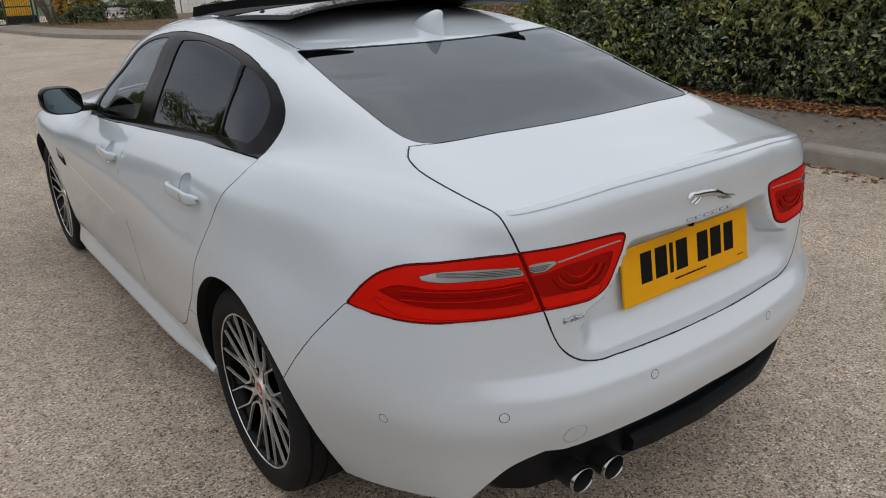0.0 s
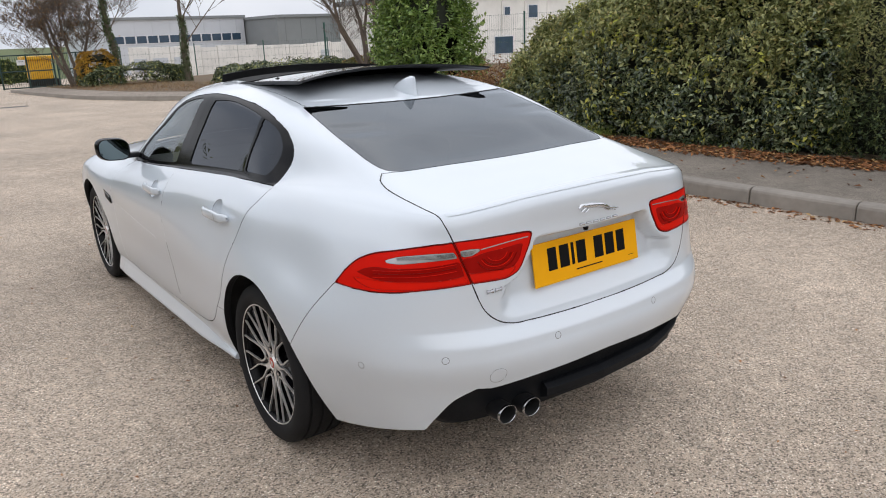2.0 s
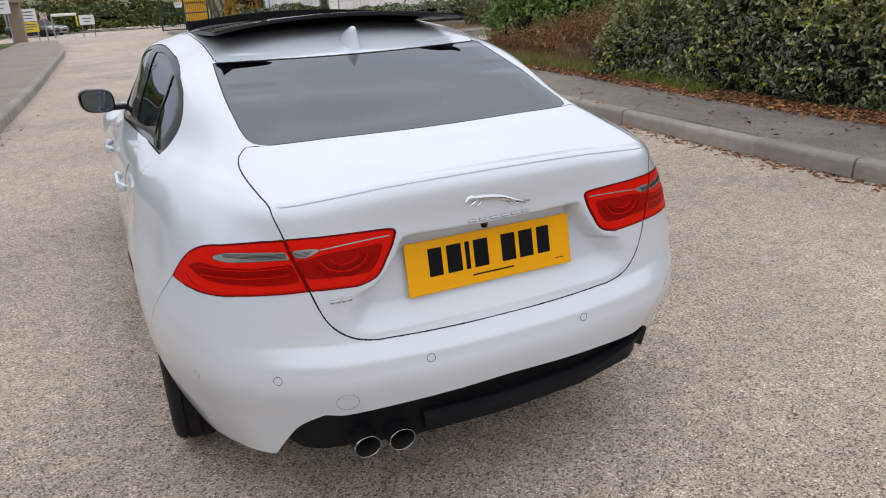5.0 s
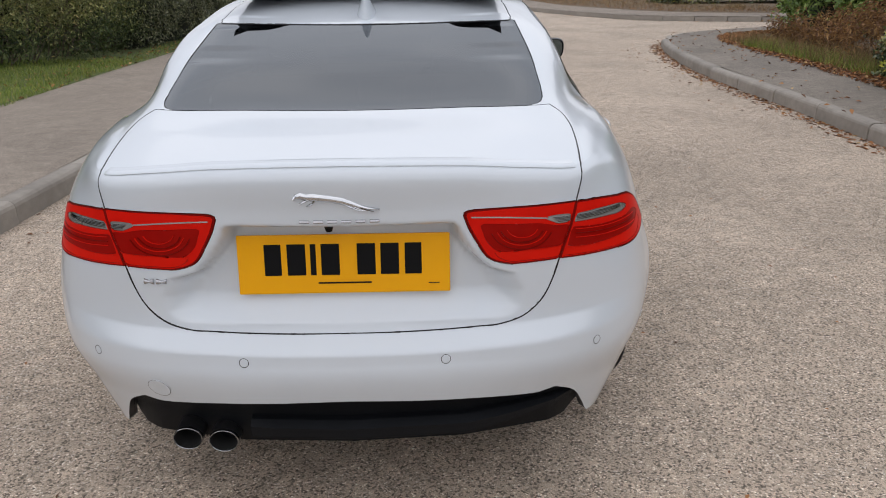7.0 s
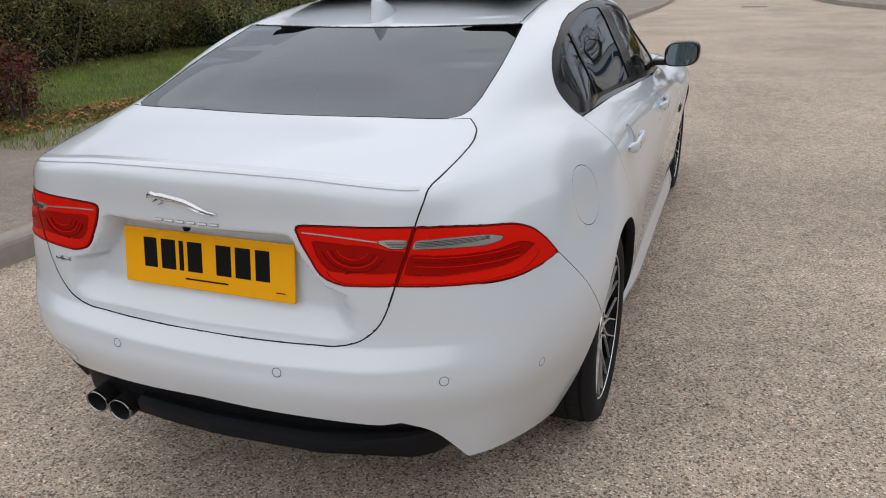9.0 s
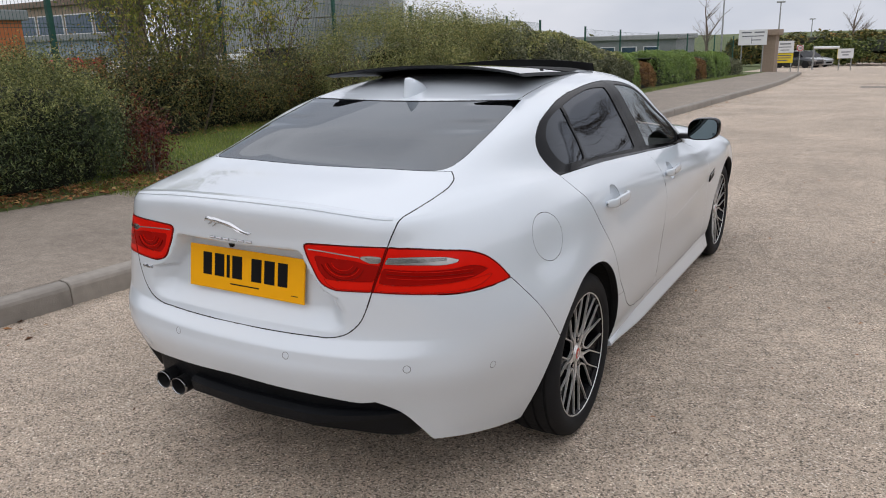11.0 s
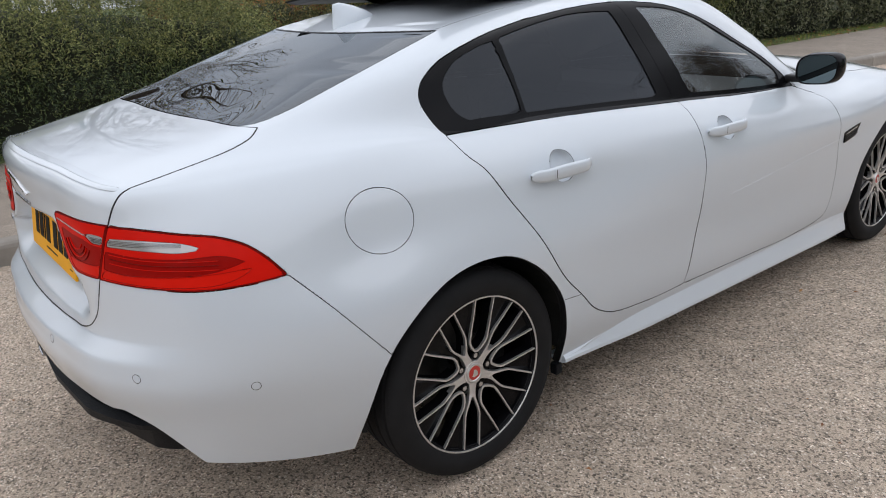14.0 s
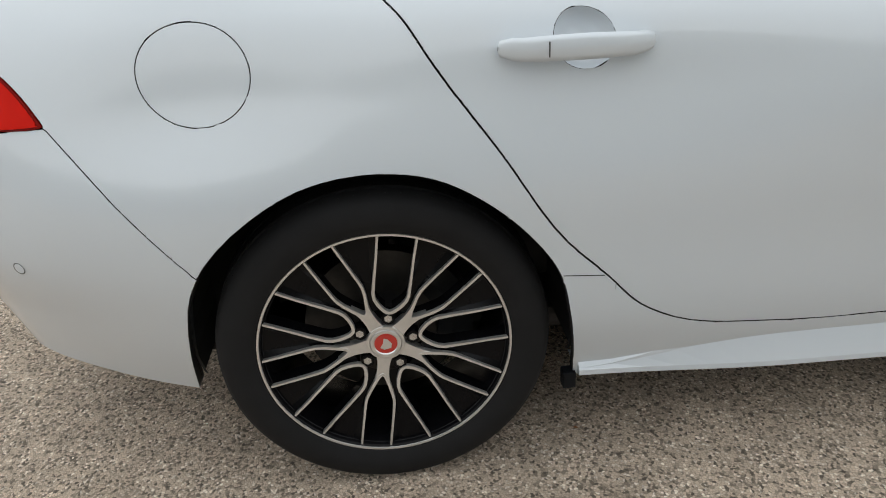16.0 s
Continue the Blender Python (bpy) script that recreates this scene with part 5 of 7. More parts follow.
def lie(x, y):
    """Height of the road: level by the car, falling gently away ahead of it."""
    a = max(0.0, y - 6.0)
    return LEVEL - .028 * a * a / (a + 4.0)


def fast_mesh(name, verts, faces, material, parent=None, label="", smooth=False):
    verts, faces = np.asarray(verts, np.float32), np.asarray(faces, np.int32)
    me = bpy.data.meshes.new(name)
    me.vertices.add(len(verts))
    me.vertices.foreach_set("co", verts.ravel())
    k = faces.shape[1]
    me.loops.add(faces.size)
    me.loops.foreach_set("vertex_index", faces.ravel())
    me.polygons.add(len(faces))
    me.polygons.foreach_set("loop_start", np.arange(0, faces.size, k, dtype=np.int32))
    me.update(calc_edges=True)
    return mesh_part(name, me, material, parent, label, smooth)


def sheet(name, xs, ys, height, material):
    gx, gy = np.meshgrid(xs, ys)
    z = np.vectorize(height)(gx, gy)
    n, m = len(xs), len(ys)
    i = np.arange(n * m).reshape(m, n)
    f = np.stack([i[:-1, :-1].ravel(), i[:-1, 1:].ravel(), i[1:, 1:].ravel(), i[1:, :-1].ravel()], 1)
    return fast_mesh(name, np.stack([gx.ravel(), gy.ravel(), z.ravel()], 1), f, material)


def along(pts, step):
    """Points at even steps along a smooth plan line, with their directions."""
    p = np.array([(x, y, 0) for x, y in pts], float)[:, None, :]
    q, _ = spline_rows(p, [24] * (len(pts) - 1))
    q = q[:, 0, :2]
    s = np.concatenate([[0], np.cumsum(np.linalg.norm(np.diff(q, axis=0), axis=1))])
    at = np.arange(0, s[-1], step)
    out = np.stack([np.interp(at, s, q[:, 0]), np.interp(at, s, q[:, 1])], 1)
    d = np.gradient(out, axis=0)
    return out, d / np.linalg.norm(d, axis=1, keepdims=True)


KERB_LEFT = [(-3.75, -20), (-3.1, -8), (-2.73, -2), (-2.53, 0), (-2.34, 2.2), (-2.20, 6), (-1.97, 12.5), (-1.85, 20), (-1.75, 30), (-2.1, 40), (-2.4, 47)]
KERB_RIGHT = [(4.45, -20), (4.28, -6), (4.15, -.2), (4.09, 1.0), (4.08, 4.9), (4.02, 6.8), (4.11, 8.4), (4.28, 9.7), (4.5, 10.9), (4.7, 11.65), (5.05, 12.5), (5.6, 13.3), (7.25, 14.6), (10, 15.5), (16, 16.3), (30, 17.5)]
KERB_FAR = [(30, 20.8), (14, 19.6), (9.4, 19.8), (7.2, 21.0), (6.0, 23.6), (5.2, 26.5), (4.55, 30), (4.2, 36), (4.1, 42), (4.1, 50)]
BACK_LEFT = [(-6.0, -20), (-5.6, -8), (-5.35, -2), (-5.1, 1), (-4.6, 3), (-4.15, 5), (-4.0, 8), (-4.1, 14), (-4.3, 20), (-4.4, 28), (-4.3, 38), (-4.3, 47)]
BACK_RIGHT = [(6.3, -20), (5.95, -6), (5.57, .3), (5.27, 1.8), (5.20, 3.5), (5.26, 5.5), (5.32, 7.8), (5.45, 9.6), (5.70, 11.2), (6.3, 12.4), (7.8, 13.4), (10.2, 14.1), (16, 14.8), (30, 16.0)]
BACK_FAR = [(30, 22.4), (14, 21.3), (10, 21.5), (8.6, 22.4), (7.6, 24.4), (6.9, 27), (6.2, 30.4), (5.9, 36), (5.8, 42), (5.8, 50)]
UP = .150

ground = sheet("ground", np.concatenate([np.linspace(-900, -60, 8), np.linspace(-50, 50, 21), np.linspace(60, 900, 8)]), np.concatenate([np.linspace(-900, -50, 8), np.linspace(-40, 110, 40), np.linspace(130, 1500, 12)]), lambda x, y: lie(x, min(y, 140)) - .06, GRASS_SOIL)
tagged(ground, "rough grassy ground reaching to the horizon", "ground", kind="structure")
road = sheet("road", np.linspace(-7, 45, 27), np.linspace(-30, 100, 131), lambda x, y: lie(x, y), ROAD)
tagged(road, "worn pale tarmac road with loose chippings", "road", kind="structure")


def ribbon(name, a, b, za, zb, material, step=.5, parent=None, wobble=0.0):
    """A strip of ground between two plan lines."""
    pa, _ = along(a, .05)
    pb, _ = along(b, .05)
    n = 160
    ia, ib = np.linspace(0, len(pa) - 1, n).astype(int), np.linspace(0, len(pb) - 1, n).astype(int)
    vs, fs, rows = [], [], []
    for i, j in zip(ia, ib):
        row = []
        for k in range(7):
            s = k / 6
            x, y = pa[i] * (1 - s) + pb[j] * s
            row.append((x, y, lie(x, y) + za + (zb - za) * s + wobble * noise.noise((x * 1.3, y * 1.3, 0)) * math.sin(math.pi * s)))
        rows.append(row)
    sweep(vs, fs, rows)
    return raw_part(name, vs, fs, material, parent, smooth=True)


def inset(pts, d):
    """The plan line moved sideways by d (to the left of its way)."""
    q, t = along(pts, .25)
    out = q + np.stack([-t[:, 1], t[:, 0]], 1) * d
    return [tuple(p) for p in out[::6]] + [tuple(out[-1])]


for name, kerb, back, sgn, lab in (("pavement_left", KERB_LEFT, BACK_LEFT, 1, "grey tarmac footway beside the parked car"), ("pavement_right", KERB_RIGHT, BACK_RIGHT, -1, "dark tarmac footway in front of the hedge"), ("pavement_far", KERB_FAR, BACK_FAR, 1, "narrow footway on the far side of the junction")):
    tagged(ribbon(name, inset(kerb, sgn * .12), back, UP, UP + .02, PATH_DARK if name == "pavement_right" else PATH_MAT, wobble=.008), lab, "pavement", kind="structure")
for name, back, out, mate, lab in (("verge_left", BACK_LEFT, [(-45, -20), (-45, 0), (-45, 20), (-45, 47)], GRASS_SOIL, "rough grass and leaf litter under shrubs"), ("verge_right", BACK_RIGHT, [(30, -20), (30, -10), (30, 0), (30, 10), (30, 14.5)], SOIL, "bare soil and leaf litter under the hedge"), ("verge_far", BACK_FAR, [(30, 24), (28, 30), (26, 40), (24, 60)], SOIL, "leaf-strewn verge under bare trees")):
    tagged(ribbon(name, back, out, UP + .022, UP + .03, mate, wobble=.05), lab, "verge", kind="structure")


def stone_mesh():
    bm = bmesh.new()
    prof = [(0, -.15), (.003, .108), (.010, .128), (.026, .143), (.045, .149), (.120, .150), (.122, -.15)]
    rows = []
    for y in (0, .006, .899, .905):
        rows.append([bm.verts.new((x + (.004 if y in (0, .905) and 0 < i < 6 and x < .1 else 0), y, z - (.004 if y in (0, .905) and z > 0 else 0))) for i, (x, z) in enumerate(prof)])
    for a, b in zip(rows, rows[1:]):
        for i in range(len(prof) - 1):
            bm.faces.new((a[i], b[i], b[i + 1], a[i + 1]))
    bm.faces.new(rows[0]), bm.faces.new(rows[-1][::-1])
    me = bpy.data.meshes.new("kerb_stone")
    bm.to_mesh(me)
    bm.free()
    me.materials.append(KERB)
    return me


STONE = stone_mesh()


def kerb_line(name, pts, sgn, label):
    k = tagged(new(name), label, "kerb", kind="structure")
    q, t = along(pts, .912)
    rnd = random.Random(3)
    for p, d in zip(q, t):
        ob = new("kerb_stone", STONE)
        ob.parent = k
        ang = math.degrees(math.atan2(-d[0], d[1]))
        # a gap of some millimetres and a slight lean, stone by stone
        slope = math.degrees(math.atan2(lie(0, p[1] + .9) - lie(0, p[1]), .9))
        ob.matrix_basis = pose(p[0], p[1], lie(*p) + rnd.uniform(-.004, .004), 0, rnd.uniform(-1.2, 1.2), ang + rnd.uniform(-.5, .5)) @ Matrix.Diagonal((sgn, 1, 1, 1)) @ pose(0, 0, 0, slope)


kerb_line("kerb_left", KERB_LEFT, -1, "weathered concrete kerb beside the car")
kerb_line("kerb_right", KERB_RIGHT, 1, "weathered concrete kerb curving into the side road")
kerb_line("kerb_far", KERB_FAR, -1, "worn kerb on the far side of the junction")


# ---- planting ----
def leaf_mat(name, cols, rough=0.45, back=0.25, spec=0.35):
    """Leaves: a colour leaf by leaf from a short range, a little light let through."""
    m = bpy.data.materials.new(name)
    m.use_nodes = True
    n, l = m.node_tree.nodes, m.node_tree.links
    b = n["Principled BSDF"]
    geo = n.new("ShaderNodeNewGeometry")
    cr = n.new("ShaderNodeValToRGB")
    e = cr.color_ramp.elements
    for i, (pos, c) in enumerate(cols):
        k = e[i] if i < 2 else e.new(pos)
        k.position, k.color = pos, (*c, 1)
    l.new(geo.outputs["Random Per Island"], cr.inputs[0])
    big = n.new("ShaderNodeTexNoise")
    big.inputs["Scale"].default_value, big.inputs["Detail"].default_value = 2.3, 3
    l.new(geo.outputs["Position"], big.inputs["Vector"])
    mr = n.new("ShaderNodeMapRange")
    mr.inputs["From Min"].default_value, mr.inputs["From Max"].default_value, mr.inputs["To Min"].default_value, mr.inputs["To Max"].default_value = .3, .7, .72, 1.3
    l.new(big.outputs["Fac"], mr.inputs["Value"])
    sc = n.new("ShaderNodeVectorMath")
    sc.operation = "SCALE"
    l.new(cr.outputs[0], sc.inputs[0])
    l.new(mr.outputs[0], sc.inputs["Scale"])
    l.new(sc.outputs[0], b.inputs["Base Color"])
    b.inputs["Roughness"].default_value, b.inputs["Specular IOR Level"].default_value = rough, spec
    out = n["Material Output"]
    tl, mx = n.new("ShaderNodeBsdfTranslucent"), n.new("ShaderNodeMixShader")
    mx.inputs[0].default_value = back
    l.new(sc.outputs[0], tl.inputs[0])
    l.new(b.outputs[0], mx.inputs[1])
    l.new(tl.outputs[0], mx.inputs[2])
    l.new(mx.outputs[0], out.inputs[0])
    return m


LAUREL = leaf_mat("evergreen_leaf", [(0, (.022, .036, .016)), (.4, (.085, .115, .052)), (.82, (.26, .30, .165)), (.95, (.44, .45, .16)), (1, (.60, .57, .10))], .25, back=.12, spec=.65)
LEMON = leaf_mat("lemon_leaf", [(0, (.30, .34, .05)), (.6, (.52, .52, .08)), (1, (.66, .60, .12))], .4, back=.3)
FINE = leaf_mat("fine_hedge_leaf", [(0, (.022, .036, .010)), (.5, (.088, .122, .032)), (.9, (.25, .275, .080)), (1, (.36, .33, .11))], .5, back=.14, spec=.3)
BOXLEAF = leaf_mat("bright_hedge_leaf", [(0, (.085, .15, .034)), (.6, (.20, .30, .066)), (1, (.33, .42, .12))], .38, spec=.45)
MIXED = leaf_mat("mixed_shrub_leaf", [(0, (.032, .046, .018)), (.5, (.15, .165, .058)), (.8, (.33, .30, .12)), (.93, (.42, .32, .08)), (1, (.34, .14, .05))], .45, spec=.45)
GREYLEAF = leaf_mat("grey_green_leaf", [(0, (.055, .068, .034)), (.55, (.135, .15, .078)), (1, (.36, .35, .21))], .40, spec=.35)
OLIVE = leaf_mat("olive_bush_leaf", [(0, (.04, .055, .016)), (.5, (.16, .185, .056)), (.9, (.38, .39, .14)), (1, (.46, .40, .15))], .45, back=.18, spec=.4)
YELLOWING = leaf_mat("yellowing_leaf", [(0, (.12, .15, .04)), (.6, (.27, .29, .07)), (.9, (.44, .40, .08)), (1, (.50, .34, .06))], .45, .35)
RED_LEAF = leaf_mat("dark_red_leaf", [(0, (.045, .013, .011)), (.6, (.11, .021, .016)), (1, (.20, .06, .026))], .5)
RUST = leaf_mat("rust_brown_leaf", [(0, (.09, .045, .022)), (.6, (.25, .125, .052)), (1, (.42, .25, .09))], .6)
GOLD = leaf_mat("golden_leaf", [(0, (.30, .16, .02)), (.6, (.50, .28, .03)), (1, (.60, .38, .05))], .5)
FALLEN = leaf_mat("fallen_leaf", [(0, (.09, .042, .022)), (.5, (.27, .115, .048)), (.85, (.44, .20, .075)), (1, (.50, .33, .14))], .75, .1)
BLADE = leaf_mat("grass_blade", [(0, (.09, .14, .026)), (.6, (.21, .29, .050)), (.9, (.36, .36, .085)), (1, (.50, .41, .17))], .55)
DRY = leaf_mat("dry_grass", [(0, (.12, .075, .035)), (.6, (.27, .18, .085)), (1, (.40, .29, .15))], .7)
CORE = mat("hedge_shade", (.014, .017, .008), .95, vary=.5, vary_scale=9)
BARK = mat("bark", (.15, .118, .092), .9, vary=.35, vary_scale=16, bump=.01, bump_scale=45)
# crown and lower leaf greens, paled and deepened to carry sky light and shade
LIT_SHOOTS = leaf_mat("lit_pale_shoots", [(0, (.09, .11, .035)), (.5, (.25, .27, .09)), (.9, (.46, .45, .18)), (1, (.50, .38, .14))], .4, back=.25, spec=.5)
SHADED_DEEP = leaf_mat("shaded_deep_leaf", [(0, (.012, .022, .008)), (.5, (.050, .078, .024)), (.92, (.15, .185, .060)), (1, (.26, .27, .09))], .42, back=.1, spec=.4)
IVY = leaf_mat("ivy_leaf", [(0, (.035, .06, .020)), (.7, (.085, .12, .042)), (1, (.14, .17, .06))], .4)


def leaf_cloud(name, pos, normal, size, material, parent=None, label="", seed=1, droop=.3, spread=.9, slim=.42, fold=.25, lift=.8):
    """Leaves as folded blades at pos, facing roughly along normal."""
    rng = np.random.default_rng(seed)
    n = len(pos)
    nr = normal + rng.normal(0, spread, (n, 3)) + np.array([0, 0, lift])
    nr /= np.maximum(np.linalg.norm(nr, axis=1, keepdims=True), 1e-6)
    t = rng.normal(0, 1, (n, 3)) + np.array([0, 0, -droop])
    t -= nr * (t * nr).sum(1, keepdims=True)
    t /= np.maximum(np.linalg.norm(t, axis=1, keepdims=True), 1e-6)
    s = np.cross(nr, t)
    ln = (size * rng.uniform(.65, 1.3, n))[:, None]
    base, tip = pos - t * ln * .5, pos + t * ln * .5 - nr * ln * .12
    mid = pos - t * ln * .04
    l, r = mid + s * ln * slim * .5 + nr * ln * fold * .4, mid - s * ln * slim * .5 + nr * ln * fold * .4
    v = np.stack([base, l, tip, r], 1).reshape(-1, 3)
    i = np.arange(n) * 4
    f = np.concatenate([np.stack([i, i + 2, i + 1], 1), np.stack([i, i + 3, i + 2], 1)])
    ob = fast_mesh(name, v, f, material, parent, label)
    return ob


def lumpy(p, amount, scale, seed=0):
    """An uneven offset for places, from noise."""
    return np.array([noise.noise((q[0] * scale + seed * 7.1, q[1] * scale, q[2] * scale)) for q in p]) * amount


def hedge(name, label, category, x0, x1, y0, y1, h, n, leaf, size, seed, lump=.22, sprigs=0, round_end=.6, slim=.42, profile=None, spread=.9, twig=.16, extra=None, group="", side=0, core=True, deep=.07, flat=.55, under=0.0, lift=.8, crown=None):
    """A hedge or bush along y between two faces: a dark core, and leaves over its uneven skin. profile: (y, height) pairs."""
    rng = np.random.default_rng(seed)
    root = thing(name, label, category, group=group)
    xm, hw = (x0 + x1) / 2, (x1 - x0) / 2

    def skin(y, a):
        """The outline at y: a runs from the foot of one face over the top to the other."""
        hh = np.interp(y, *zip(*profile)) if profile else np.full_like(y, h)
        e = np.clip(np.minimum(y - y0, y1 - y) / round_end, 0, 1)
        e = np.sqrt(np.clip(1 - (1 - e) ** 2, 0.0, 1))
        c, s = np.cos(a), np.sin(a)
        q = np.stack([xm + hw * (.35 + .65 * e) * np.sign(c) * np.abs(c) ** flat, y, hh * (.25 + .75 * e) * np.abs(s) ** (flat + .07)], 1)
        nrm = np.stack([np.sign(c) * np.abs(c) ** .8 + 0 * y, np.where(y < y0 + round_end, -(1 - e), np.where(y > y1 - round_end, 1 - e, 0)), np.abs(s)], 1)
        nrm /= np.maximum(np.linalg.norm(nrm, axis=1, keepdims=True), 1e-6)
        # the face draws back towards its foot
        q[:, 0] -= under * np.sign(c) * np.clip(1 - q[:, 2] / (.75 * np.maximum(hh, .1)), 0, 1) ** 1.3
        return q, nrm

    lo, hi = {0: (0, 1), 1: (0, .62), -1: (.38, 1)}[side]

    def places(k):
        """Where leaves sit along y: even, with more on the two rounded ends."""
        w = rng.random(k)
        y = rng.uniform(y0, y1, k)
        e = min(.30, .9 * round_end / (y1 - y0))
        s = round_end * rng.random(k) ** 2
        return np.where(w < e / 2, y0 + s, np.where(w < e, y1 - s, y))

    y = places(n)
    a = np.pi * rng.uniform(lo, hi, n)
    p, nr = skin(y, a)
    off = lumpy(p, lump, 1.1, seed) + lumpy(p, lump * .55, 3.1, seed + 3) - np.abs(rng.normal(0, deep, n))
    p = p + nr * off[:, None]
    if sprigs:
        # short twigs of leaves that stand out of the skin
        k = 9
        m = n // k
        y, a = places(m), np.pi * rng.uniform(lo, hi, m)
        b, bn = skin(y, a)
        b = b + bn * (lumpy(b, lump, 1.1, seed) + lumpy(b, lump * .55, 3.1, seed + 3) - np.abs(rng.normal(0, deep * .8, m)))[:, None]
        d = bn * .8 + rng.normal(0, .55, (m, 3)) + np.array([0, 0, .45])
        d /= np.linalg.norm(d, axis=1, keepdims=True)
        s = np.linspace(-.3, 1, k)[None, :, None]
        p = (b[:, None] + d[:, None] * s * twig * rng.uniform(.5, 1.4, (m, 1, 1)) + rng.normal(0, .012, (m, k, 3))).reshape(-1, 3)
        nr = np.repeat(bn, k, 0)
    z0 = np.array([lie(q[0], q[1]) for q in p]) + UP
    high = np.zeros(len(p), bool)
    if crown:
        # paler new growth over older leaves; sky light and shade mixed into both colours
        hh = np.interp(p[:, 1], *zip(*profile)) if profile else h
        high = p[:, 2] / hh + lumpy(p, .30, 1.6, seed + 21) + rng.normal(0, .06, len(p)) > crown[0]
    p[:, 2] = np.maximum(p[:, 2], .02) + z0
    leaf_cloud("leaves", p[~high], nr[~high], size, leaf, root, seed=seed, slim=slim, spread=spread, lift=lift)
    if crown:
        leaf_cloud("lit_new_growth", p[high], nr[high], size, crown[1], root, seed=seed + 31, slim=slim * .9, spread=spread, lift=lift)
    if extra:
        frac, emat, esize = extra
        c = rng.choice(len(p), int(len(p) * frac), replace=False)
        keep = c[lumpy(p[c], 1, 1.7, seed + 11) > .18]
        leaf_cloud("coloured_leaves", p[keep] + nr[keep] * .03, nr[keep], esize, emat, root, seed=seed + 5)
    if not core:
        # bare stems rising from the ground into the leaves
        vs, fs = [], []
        for _ in range(int(26 * (y1 - y0))):
            by = rng.uniform(y0 + .2, y1 - .2)
            t, tn = skin(np.array([by + rng.normal(0, .3)]).clip(y0 + .1, y1 - .1), np.array([np.pi * rng.uniform(lo + .08, hi - .05)]))
            t = t[0] - tn[0] * .12
            b = np.array([xm + (t[0] - xm) * .55, by, 0])
            g = lie(b[0], b[1]) + UP
            m = b * .45 + t * .55 + rng.normal(0, .05, 3)
            tube(vs, fs, [Vector((b[0], b[1], g - .05)), Vector((m[0], m[1], g + m[2])), Vector((t[0], t[1], g + t[2]))], [.011, .008, .003], 4)
        raw_part("stemwork", vs, fs, BARK, root, smooth=True)
        return root
    # near-black solid inside, painted for the shade between the leaves
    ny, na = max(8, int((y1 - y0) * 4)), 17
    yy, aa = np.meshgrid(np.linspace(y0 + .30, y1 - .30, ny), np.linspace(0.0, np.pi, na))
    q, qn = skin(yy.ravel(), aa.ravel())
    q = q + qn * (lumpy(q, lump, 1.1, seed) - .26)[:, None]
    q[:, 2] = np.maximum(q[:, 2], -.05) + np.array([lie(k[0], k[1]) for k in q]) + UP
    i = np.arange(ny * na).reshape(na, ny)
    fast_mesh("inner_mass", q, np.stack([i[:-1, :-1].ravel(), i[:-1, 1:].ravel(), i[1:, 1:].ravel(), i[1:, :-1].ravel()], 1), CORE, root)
    return root


def tube(vs, fs, pts, radii, k=5):
    base = len(vs)
    for i, (p, r) in enumerate(zip(pts, radii)):
        d = (Vector(pts[min(i + 1, len(pts) - 1)]) - Vector(pts[max(i - 1, 0)])).normalized()
        u = d.orthogonal().normalized()
        w = d.cross(u)
        for j in range(k):
            a = 2 * math.pi * j / k
            vs.append(Vector(p) + (u * math.cos(a) + w * math.sin(a)) * r)
    for i in range(len(pts) - 1):
        for j in range(k):
            a, b = base + i * k + j, base + i * k + (j + 1) % k
            fs.append((a, b, b + k, a + k))


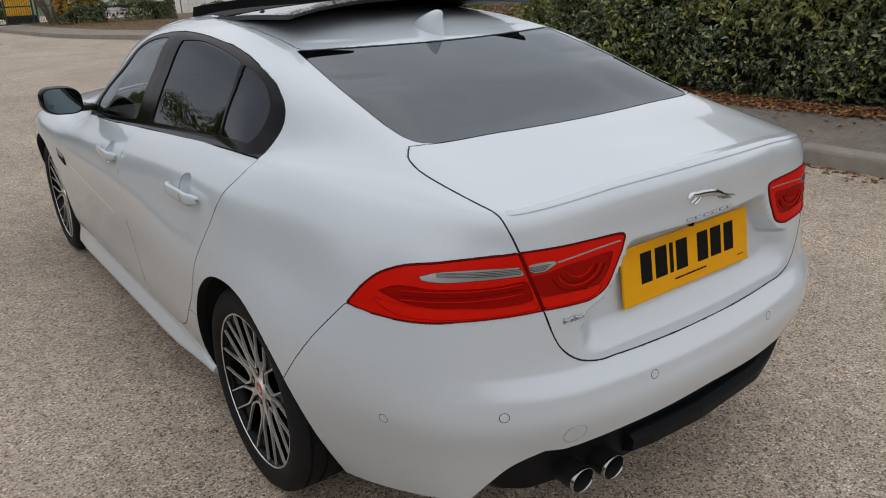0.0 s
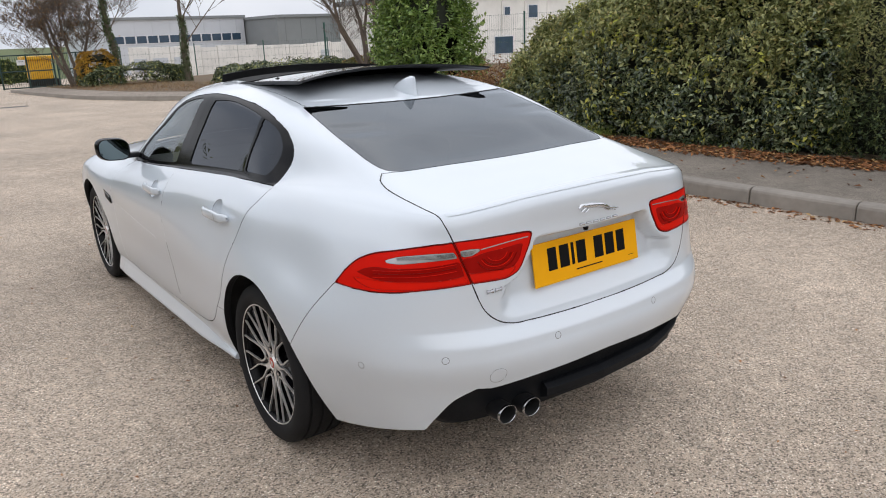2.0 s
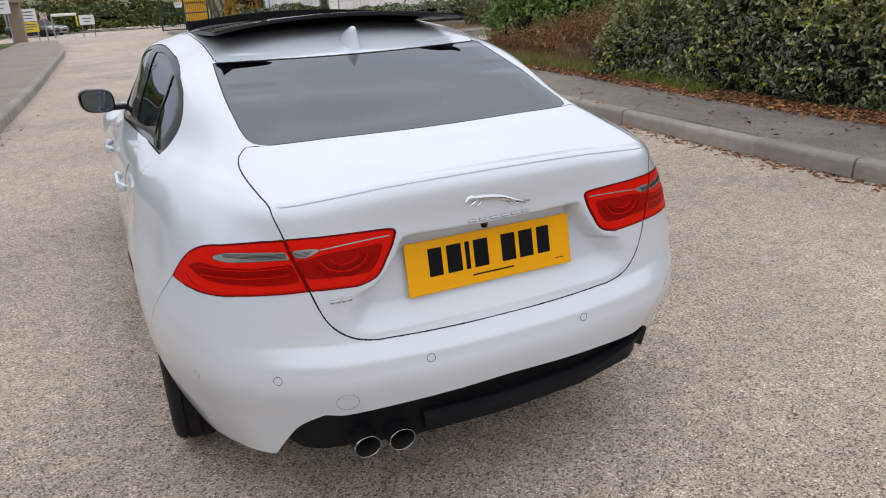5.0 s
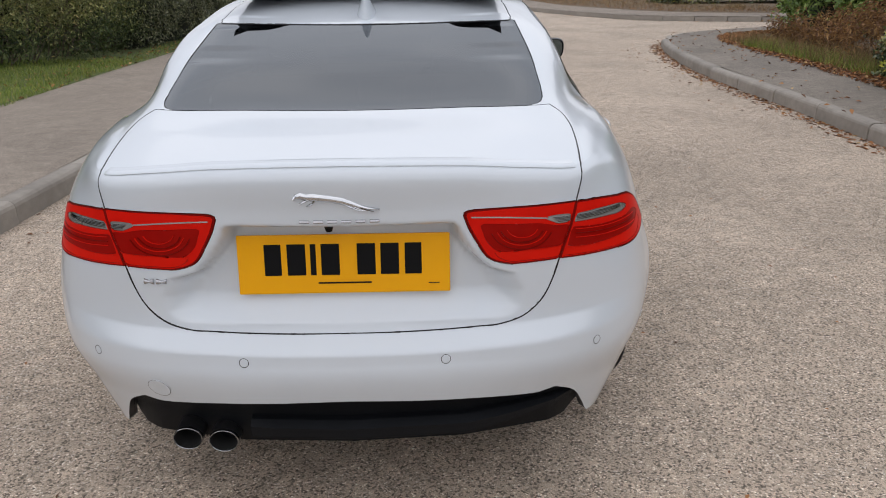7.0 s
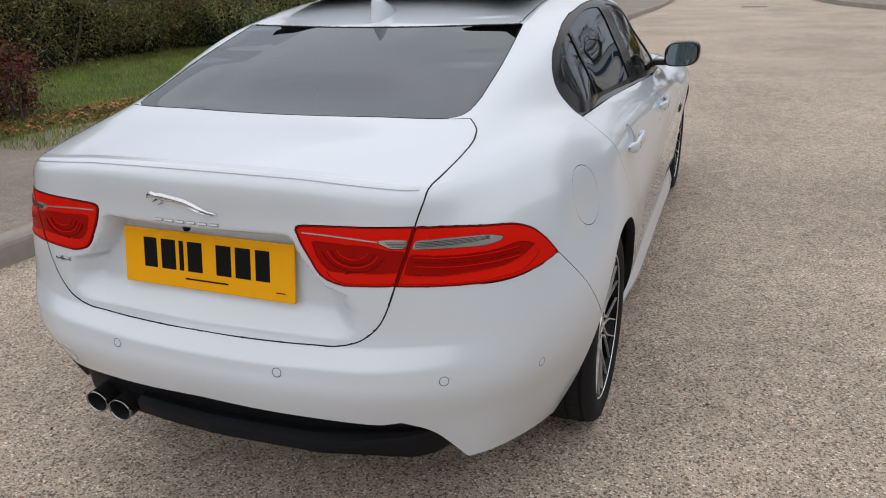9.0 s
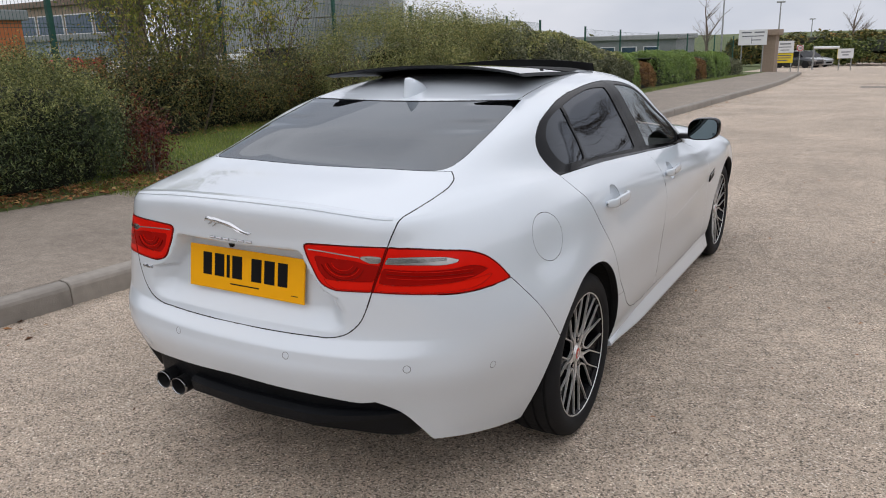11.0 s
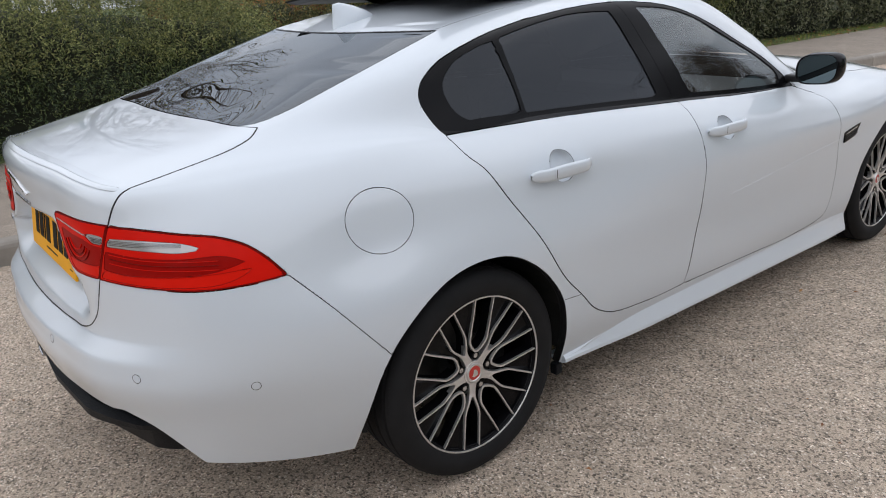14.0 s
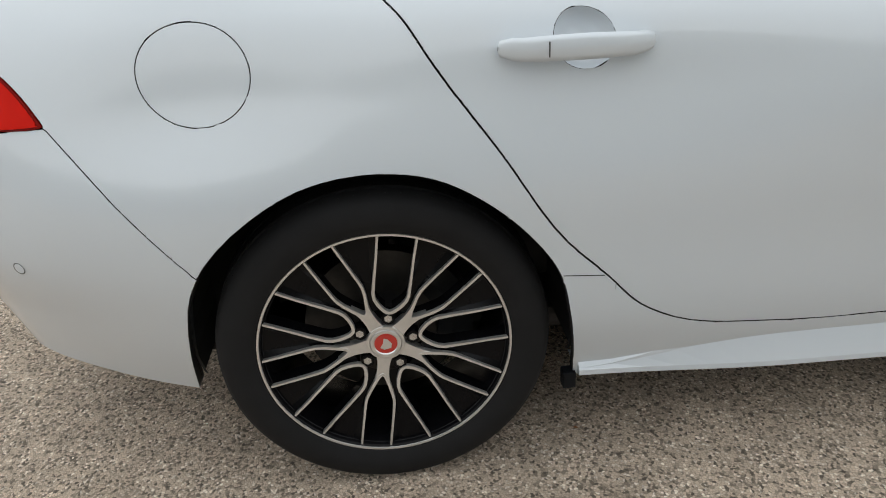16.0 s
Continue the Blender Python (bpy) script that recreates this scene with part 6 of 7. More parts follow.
def tree(name, label, x, y, height, trunk, seed, stems=1, lean=.15, depth=4, leaves=0, leaf=None, leaf_size=.08, fork=.35, ivy=0.0, spread=.6, thin=1.0, ivy_to=.62, least=.0045, bushy=0):
    """A tree: tapered trunk and limbs that fork to twigs, with a thin crown of leaves if any, and ivy up the trunk."""
    rnd = random.Random(seed)
    root = thing(name, label, "tree")
    limbs_v, limbs_f, trunk_v, trunk_f, tips, ivy_p, ivy_n = [], [], [], [], [], [], []
    z0 = lie(x, y) + UP

    def grow(p, d, length, r, level):
        pts, radii = [p], [r]
        n = 5 if level < 2 else 3
        for i in range(n):
            d = (d + Vector((rnd.gauss(0, .10), rnd.gauss(0, .10), rnd.gauss(.03, .06)))).normalized()
            pts.append(pts[-1] + d * length / n)
            radii.append(r * (1 - .45 * (i + 1) / n))
        big = level == 0
        tube(trunk_v if big else limbs_v, trunk_f if big else limbs_f, pts, radii, 8 if big else (5 if level < 3 else 3))
        if level == 0 and ivy:
            for q0, q1, rr in zip(pts, pts[1:], radii):
                for _ in range(int(260 * ivy)):
                    a = rnd.uniform(0, 2 * math.pi)
                    o = Vector((math.cos(a), math.sin(a), 0))
                    if (q0.z - z0) < height * ivy_to:
                        ivy_p.append(q0.lerp(q1, rnd.random()) + o * (rr + rnd.uniform(.0, .10)))
                        ivy_n.append(o)
        if level >= depth:
            tips.extend(pts[1:])
            return
        for i in range(rnd.randint(3, 4) if level < 2 else rnd.randint(2 + bushy, 4 + bushy)):
            s = rnd.uniform(fork if level == 0 else .3, 1)
            q = pts[min(int(s * n), n - 1)].lerp(pts[min(int(s * n) + 1, n)], s * n % 1)
            a = rnd.uniform(0, 2 * math.pi)
            side = Vector((math.cos(a), math.sin(a), rnd.uniform(.1, .7)))
            nd = (d * (1 - spread) + side * spread).normalized()
            grow(q, nd, length * rnd.uniform(.5, .72), max(radii[-1] * rnd.uniform(.45, .75) * (thin if level == 0 else 1), least), level + 1)
        grow(pts[-1], d, length * .62, radii[-1], level + 1)

    for s in range(stems):
        a = 2 * math.pi * s / stems + .4
        d = Vector((math.cos(a) * lean, math.sin(a) * lean, 1)).normalized()
        grow(Vector((x + math.cos(a) * .12 * (stems > 1), y + math.sin(a) * .12 * (stems > 1), z0 - .1)), d, height * .42, trunk, 0)
    raw_part("trunk", trunk_v, trunk_f, BARK, root, smooth=True)
    raw_part("branchwork", limbs_v, limbs_f, BARK, root, smooth=True)
    if leaves:
        rng = np.random.default_rng(seed)
        t = np.array([tuple(q) for q in tips])
        t = t[rng.integers(0, len(t), leaves)] + rng.normal(0, .10, (leaves, 3))
        leaf_cloud("crown", t, rng.normal(0, 1, (leaves, 3)), leaf_size, leaf, root, seed=seed)
    if ivy_p:
        leaf_cloud("ivy", np.array([tuple(q) for q in ivy_p]), np.array([tuple(q) for q in ivy_n]), .09, IVY, root, seed=seed, slim=.8)
    return root


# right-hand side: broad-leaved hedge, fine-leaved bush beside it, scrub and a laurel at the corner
hedge("hedge", "tall dense evergreen hedge with dark leaves and yellow tips", "hedge", 5.40, 8.6, 1.15, 6.5, 2.6, 92000, LAUREL, .068, 11, under=.28, lift=.4, crown=(.38, LIT_SHOOTS), lump=.27, sprigs=1, twig=.13, deep=.14, flat=.95, profile=[(1.1, 2.5), (3, 2.65), (4.4, 2.35), (5.3, 1.85), (6.0, 1.35), (6.5, 1.0)], extra=(.06, LEMON, .075), slim=.46, side=-1)
hedge("bush", "fine-leaved arching green bush beside the footway", "bush", 5.7, 9.4, -4.0, 1.7, 2.7, 90000, SHADED_DEEP, .046, 12, under=.32, lift=.4, crown=(.30, LIT_SHOOTS), flat=.9, lump=.26, sprigs=1, profile=[(-9, 2.4), (-.5, 2.5), (.8, 2.6), (1.8, 2.2)], slim=.30, twig=.22, side=-1)
# out of view: bush carried on behind the camera for the car's reflections
hedge("bush", "green bush beside the footway further along", "bush", 5.8, 9.0, -16.0, -3.8, 2.6, 22000, OLIVE, .09, 15, flat=.9, lump=.26, sprigs=1, slim=.30, twig=.22, side=-1)
hedge("scrub", "tangle of brown bracken and dry stems", "scrub", 6.0, 8.4, 5.7, 10.6, .8, 16000, RUST, .075, 13, lump=.2, core=False, deep=.18, profile=[(6.3, 1.0), (7.5, .7), (9, .45), (10.6, .4)], slim=.25, sprigs=1, twig=.25)
hedge("laurel_bush", "glossy green laurel bush at the street corner", "bush", 7.4, 9.4, 11.0, 13.3, 2.8, 15000, BOXLEAF, .12, 14, lump=.34, profile=[(10.9, 1.9), (12, 2.85), (13.2, 2.0)], slim=.40, sprigs=1, twig=.34, round_end=.8, deep=.12)
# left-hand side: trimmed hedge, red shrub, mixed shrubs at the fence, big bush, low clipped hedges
hedge("clipped_hedge", "thick fine-leaved green hedge with rounded end", "hedge", -8.6, -5.10, -5.0, 3.0, 1.6, 140000, SHADED_DEEP, .036, 21, under=.30, lift=.45, crown=(.62, OLIVE), lump=.22, sprigs=1, profile=[(-5, 1.75), (-2, 1.75), (.2, 1.55), (1.6, 1.38), (3.0, 1.15)], slim=.30, twig=.24, deep=.10, round_end=.9, side=1)
# hedge added past the view, so reflections don't meet open sky
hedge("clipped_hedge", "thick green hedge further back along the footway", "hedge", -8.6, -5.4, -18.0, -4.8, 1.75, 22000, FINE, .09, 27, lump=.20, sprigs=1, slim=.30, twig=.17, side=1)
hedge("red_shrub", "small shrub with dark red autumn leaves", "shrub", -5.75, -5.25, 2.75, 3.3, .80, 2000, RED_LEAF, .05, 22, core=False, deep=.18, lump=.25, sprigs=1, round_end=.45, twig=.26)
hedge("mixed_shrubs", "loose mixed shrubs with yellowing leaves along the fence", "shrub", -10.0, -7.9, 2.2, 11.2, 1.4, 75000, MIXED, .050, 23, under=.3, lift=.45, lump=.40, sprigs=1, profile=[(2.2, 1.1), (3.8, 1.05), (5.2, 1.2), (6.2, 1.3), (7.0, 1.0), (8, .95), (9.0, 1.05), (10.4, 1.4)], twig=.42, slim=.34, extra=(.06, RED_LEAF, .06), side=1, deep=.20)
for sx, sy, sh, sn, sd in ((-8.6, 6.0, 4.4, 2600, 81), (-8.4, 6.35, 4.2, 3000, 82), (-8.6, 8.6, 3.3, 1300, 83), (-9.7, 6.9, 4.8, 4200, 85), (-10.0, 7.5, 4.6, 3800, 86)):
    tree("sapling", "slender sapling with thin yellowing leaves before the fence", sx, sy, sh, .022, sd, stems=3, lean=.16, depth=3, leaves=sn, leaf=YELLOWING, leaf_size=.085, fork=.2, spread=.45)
hedge("arching_bush", "broad arching bush of fine green foliage", "bush", -8.4, -4.5, 8.0, 12.2, 1.9, 60000, SHADED_DEEP, .055, 25, under=.4, lift=.45, crown=(.36, LIT_SHOOTS), core=False, deep=.26, lump=.32, sprigs=1, round_end=1.0, profile=[(8.0, 1.5), (9.2, 1.9), (10.5, 1.95), (12.2, 1.8)], twig=.35, slim=.28, side=1)
hedge("variegated_bush", "large rounded bush with pale-edged leaves", "bush", -8.4, -4.2, 10.4, 19.3, 2.0, 52000, GREYLEAF, .062, 26, under=.4, lift=.5, crown=(.80, LIT_SHOOTS), lump=.26, profile=[(10.4, 1.85), (13, 1.8), (16, 1.55), (19.3, 1.1)], slim=.45, side=1)
for i, (y0, y1, hh, lf, lb) in enumerate(((19.6, 22.2, 1.2, BOXLEAF, "low clipped bright green hedge beside the footway"), (22.3, 24.2, .95, RUST, "low clipped copper-brown shrub beside the footway"), (24.4, 30.5, 1.25, BOXLEAF, "low clipped bright green hedge beside the footway"), (30.7, 33.0, 1.0, RUST, "low clipped copper-brown shrub beside the footway"), (33.2, 38.5, 1.25, BOXLEAF, "low clipped bright green hedge beside the footway"), (38.8, 42.5, .9, GREYLEAF, "low grey-green shrub beside the footway"))):
    hedge("low_hedge", lb, "hedge", -6.5, -4.95, y0, y1, hh, int(2600 * (y1 - y0)), lf, .075, 30 + i, lump=.12, round_end=.4, group="clipped hedges along the footway")

# verge on the far side of the junction
tree("bare_tree", "bare many-stemmed tree with a few yellow leaves", 13.3, 22.6, 9.5, .085, 5, stems=8, lean=.50, depth=5, leaves=420, leaf=GOLD, leaf_size=.12, fork=.12, thin=.6, least=.007, bushy=1)
tree("ivy_clad_tree", "bare tree with ivy up its trunk", 8.95, 44, 12, .20, 6, depth=5, lean=-.10, fork=.3, ivy=1.6, thin=.45, ivy_to=.9, spread=.5, least=.014)
tree("ivy_clad_tree", "slender bare tree with ivy up its trunk", 12.05, 41.2, 9, .20, 7, stems=1, depth=5, lean=.02, fork=.55, ivy=1.4, thin=.6, ivy_to=.40, spread=.55, least=.011, bushy=1)
tree("autumn_tree", "thin tree with sparse russet leaves", 7.0, 46.5, 9.0, .11, 8, stems=4, lean=.36, depth=5, leaves=5000, leaf=RUST, leaf_size=.12, fork=.2, thin=.7, least=.010, bushy=1)
tree("far_tree", "distant bare tree against the sky", 6, 100, 11, .25, 9, depth=4)
tree("far_tree", "distant bare tree against the sky", -16, 88, 8, .25, 10, depth=4)
tree("far_tree", "distant bare tree against the sky", -2, 96, 7, .25, 16, depth=4)
hedge("golden_shrub", "low shrub with golden autumn leaves", "shrub", 6.8, 8.9, 43.2, 45.2, 2.0, 2600, GOLD, .16, 41, lump=.3, round_end=.7)
hedge("verge_shrubs", "dark evergreen shrubs under the bare trees", "shrub", 6.9, 12.5, 42.2, 45.2, 1.1, 12000, LAUREL, .15, 42, lump=.3)
hedge("verge_shrubs", "low green shrubs at the junction", "shrub", 10.5, 17, 29.5, 33.5, .85, 12000, LAUREL, .14, 43, lump=.35)
hedge("verge_shrubs", "brambles and dead stems below the fence", "shrub", 12.8, 19, 22.3, 25.0, 1.0, 9000, MIXED, .11, 44, lump=.35)
tree("bare_tree", "bare tree rising behind a green hedge", -11.5, -7.5, 9.0, .2, 18, stems=2, depth=5, leaves=1500, leaf=MIXED, leaf_size=.09, fork=.3)
tree("bare_tree", "half-bare tree behind the green hedge", -11.2, 2.0, 7.0, .12, 19, stems=3, lean=.3, depth=5, leaves=3500, leaf=MIXED, leaf_size=.07, fork=.3)
# trees out of view, added to give mirrors and tail something dark to reflect
hedge("end_thicket", "dark trees closing the road behind", "thicket", -14, 16, -36, -31, 5.0, 9000, MIXED, .5, 48, lump=.9, round_end=3)
hedge("far_thicket", "distant dark thicket on a rise", "thicket", -14, 4, 84, 90, 2.9, 16000, MIXED, .5, 45, lump=.9, round_end=3)
hedge("far_thicket", "distant green bank beyond the gate", "thicket", -6, 9, 76, 81, 2.3, 12000, FINE, .45, 46, lump=.6, round_end=3)
hedge("far_thicket", "distant trees beyond the yard", "thicket", -40, -14, 70, 76, 2.6, 14000, MIXED, .5, 47, lump=.9, round_end=3)


# grass, fallen leaves, chippings: stuff
def scatter(name, label, category, pts, size, material, seed, flat=.25, up=.006, slim=.5):
    rng = np.random.default_rng(seed)
    pts = np.asarray(pts)
    z = np.array([lie(x, y) for x, y in pts[:, :2]])
    p = np.stack([pts[:, 0], pts[:, 1], z + pts[:, 2] + up], 1)
    nr = np.tile([0, 0, 1.0], (len(p), 1))
    ob = leaf_cloud(name, p, nr, size, material, None, seed=seed, droop=0, spread=flat, slim=slim)
    return tagged(ob, label, category, kind="stuff")


def band(line, n, lo, hi, seed, y0=-99, y1=99, power=1.0):
    """Random places beside a plan line, from lo to hi metres to the left of its way."""
    rng = np.random.default_rng(seed)
    q, t = along(line, .1)
    keep = (q[:, 1] > y0) & (q[:, 1] < y1)
    q, t = q[keep], t[keep]
    i = rng.integers(0, len(q), n)
    d = lo + (hi - lo) * rng.random(n) ** power
    return q[i] + np.stack([-t[i, 1], t[i, 0]], 1) * d[:, None] + rng.normal(0, .04, (n, 2))


def with_z(p, z):
    return np.concatenate([p, np.full((len(p), 1), z)], 1)


scatter("gutter_leaves", "brown fallen leaves in the gutter", "fallen leaves", np.concatenate([with_z(band(KERB_RIGHT, 2200, .01, .20, 1, -6, 14, 2.0), 0), with_z(band(KERB_RIGHT, 140, .02, .7, 6, 5, 14, 2), 0), with_z(band(KERB_LEFT, 260, -.02, -.35, 2, -6, 45, 2), 0), with_z(band(KERB_FAR, 700, .02, .5, 3, 18, 50, 2), 0)]), .05, FALLEN, 51)
scatter("footway_leaves", "brown fallen leaves along the foot of the hedge", "fallen leaves", np.concatenate([with_z(band(BACK_RIGHT, 10000, -.45, .10, 4, -6, 14), UP + .03), with_z(band(BACK_RIGHT, 240, .1, 1.2, 5, -6, 14), UP + .02), with_z(band(BACK_LEFT, 500, -.05, .9, 7, 2, 16), UP + .03), with_z(band(BACK_FAR, 3000, -4.0, .1, 8, 20, 50), UP + .05), with_z(band(BACK_LEFT, 350, 3.6, 5.0, 9, 3, 9), UP + .05), with_z(band(BACK_LEFT, 1500, -.02, .75, 19, .2, 4.2), UP + .045)]), .065, FALLEN, 52, flat=.5)
rng = np.random.default_rng(77)


def blades(name, label, pts, size, material, seed, lean=.45):
    """Grass as upright blades."""
    r = np.random.default_rng(seed)
    n = len(pts)
    z = np.array([lie(x, y) for x, y in pts]) + UP + .02
    b = np.stack([pts[:, 0], pts[:, 1], z], 1)
    h = size * r.uniform(.5, 1.3, n)
    d = np.stack([r.normal(0, lean, n), r.normal(0, lean, n), np.ones(n)], 1)
    d /= np.linalg.norm(d, axis=1, keepdims=True)
    s = np.stack([r.normal(0, 1, n), r.normal(0, 1, n), np.zeros(n)], 1)
    s /= np.linalg.norm(s, axis=1, keepdims=True)
    w = (.0045 + .02 * size)
    top = b + d * h[:, None]
    v = np.stack([b - s * w / 2, b + s * w / 2, top], 1).reshape(-1, 3)
    ob = fast_mesh(name, v, np.arange(n * 3).reshape(n, 3), material)
    return tagged(ob, label, "grass", kind="stuff")


blades("grass", "short green grass verge", np.concatenate([np.stack([rng.uniform(-8.6, -4.05, 42000), rng.uniform(2.0, 9.0, 42000)], 1), band(BACK_LEFT, 9000, .0, .5, 11, -6, 40)]), .075, BLADE, 61)
blades("dry_grass", "tufts of dry and green grass below the scrub", np.concatenate([np.stack([rng.uniform(5.55, 6.6, 5000), rng.uniform(6.4, 10.8, 5000)], 1), band(BACK_FAR, 9000, -5, -.1, 12, 20, 50)]), .22, DRY, 62)
blades("weeds", "green weeds and grass at the hedge foot", np.concatenate([np.stack([rng.uniform(5.45, 6.1, 3500), rng.uniform(6.2, 10.0, 3500)], 1), band(BACK_RIGHT, 1100, -.5, -.15, 13, 3.9, 5.6)]), .16, BLADE, 63)
scatter("yellow_flowers", "small yellow flowers at the foot of the hedge", "flowers", np.concatenate([np.stack([rng.uniform(5.45, 5.75, 90), rng.uniform(4.0, 5.2, 90), UP + rng.uniform(.08, .22, 90)], 1)]), .03, GOLD, 64, flat=1.0)

# ---- fences, gate, signs, buildings ----
GREEN = mat("green_fence_paint", (.010, .075, .055), .45, vary=.15, vary_scale=9)
DARKGREEN = mat("dark_green_gate_paint", (.008, .035, .030), .5, vary=.15, vary_scale=9)
SHEETING = mat("pale_grey_cladding", (.52, .545, .58), .6, vary=.05, vary_scale=1, stain=.1, stain_scale=.3)
HALLGREY = mat("hall_cladding", (.34, .36, .37), .6, vary=.08, vary_scale=1, stain=.12, stain_scale=.3)
GREYCLAD = mat("grey_cladding", (.20, .215, .22), .6, vary=.05, vary_scale=1, stain=.1, stain_scale=.3)
WHITEWALL = mat("dirty_white_render", (.74, .725, .69), .8, vary=.1, vary_scale=2, stain=.25, stain_scale=.8)
BLUEGLASS = mat("blue_window_glass", (.03, .06, .10), .15, coat=.4, vary=.3, vary_scale=2)
TANBRICK = mat("tan_brick", (.26, .20, .15), .85, vary=.25, vary_scale=14, bump=.006, bump_scale=30, stain=.15)
SIGNWHITE = mat("sign_white", (.70, .71, .72), .5, vary=.04, vary_scale=4)
SIGNYELLOW = mat("sign_yellow", (.72, .55, .02), .5, vary=.04, vary_scale=4)
SIGNRED = mat("sign_red", (.50, .03, .03), .5, vary=.05)
POSTGREY = mat("galvanised_steel", (.33, .34, .34), .45, metal=.7, vary=.12, vary_scale=12)
MACHINE = mat("yellow_machine_paint", (.62, .34, .01), .5, vary=.1, vary_scale=3)
CARDARK = mat("dark_car_paint", (.012, .014, .018), .25, coat=.9, vary=.1)
CARSILVER = mat("silver_car_paint", (.36, .38, .40), .3, metal=.4, coat=.9, vary=.06)
VANWHITE = mat("white_van_paint", (.66, .67, .68), .35, coat=.6, vary=.06)
ORANGE = mat("orange_container", (.42, .12, .03), .6, vary=.12, vary_scale=2, stain=.2)


def fence(name, label, pts, height, wires=True, gap=.055):
    """A welded-mesh fence: posts, and panels of wire between them."""
    root = thing(name, label, "fence")
    for i, (x, y) in enumerate(pts):
        z = lie(x, y) + UP
        bm = bmesh.new()
        box(bm, x - .035, x + .035, y - .035, y + .035, z - .2, z + height + .08, .006)
        box(bm, x - .040, x + .040, y - .040, y + .040, z + height + .08, z + height + .10, .005)
        part("post", bm, GREEN, root)
    for (xa, ya), (xb, yb) in zip(pts, pts[1:]):
        n = int(math.hypot(xb - xa, yb - ya) / gap)
        vs, fs = [], []
        for k in range(1, n):
            s = k / n
            x, y = xa + (xb - xa) * s, ya + (yb - ya) * s
            z = lie(x, y) + UP
            tube(vs, fs, [Vector((x, y, z)), Vector((x, y, z + height))], [.0035, .0035], 3)
        for hz in (.1, .6, .65, 1.2, 1.25, 1.8, 1.85, height - .03):
            tube(vs, fs, [Vector((xa, ya, lie(xa, ya) + UP + hz)), Vector((xb, yb, lie(xb, yb) + UP + hz))], [.004, .004], 3)
        raw_part("wire_panel", vs, fs, GREEN, root, "green welded wire panel")
    return root


mesh_fence = fence("mesh_fence", "green welded-mesh fence with square posts", [(-9.1, -1.7), (-9.1, 1.05), (-9.1, 4.45), (-9.1, 7.87), (-9.1, 11.3), (-9.2, 14.7), (-9.4, 18.1), (-9.6, 21.5), (-9.8, 24.9)], 2.4)
fence("palisade_fence", "green fence round the far yard", [(-9.8, 30), (-9.9, 35.5), (-9.4, 41), (-9.0, 46.5), (-8.4, 52), (-8.0, 57)], 2.3, gap=.16)
fence("mesh_fence", "green mesh fence in front of the white building", [(17.0, 33.5), (19.7, 31.3), (22.4, 29.1), (25.1, 26.9), (27.8, 24.7), (30.5, 22.5)], 2.6, gap=.11)
fence("wall_fence", "thin green fence in front of the white wall", [(13, 60), (18.5, 59), (24, 58), (29.5, 57)], 2.4, gap=.3)


def board(name, label, x0, x1, y, z0, z1, material, posts=(), lines=(), extra=()):
    """A flat sign on posts, with plain bars for its unreadable print."""
    xm = (x0 + x1) / 2
    root = thing(name, label, "sign")
    g = lie(xm, y) + UP
    bm = bmesh.new()
    box(bm, x0, x1, y - .02, y + .02, g + z0, g + z1, .006)
    face = part("panel", bm, material, root)
    for px in posts:
        bm = bmesh.new()
        rod(bm, (px, y + .06, g - .2), (px, y + .06, g + z1 - .05), .035)
        part("post", bm, POSTGREY, root)
    for a, b, c, d, m in lines:
        bm = bmesh.new()
        box(bm, x0 + (x1 - x0) * a, x0 + (x1 - x0) * b, y - .026, y - .019, g + z0 + (z1 - z0) * c, g + z0 + (z1 - z0) * d)
        part("print_bar", bm, m, face)
    return root


PRINT = mat("grey_print", (.12, .13, .15), .6)
board("notice_board", "large white entrance sign on posts, print too far to read", -6.0, -4.4, 46.6, 1.6, 2.5, SIGNWHITE, (-5.8, -4.6), [(.1, .45, .78, .86, PRINT), (.55, .9, .78, .86, PRINT), (.12, .88, .55, .61, PRINT), (.45, .8, .30, .36, PRINT), (.46, .48, .1, .5, PRINT)])
board("notice_board", "white sign over a yellow warning panel", -4.5, -3.45, 52.4, 1.12, 1.88, SIGNWHITE, (-4.4, -3.55), [(.2, .8, .70, .80, PRINT), (.15, .85, .45, .52, PRINT), (.25, .75, .2, .27, PRINT)])
board("warning_board", "yellow warning panel with unreadable print", -4.5, -3.45, 52.38, .47, 1.08, SIGNYELLOW, (-4.4, -3.55), [(.12, .88, .72, .84, PRINT), (.12, .88, .48, .58, PRINT), (.12, .7, .2, .32, PRINT)])
board("notice_board", "small white sign on two posts", -1.07, -.1, 57, .68, 1.33, SIGNWHITE, (-.95, -.2), [(.2, .8, .6, .7, PRINT), (.3, .7, .3, .4, PRINT)])
board("fence_notice", "small white notice fixed to the mesh fence", -.20, .20, 0, .02, .30, SIGNWHITE, (), [(.3, .7, .70, .76, PRINT), (.25, .75, .45, .51, PRINT), (.28, .72, .22, .28, PRINT)]).matrix_basis = pose(-9.03, 7.30, 2.04, 0, 0, 62)
speed = board("speed_sign", "round white speed limit sign with a red ring", -3.27, -2.87, 52.4, 1.2, 1.6, SIGNWHITE, (-3.07,))
g = lie(-3.07, 52.4) + UP
bm = bmesh.new()
for k in range(32):
    a, b = 2 * math.pi * k / 32, 2 * math.pi * (k + 1) / 32
    rod(bm, (-3.07 + .17 * math.cos(a), 52.37, g + 1.4 + .17 * math.sin(a)), (-3.07 + .17 * math.cos(b), 52.37, g + 1.4 + .17 * math.sin(b)), .022, seg=6)
part("ring", bm, SIGNRED, speed)
txt = bpy.data.curves.new("speed_digits", "FONT")
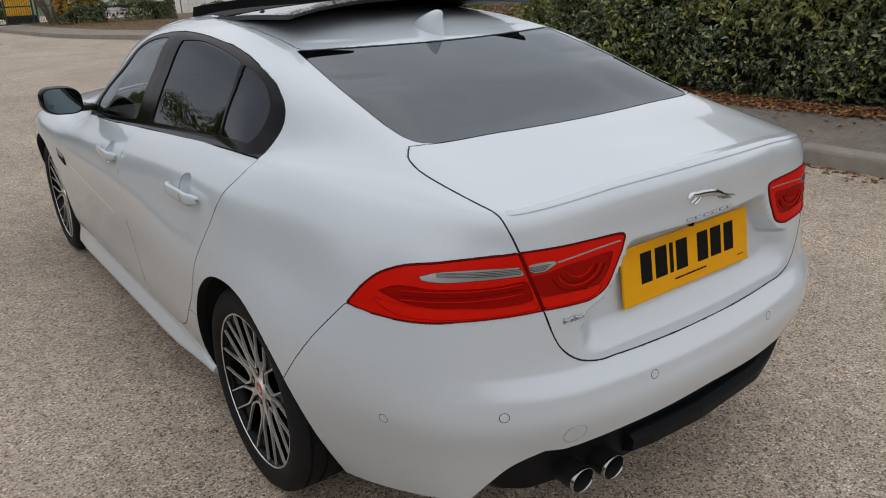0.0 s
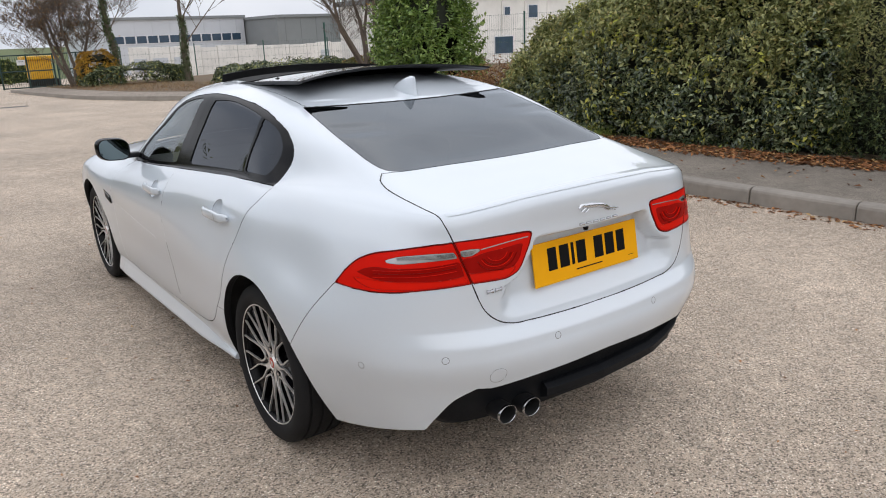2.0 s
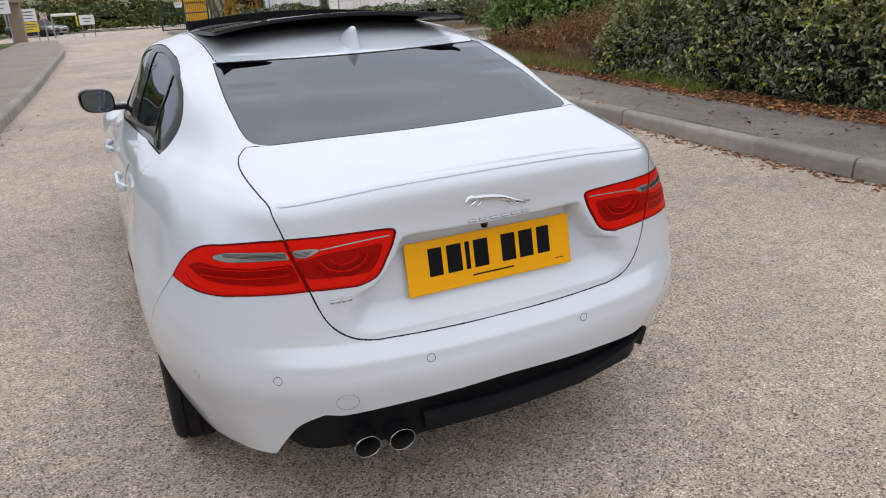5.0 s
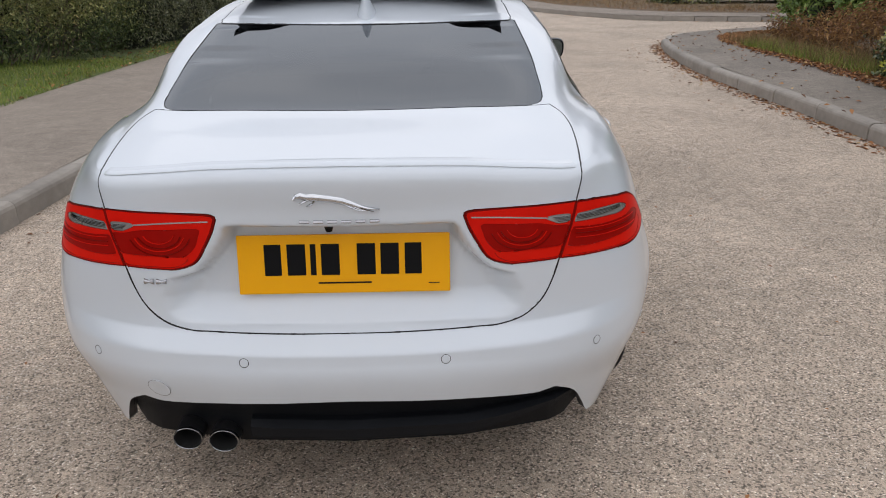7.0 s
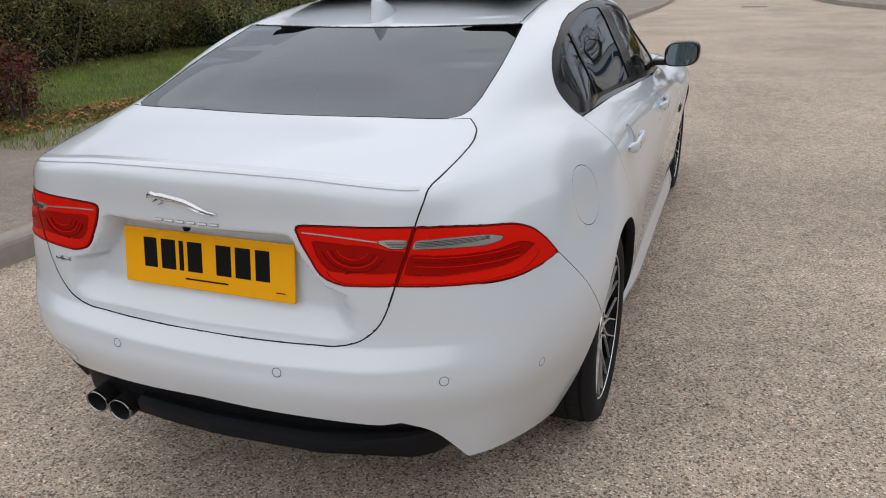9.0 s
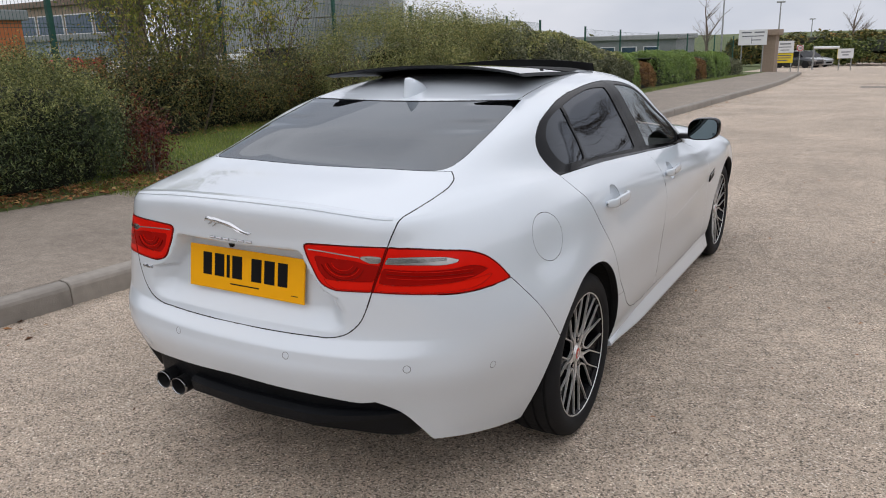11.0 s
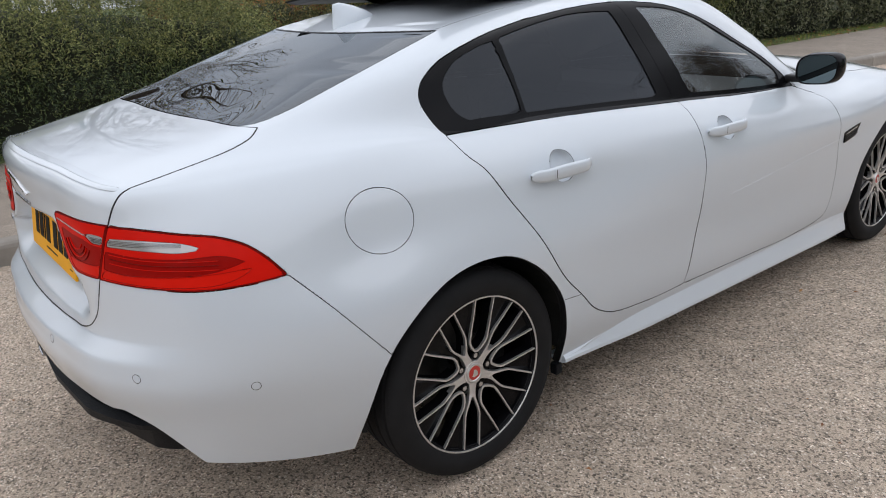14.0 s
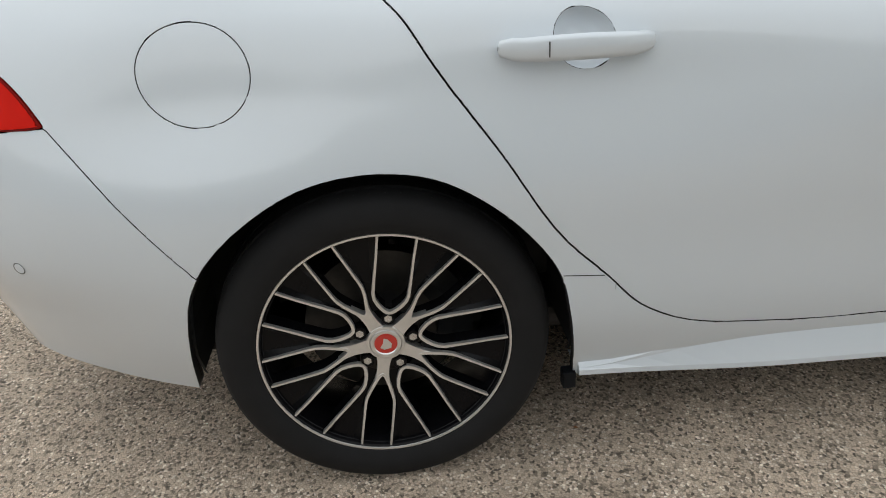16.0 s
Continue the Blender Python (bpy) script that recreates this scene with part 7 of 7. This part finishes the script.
txt.body, txt.size, txt.align_x, txt.align_y, txt.extrude = "10", .22, "CENTER", "CENTER", .004
digits = new("digits", txt)
digits.data.materials.append(INK)
digits.matrix_basis = pose(-3.07, 52.365, g + 1.4, 90, 0, 0)
digits.parent = speed
tagged(digits, "black digits")


def building(name, label, x0, x1, y0, y1, h, material, windows=(), roof=None, bays=0, sill=0.0):
    """A hall: walls with a plinth, sheeting ribs, a roof edge, and windows set into the face towards the road."""
    root = thing(name, label, "building")
    g = lie((x0 + x1) / 2, min(y0, 140)) + UP
    bm = bmesh.new()
    box(bm, x0, x1, y0, y1, g - 1.5, g + h)
    part("wall", bm, material, root)
    bm = bmesh.new()
    box(bm, x0 - .2, x1 + .2, y0 - .25, y1 + .2, g + h, g + h + .35, .05)
    part("roof", bm, roof or GREYCLAD, root)
    for wx0, wx1, z0, z1 in windows:
        bm = bmesh.new()
        box(bm, wx0 - .06, wx1 + .06, y0 - .06, y0 + .02, g + z0 - .06, g + z1 + .06)
        win = part("window", bm, SIGNWHITE, root)
        bm = bmesh.new()
        box(bm, wx0, wx1, y0 - .075, y0 - .03, g + z0, g + z1)
        part("pane", bm, BLUEGLASS, win)
    for k in range(bays):
        x = x0 + (x1 - x0) * (k + .5) / bays
        bm = bmesh.new()
        box(bm, x - .04, x + .04, y0 - .05, y0 + .01, g - .5, g + h)
        part("rib", bm, material, root)
    return root


building("factory", "long pale grey factory with a row of blue windows", 20, 37, 94, 120, 6.2, SHEETING, [(20.6 + 1.33 * k, 21.75 + 1.33 * k, 3.5, 4.35) for k in range(12)], bays=8)
building("factory", "dark grey warehouse behind a wall", 37.2, 62, 84, 110, 5.6, GREYCLAD, bays=12)
wall = thing("boundary_wall", "long stained white wall of uneven panels", "wall")
rnd = random.Random(17)
x = 14.2
while x < 35:
    wd = rnd.uniform(1.1, 1.9)
    g = lie(x, 62) + UP
    bm = bmesh.new()
    box(bm, x + .012, x + wd - .012, 62 + rnd.uniform(-.03, .03), 62.4, g - .5, g + 2.35 + rnd.uniform(-.10, .10) - .012 * (x - 14), .02)
    part("wall_panel", bm, WHITEWALL, wall)
    if rnd.random() < .35:
        bm = bmesh.new()
        box(bm, x + .25, x + wd - .25, 61.93, 62.0, g + .5, g + 1.5, .01)
        part("patch", bm, SHEETING, wall)
    x += wd
building("white_building", "white rendered building with small windows behind a fence", 27.0, 46, 37, 50, 4.15, WHITEWALL, [(31.6, 33.2, .5, 1.6), (32.5, 32.95, 3.0, 3.5), (34.7, 35.5, 2.8, 3.6)], roof=GREYCLAD, bays=9)
building("brick_office", "tan building with a brown roof and dark windows behind the fence", -60, -35.6, 26, 27.5, 4.6, TANBRICK, [(-60 + 2.75 * k, -57.6 + 2.75 * k, 3.0, 4.05) for k in range(8)] + [(-38.0, -36.2, 3.0, 4.05)], roof=mat("brown_roof_sheet", (.17, .12, .09), .7, vary=.2, vary_scale=3))
building("low_barrier", "pale blue hoarding in front of the tan building", -60, -34.6, 25.2, 25.5, 2.55, mat("pale_blue_hoarding", (.25, .31, .38), .6, vary=.1, vary_scale=3, stain=.2), bays=18)
building("container", "orange-brown ribbed steel storage container", -35, -24.6, 11.0, 13.4, 2.65, ORANGE, bays=14)
building("hall", "large pale grey industrial hall beyond the fence", -41.0, -24.2, 36, 37.5, 8.2, HALLGREY, bays=16)
scaffold = thing("scaffold", "steel scaffolding against the grey hall", "scaffold")
g = lie(0, 34)
for k in range(6):
    for yy in (34.2, 35.2):
        bm = bmesh.new()
        rod(bm, (-30 + 1.45 * k, yy, g - .3), (-30 + 1.45 * k, yy, g + 7.0), .045, seg=6)
        part("standard", bm, POSTGREY, scaffold)
for hz in (1.9, 2.9, 3.9, 4.9, 5.9):
    bm = bmesh.new()
    rod(bm, (-30.2, 34.15, g + hz), (-22.6, 34.15, g + hz), .04, seg=6)
    part("ledger", bm, POSTGREY, scaffold)
for hz in (1.85, 3.85, 5.85):
    bm = bmesh.new()
    box(bm, -30.1, -22.7, 34.25, 35.15, g + hz, g + hz + .05)
    part("deck_board", bm, TANBRICK, scaffold)
for k in range(3):
    bm = bmesh.new()
    rod(bm, (-30 + 2.9 * k, 34.1, g + .2), (-28.55 + 2.9 * k, 34.1, g + 3.9), .035, seg=6)
    part("brace", bm, POSTGREY, scaffold)
SACK = mat("white_woven_sack", (.62, .62, .60), .8, vary=.12, vary_scale=9, bump=.01, bump_scale=9)
for i, (sx, sy, sh) in enumerate(((-18.6, 12.2, 1.30), (-17.3, 12.6, 1.45), (-16.0, 12.4, 1.25), (-15.2, 14.2, 1.5), (-19.8, 13.6, 1.4), (-13.6, 16.5, 1.3))):
    bm = bmesh.new()
    box(bm, sx - .55, sx + .55, sy - .5, sy + .5, lie(sx, sy) - .05, lie(sx, sy) + sh, .22, 4)
    for v in bm.verts:
        v.co += Vector(noise.noise_vector(v.co * 2.1 + Vector((i * 3.1, 0, 0)))) * .09
    tagged(part("bulk_sack", bm, SACK, None, smooth=True), "bulging white woven builders' sack in the yard", "sack", group="sacks in the yard")
for i, sx in enumerate((-17.6, -16.2)):
    root = thing("plastic_barrier", "red plastic road barrier in the yard", "barrier", group="barriers in the yard")
    g = lie(sx, 9.9)
    for z0, z1 in ((.15, .5), (.65, 1.0), (1.15, 1.45)):
        bm = bmesh.new()
        box(bm, sx - .55, sx + .55, 9.85, 9.95, g + z0, g + z1, .03)
        part("bar", bm, SIGNRED, root)
    for s in (-.5, .5):
        bm = bmesh.new()
        box(bm, sx + s - .05, sx + s + .05, 9.8, 10.0, g - .1, g + 1.5, .02)
        part("upright", bm, SIGNRED, root)
building("shed", "long low grey shed beyond the far fence", -19, -11, 52, 58, 2.2, GREYCLAD, [(-18 + 1.6 * k, -17 + 1.6 * k, .9, 1.7) for k in range(4)], roof=POSTGREY)
building("gate_pillar", "tan brick gate wall beside the entrance", -4.65, -4.0, 47.3, 49, 2.15, TANBRICK, roof=TANBRICK)

# gate at the end of the road
gate = thing("steel_gate", "dark green steel gate standing half open", "gate")
for x0, x1, y0, y1 in ((4.2, 7.4, 55.2, 55.0), (7.6, 9.6, 54.8, 52.0)):
    n = int(math.hypot(x1 - x0, y1 - y0) / .13)
    leaf_frame = bmesh.new()
    for s in (0, .5, 1):
        x, y = x0 + (x1 - x0) * s, y0 + (y1 - y0) * s
        rod(leaf_frame, (x, y, lie(x, y) + .05), (x, y, lie(x, y) + 2.3), .06, seg=6)
    for hz in (.12, 1.2, 2.25):
        rod(leaf_frame, (x0, y0, lie(x0, y0) + hz), (x1, y1, lie(x1, y1) + hz), .04, seg=6)
    fr = part("gate_frame", leaf_frame, DARKGREEN, gate)
    for k in range(1, n):
        x, y = x0 + (x1 - x0) * k / n, y0 + (y1 - y0) * k / n
        bm = bmesh.new()
        rod(bm, (x, y, lie(x, y) + .12), (x, y, lie(x, y) + 2.25), .013, seg=5)
        part("gate_bar", bm, DARKGREEN, fr)
board("gate_notice", "white notice on the green gate", 5.2, 5.7, 55.0, 1.45, 1.8, SIGNWHITE, (), [(.2, .8, .6, .7, PRINT)])
mach = thing("yellow_machine", "yellow tracked screening machine in the yard", "machine")
g = lie(7, 61)
for nm, args in (("body", (6.6, 8.1, 60, 62, g + .6, g + 2.0)), ("hood", (6.2, 8.6, 59.8, 62.2, g + 2.0, g + 2.25)), ("track", (6.4, 8.4, 59.9, 60.5, g, g + .6))):
    bm = bmesh.new()
    box(bm, *args, .08)
    part(nm, bm, MACHINE if nm != "track" else DARK, mach)
for k in range(4):
    bm = bmesh.new()
    box(bm, 6.75 + .36 * k, 6.85 + .36 * k, 59.93, 60.0, g + .6, g + 2.0, .01)
    part("stiffener", bm, MACHINE, mach)
bar = thing("height_barrier", "pale horizontal height barrier with a yellow end", "barrier")
g = lie(-2, 61.2)
for nm, a, b, r, m in (("post", (-2.9, 61.2, g), (-2.9, 61.2, g + 1.75), .06, POSTGREY), ("crossbar", (-2.9, 61.2, g + 1.6), (-1.2, 61.2, g + 1.6), .10, SIGNWHITE), ("end_plate", (-1.25, 61.2, g + .75), (-1.25, 61.2, g + 1.5), .05, SIGNYELLOW)):
    bm = bmesh.new()
    rod(bm, a, b, r, seg=8)
    part(nm, bm, m, bar)


def lamp_post(x, y, h):
    root = thing("street_lamp", "tall grey lamp column with a flat head", "street lamp")
    g = lie(x, y)
    bm = bmesh.new()
    rod(bm, (x, y, g), (x, y, g + h), .09, .05, 10)
    part("column", bm, POSTGREY, root)
    bm = bmesh.new()
    box(bm, x - .35, x + .35, y - .15, y + .15, g + h, g + h + .14, .04)
    part("lamp_head", bm, POSTGREY, root)


lamp_post(-6.7, 72, 5.6)
lamp_post(-10.5, 66.3, 7.5)
lamp_post(-6.8, 107, 5.4)


def hull(bm, sections):
    """A closed skin through cross sections: each one y, and (half width, z) from the bottom up."""
    rings = []
    for y, half in sections:
        rings.append([bm.verts.new((w, y, z)) for w, z in half] + [bm.verts.new((-w, y, z)) for w, z in reversed(half)])
    for p, q in zip(rings, rings[1:]):
        for i in range(len(p)):
            k = (i + 1) % len(p)
            bm.faces.new((p[i], p[k], q[k], q[i]))
    bm.faces.new(rings[0][::-1]), bm.faces.new(rings[-1])
    bmesh.ops.recalc_face_normals(bm, faces=bm.faces)


def small_car(name, label, x, y, turn, paint, length=4.2, van=False):
    """A parked car seen from afar, its nose to -y: lower body, glazed cabin under a roof panel, bumper, lamps, mirrors, wheels."""
    root = thing(name, label, "van" if van else "car", pose(x, y, lie(x, y), 0, 0, turn))
    h, belt = (1.9, 1.06) if van else (1.44, .92)
    nose = (.66, .74, .82) if not van else (.78, .98, 1.05)
    bm = bmesh.new()
    hull(bm, [(yy * length, [(w - .10, low), (w, low + .10), (w + .01, .6 * top + .12), (w - .03, top - .05), (w - .12, top)]) for yy, w, low, top in (
        (-.5, .66, .30, nose[0]), (-.475, .78, .22, nose[1]), (-.38, .84, .20, nose[2]), (-.22, .855, .20, belt - .01), (.0, .86, .20, belt), (.28, .855, .20, belt + .03), (.42, .83, .22, belt + .02), (.485, .78, .26, belt - .05), (.5, .70, .34, belt - .2))])
    part("body", bm, paint, root)
    roof = ((-.235, .70, belt - .03, belt), (-.10, .68, belt, h - .05), (.12, .68, belt, h - .02), (.27, .66, belt, h - .08), (.40, .64, belt, belt + .04)) if not van else (
        (-.33, .74, belt - .03, belt), (-.24, .74, belt, h - .06), (.1, .74, belt, h - .03), (.40, .74, belt, h - .03), (.495, .72, belt - .1, h - .1))
    bm = bmesh.new()
    hull(bm, [(yy * length, [(w + .06, low - .06), (w + .05, low), (w + .05 - .20 * max(top - low, 0), top)]) for yy, w, low, top in roof])
    part("window_glass", bm, BLACK_GLOSS, root, "dark window glass of the cabin")
    bm = bmesh.new()
    hull(bm, [(yy * length, [(w - .03, top - .03), (w - .05, top + .02), (w - .25, top + .045)]) for yy, w, low, top in roof[1:4]])
    part("roof", bm, paint, root)
    if van:
        for s in (1, -1):
            bm = bmesh.new()
            box(bm, s * .78 - .03, s * .78 + .02, -.02 * length, .49 * length, belt - .06, h - .06, .02)
            part("load_panel", bm, paint, root)
    for s in (1, -1):
        for yy in (-.31, .31):
            bm = bmesh.new()
            lathe(bm, [(-.09, .02), (-.09, .30), (-.06, .315), (.06, .315), (.09, .30), (.09, .19), (.07, .02)], 24)
            bmesh.ops.transform(bm, matrix=pose(s * .79, yy * length, .315), verts=bm.verts)
            part("wheel", bm, RUBBER, root)
        bm = bmesh.new()
        box(bm, s * .60 - .13, s * .60 + .13, -.505 * length, -.47 * length, nose[0] - .09, nose[0] + .02, .02)
        part("headlamp", bm, CLEAR, root)
        bm = bmesh.new()
        box(bm, s * .93 - .09, s * .93 + .07, -.17 * length, -.145 * length, belt, belt + .12, .02)
        part("door_mirror", bm, paint, root)
    bm = bmesh.new()
    box(bm, -.42, .42, -.507 * length, -.48 * length, .36, .50, .02)
    part("grille", bm, BLACK_GLOSS, root)


small_car("parked_car", "dark hatchback parked beyond the entrance", -4.75, 70.3, 62, CARDARK, 4.0)
small_car("parked_car", "silver saloon car parked beyond the entrance", -4.35, 72.8, 62, CARSILVER, 4.4)
small_car("parked_van", "white van standing behind the mesh fence", -20.0, 21, 60, VANWHITE, 4.6, True)

# scattered stones and marks on the road
mh = thing("manhole_cover", "worn dark iron cover in the road", "manhole cover", pose(1.6, 28.5, lie(1.6, 28.5) + .002))
bm = bmesh.new()
box(bm, -.45, .45, -.35, .35, -.02, .006, .004)
part("cover", bm, mat("iron_cover", (.10, .09, .08), .7, vary=.3, vary_scale=20), mh)
r = np.random.default_rng(5)
pts = np.stack([r.uniform(-2.4, 4.0, 420), r.uniform(-4.5, 9, 420), np.zeros(420)], 1)
scatter("road_debris", "small dark bits of leaf and grit on the road", "debris", pts, .022, FALLEN, 71, flat=.5, up=.004)
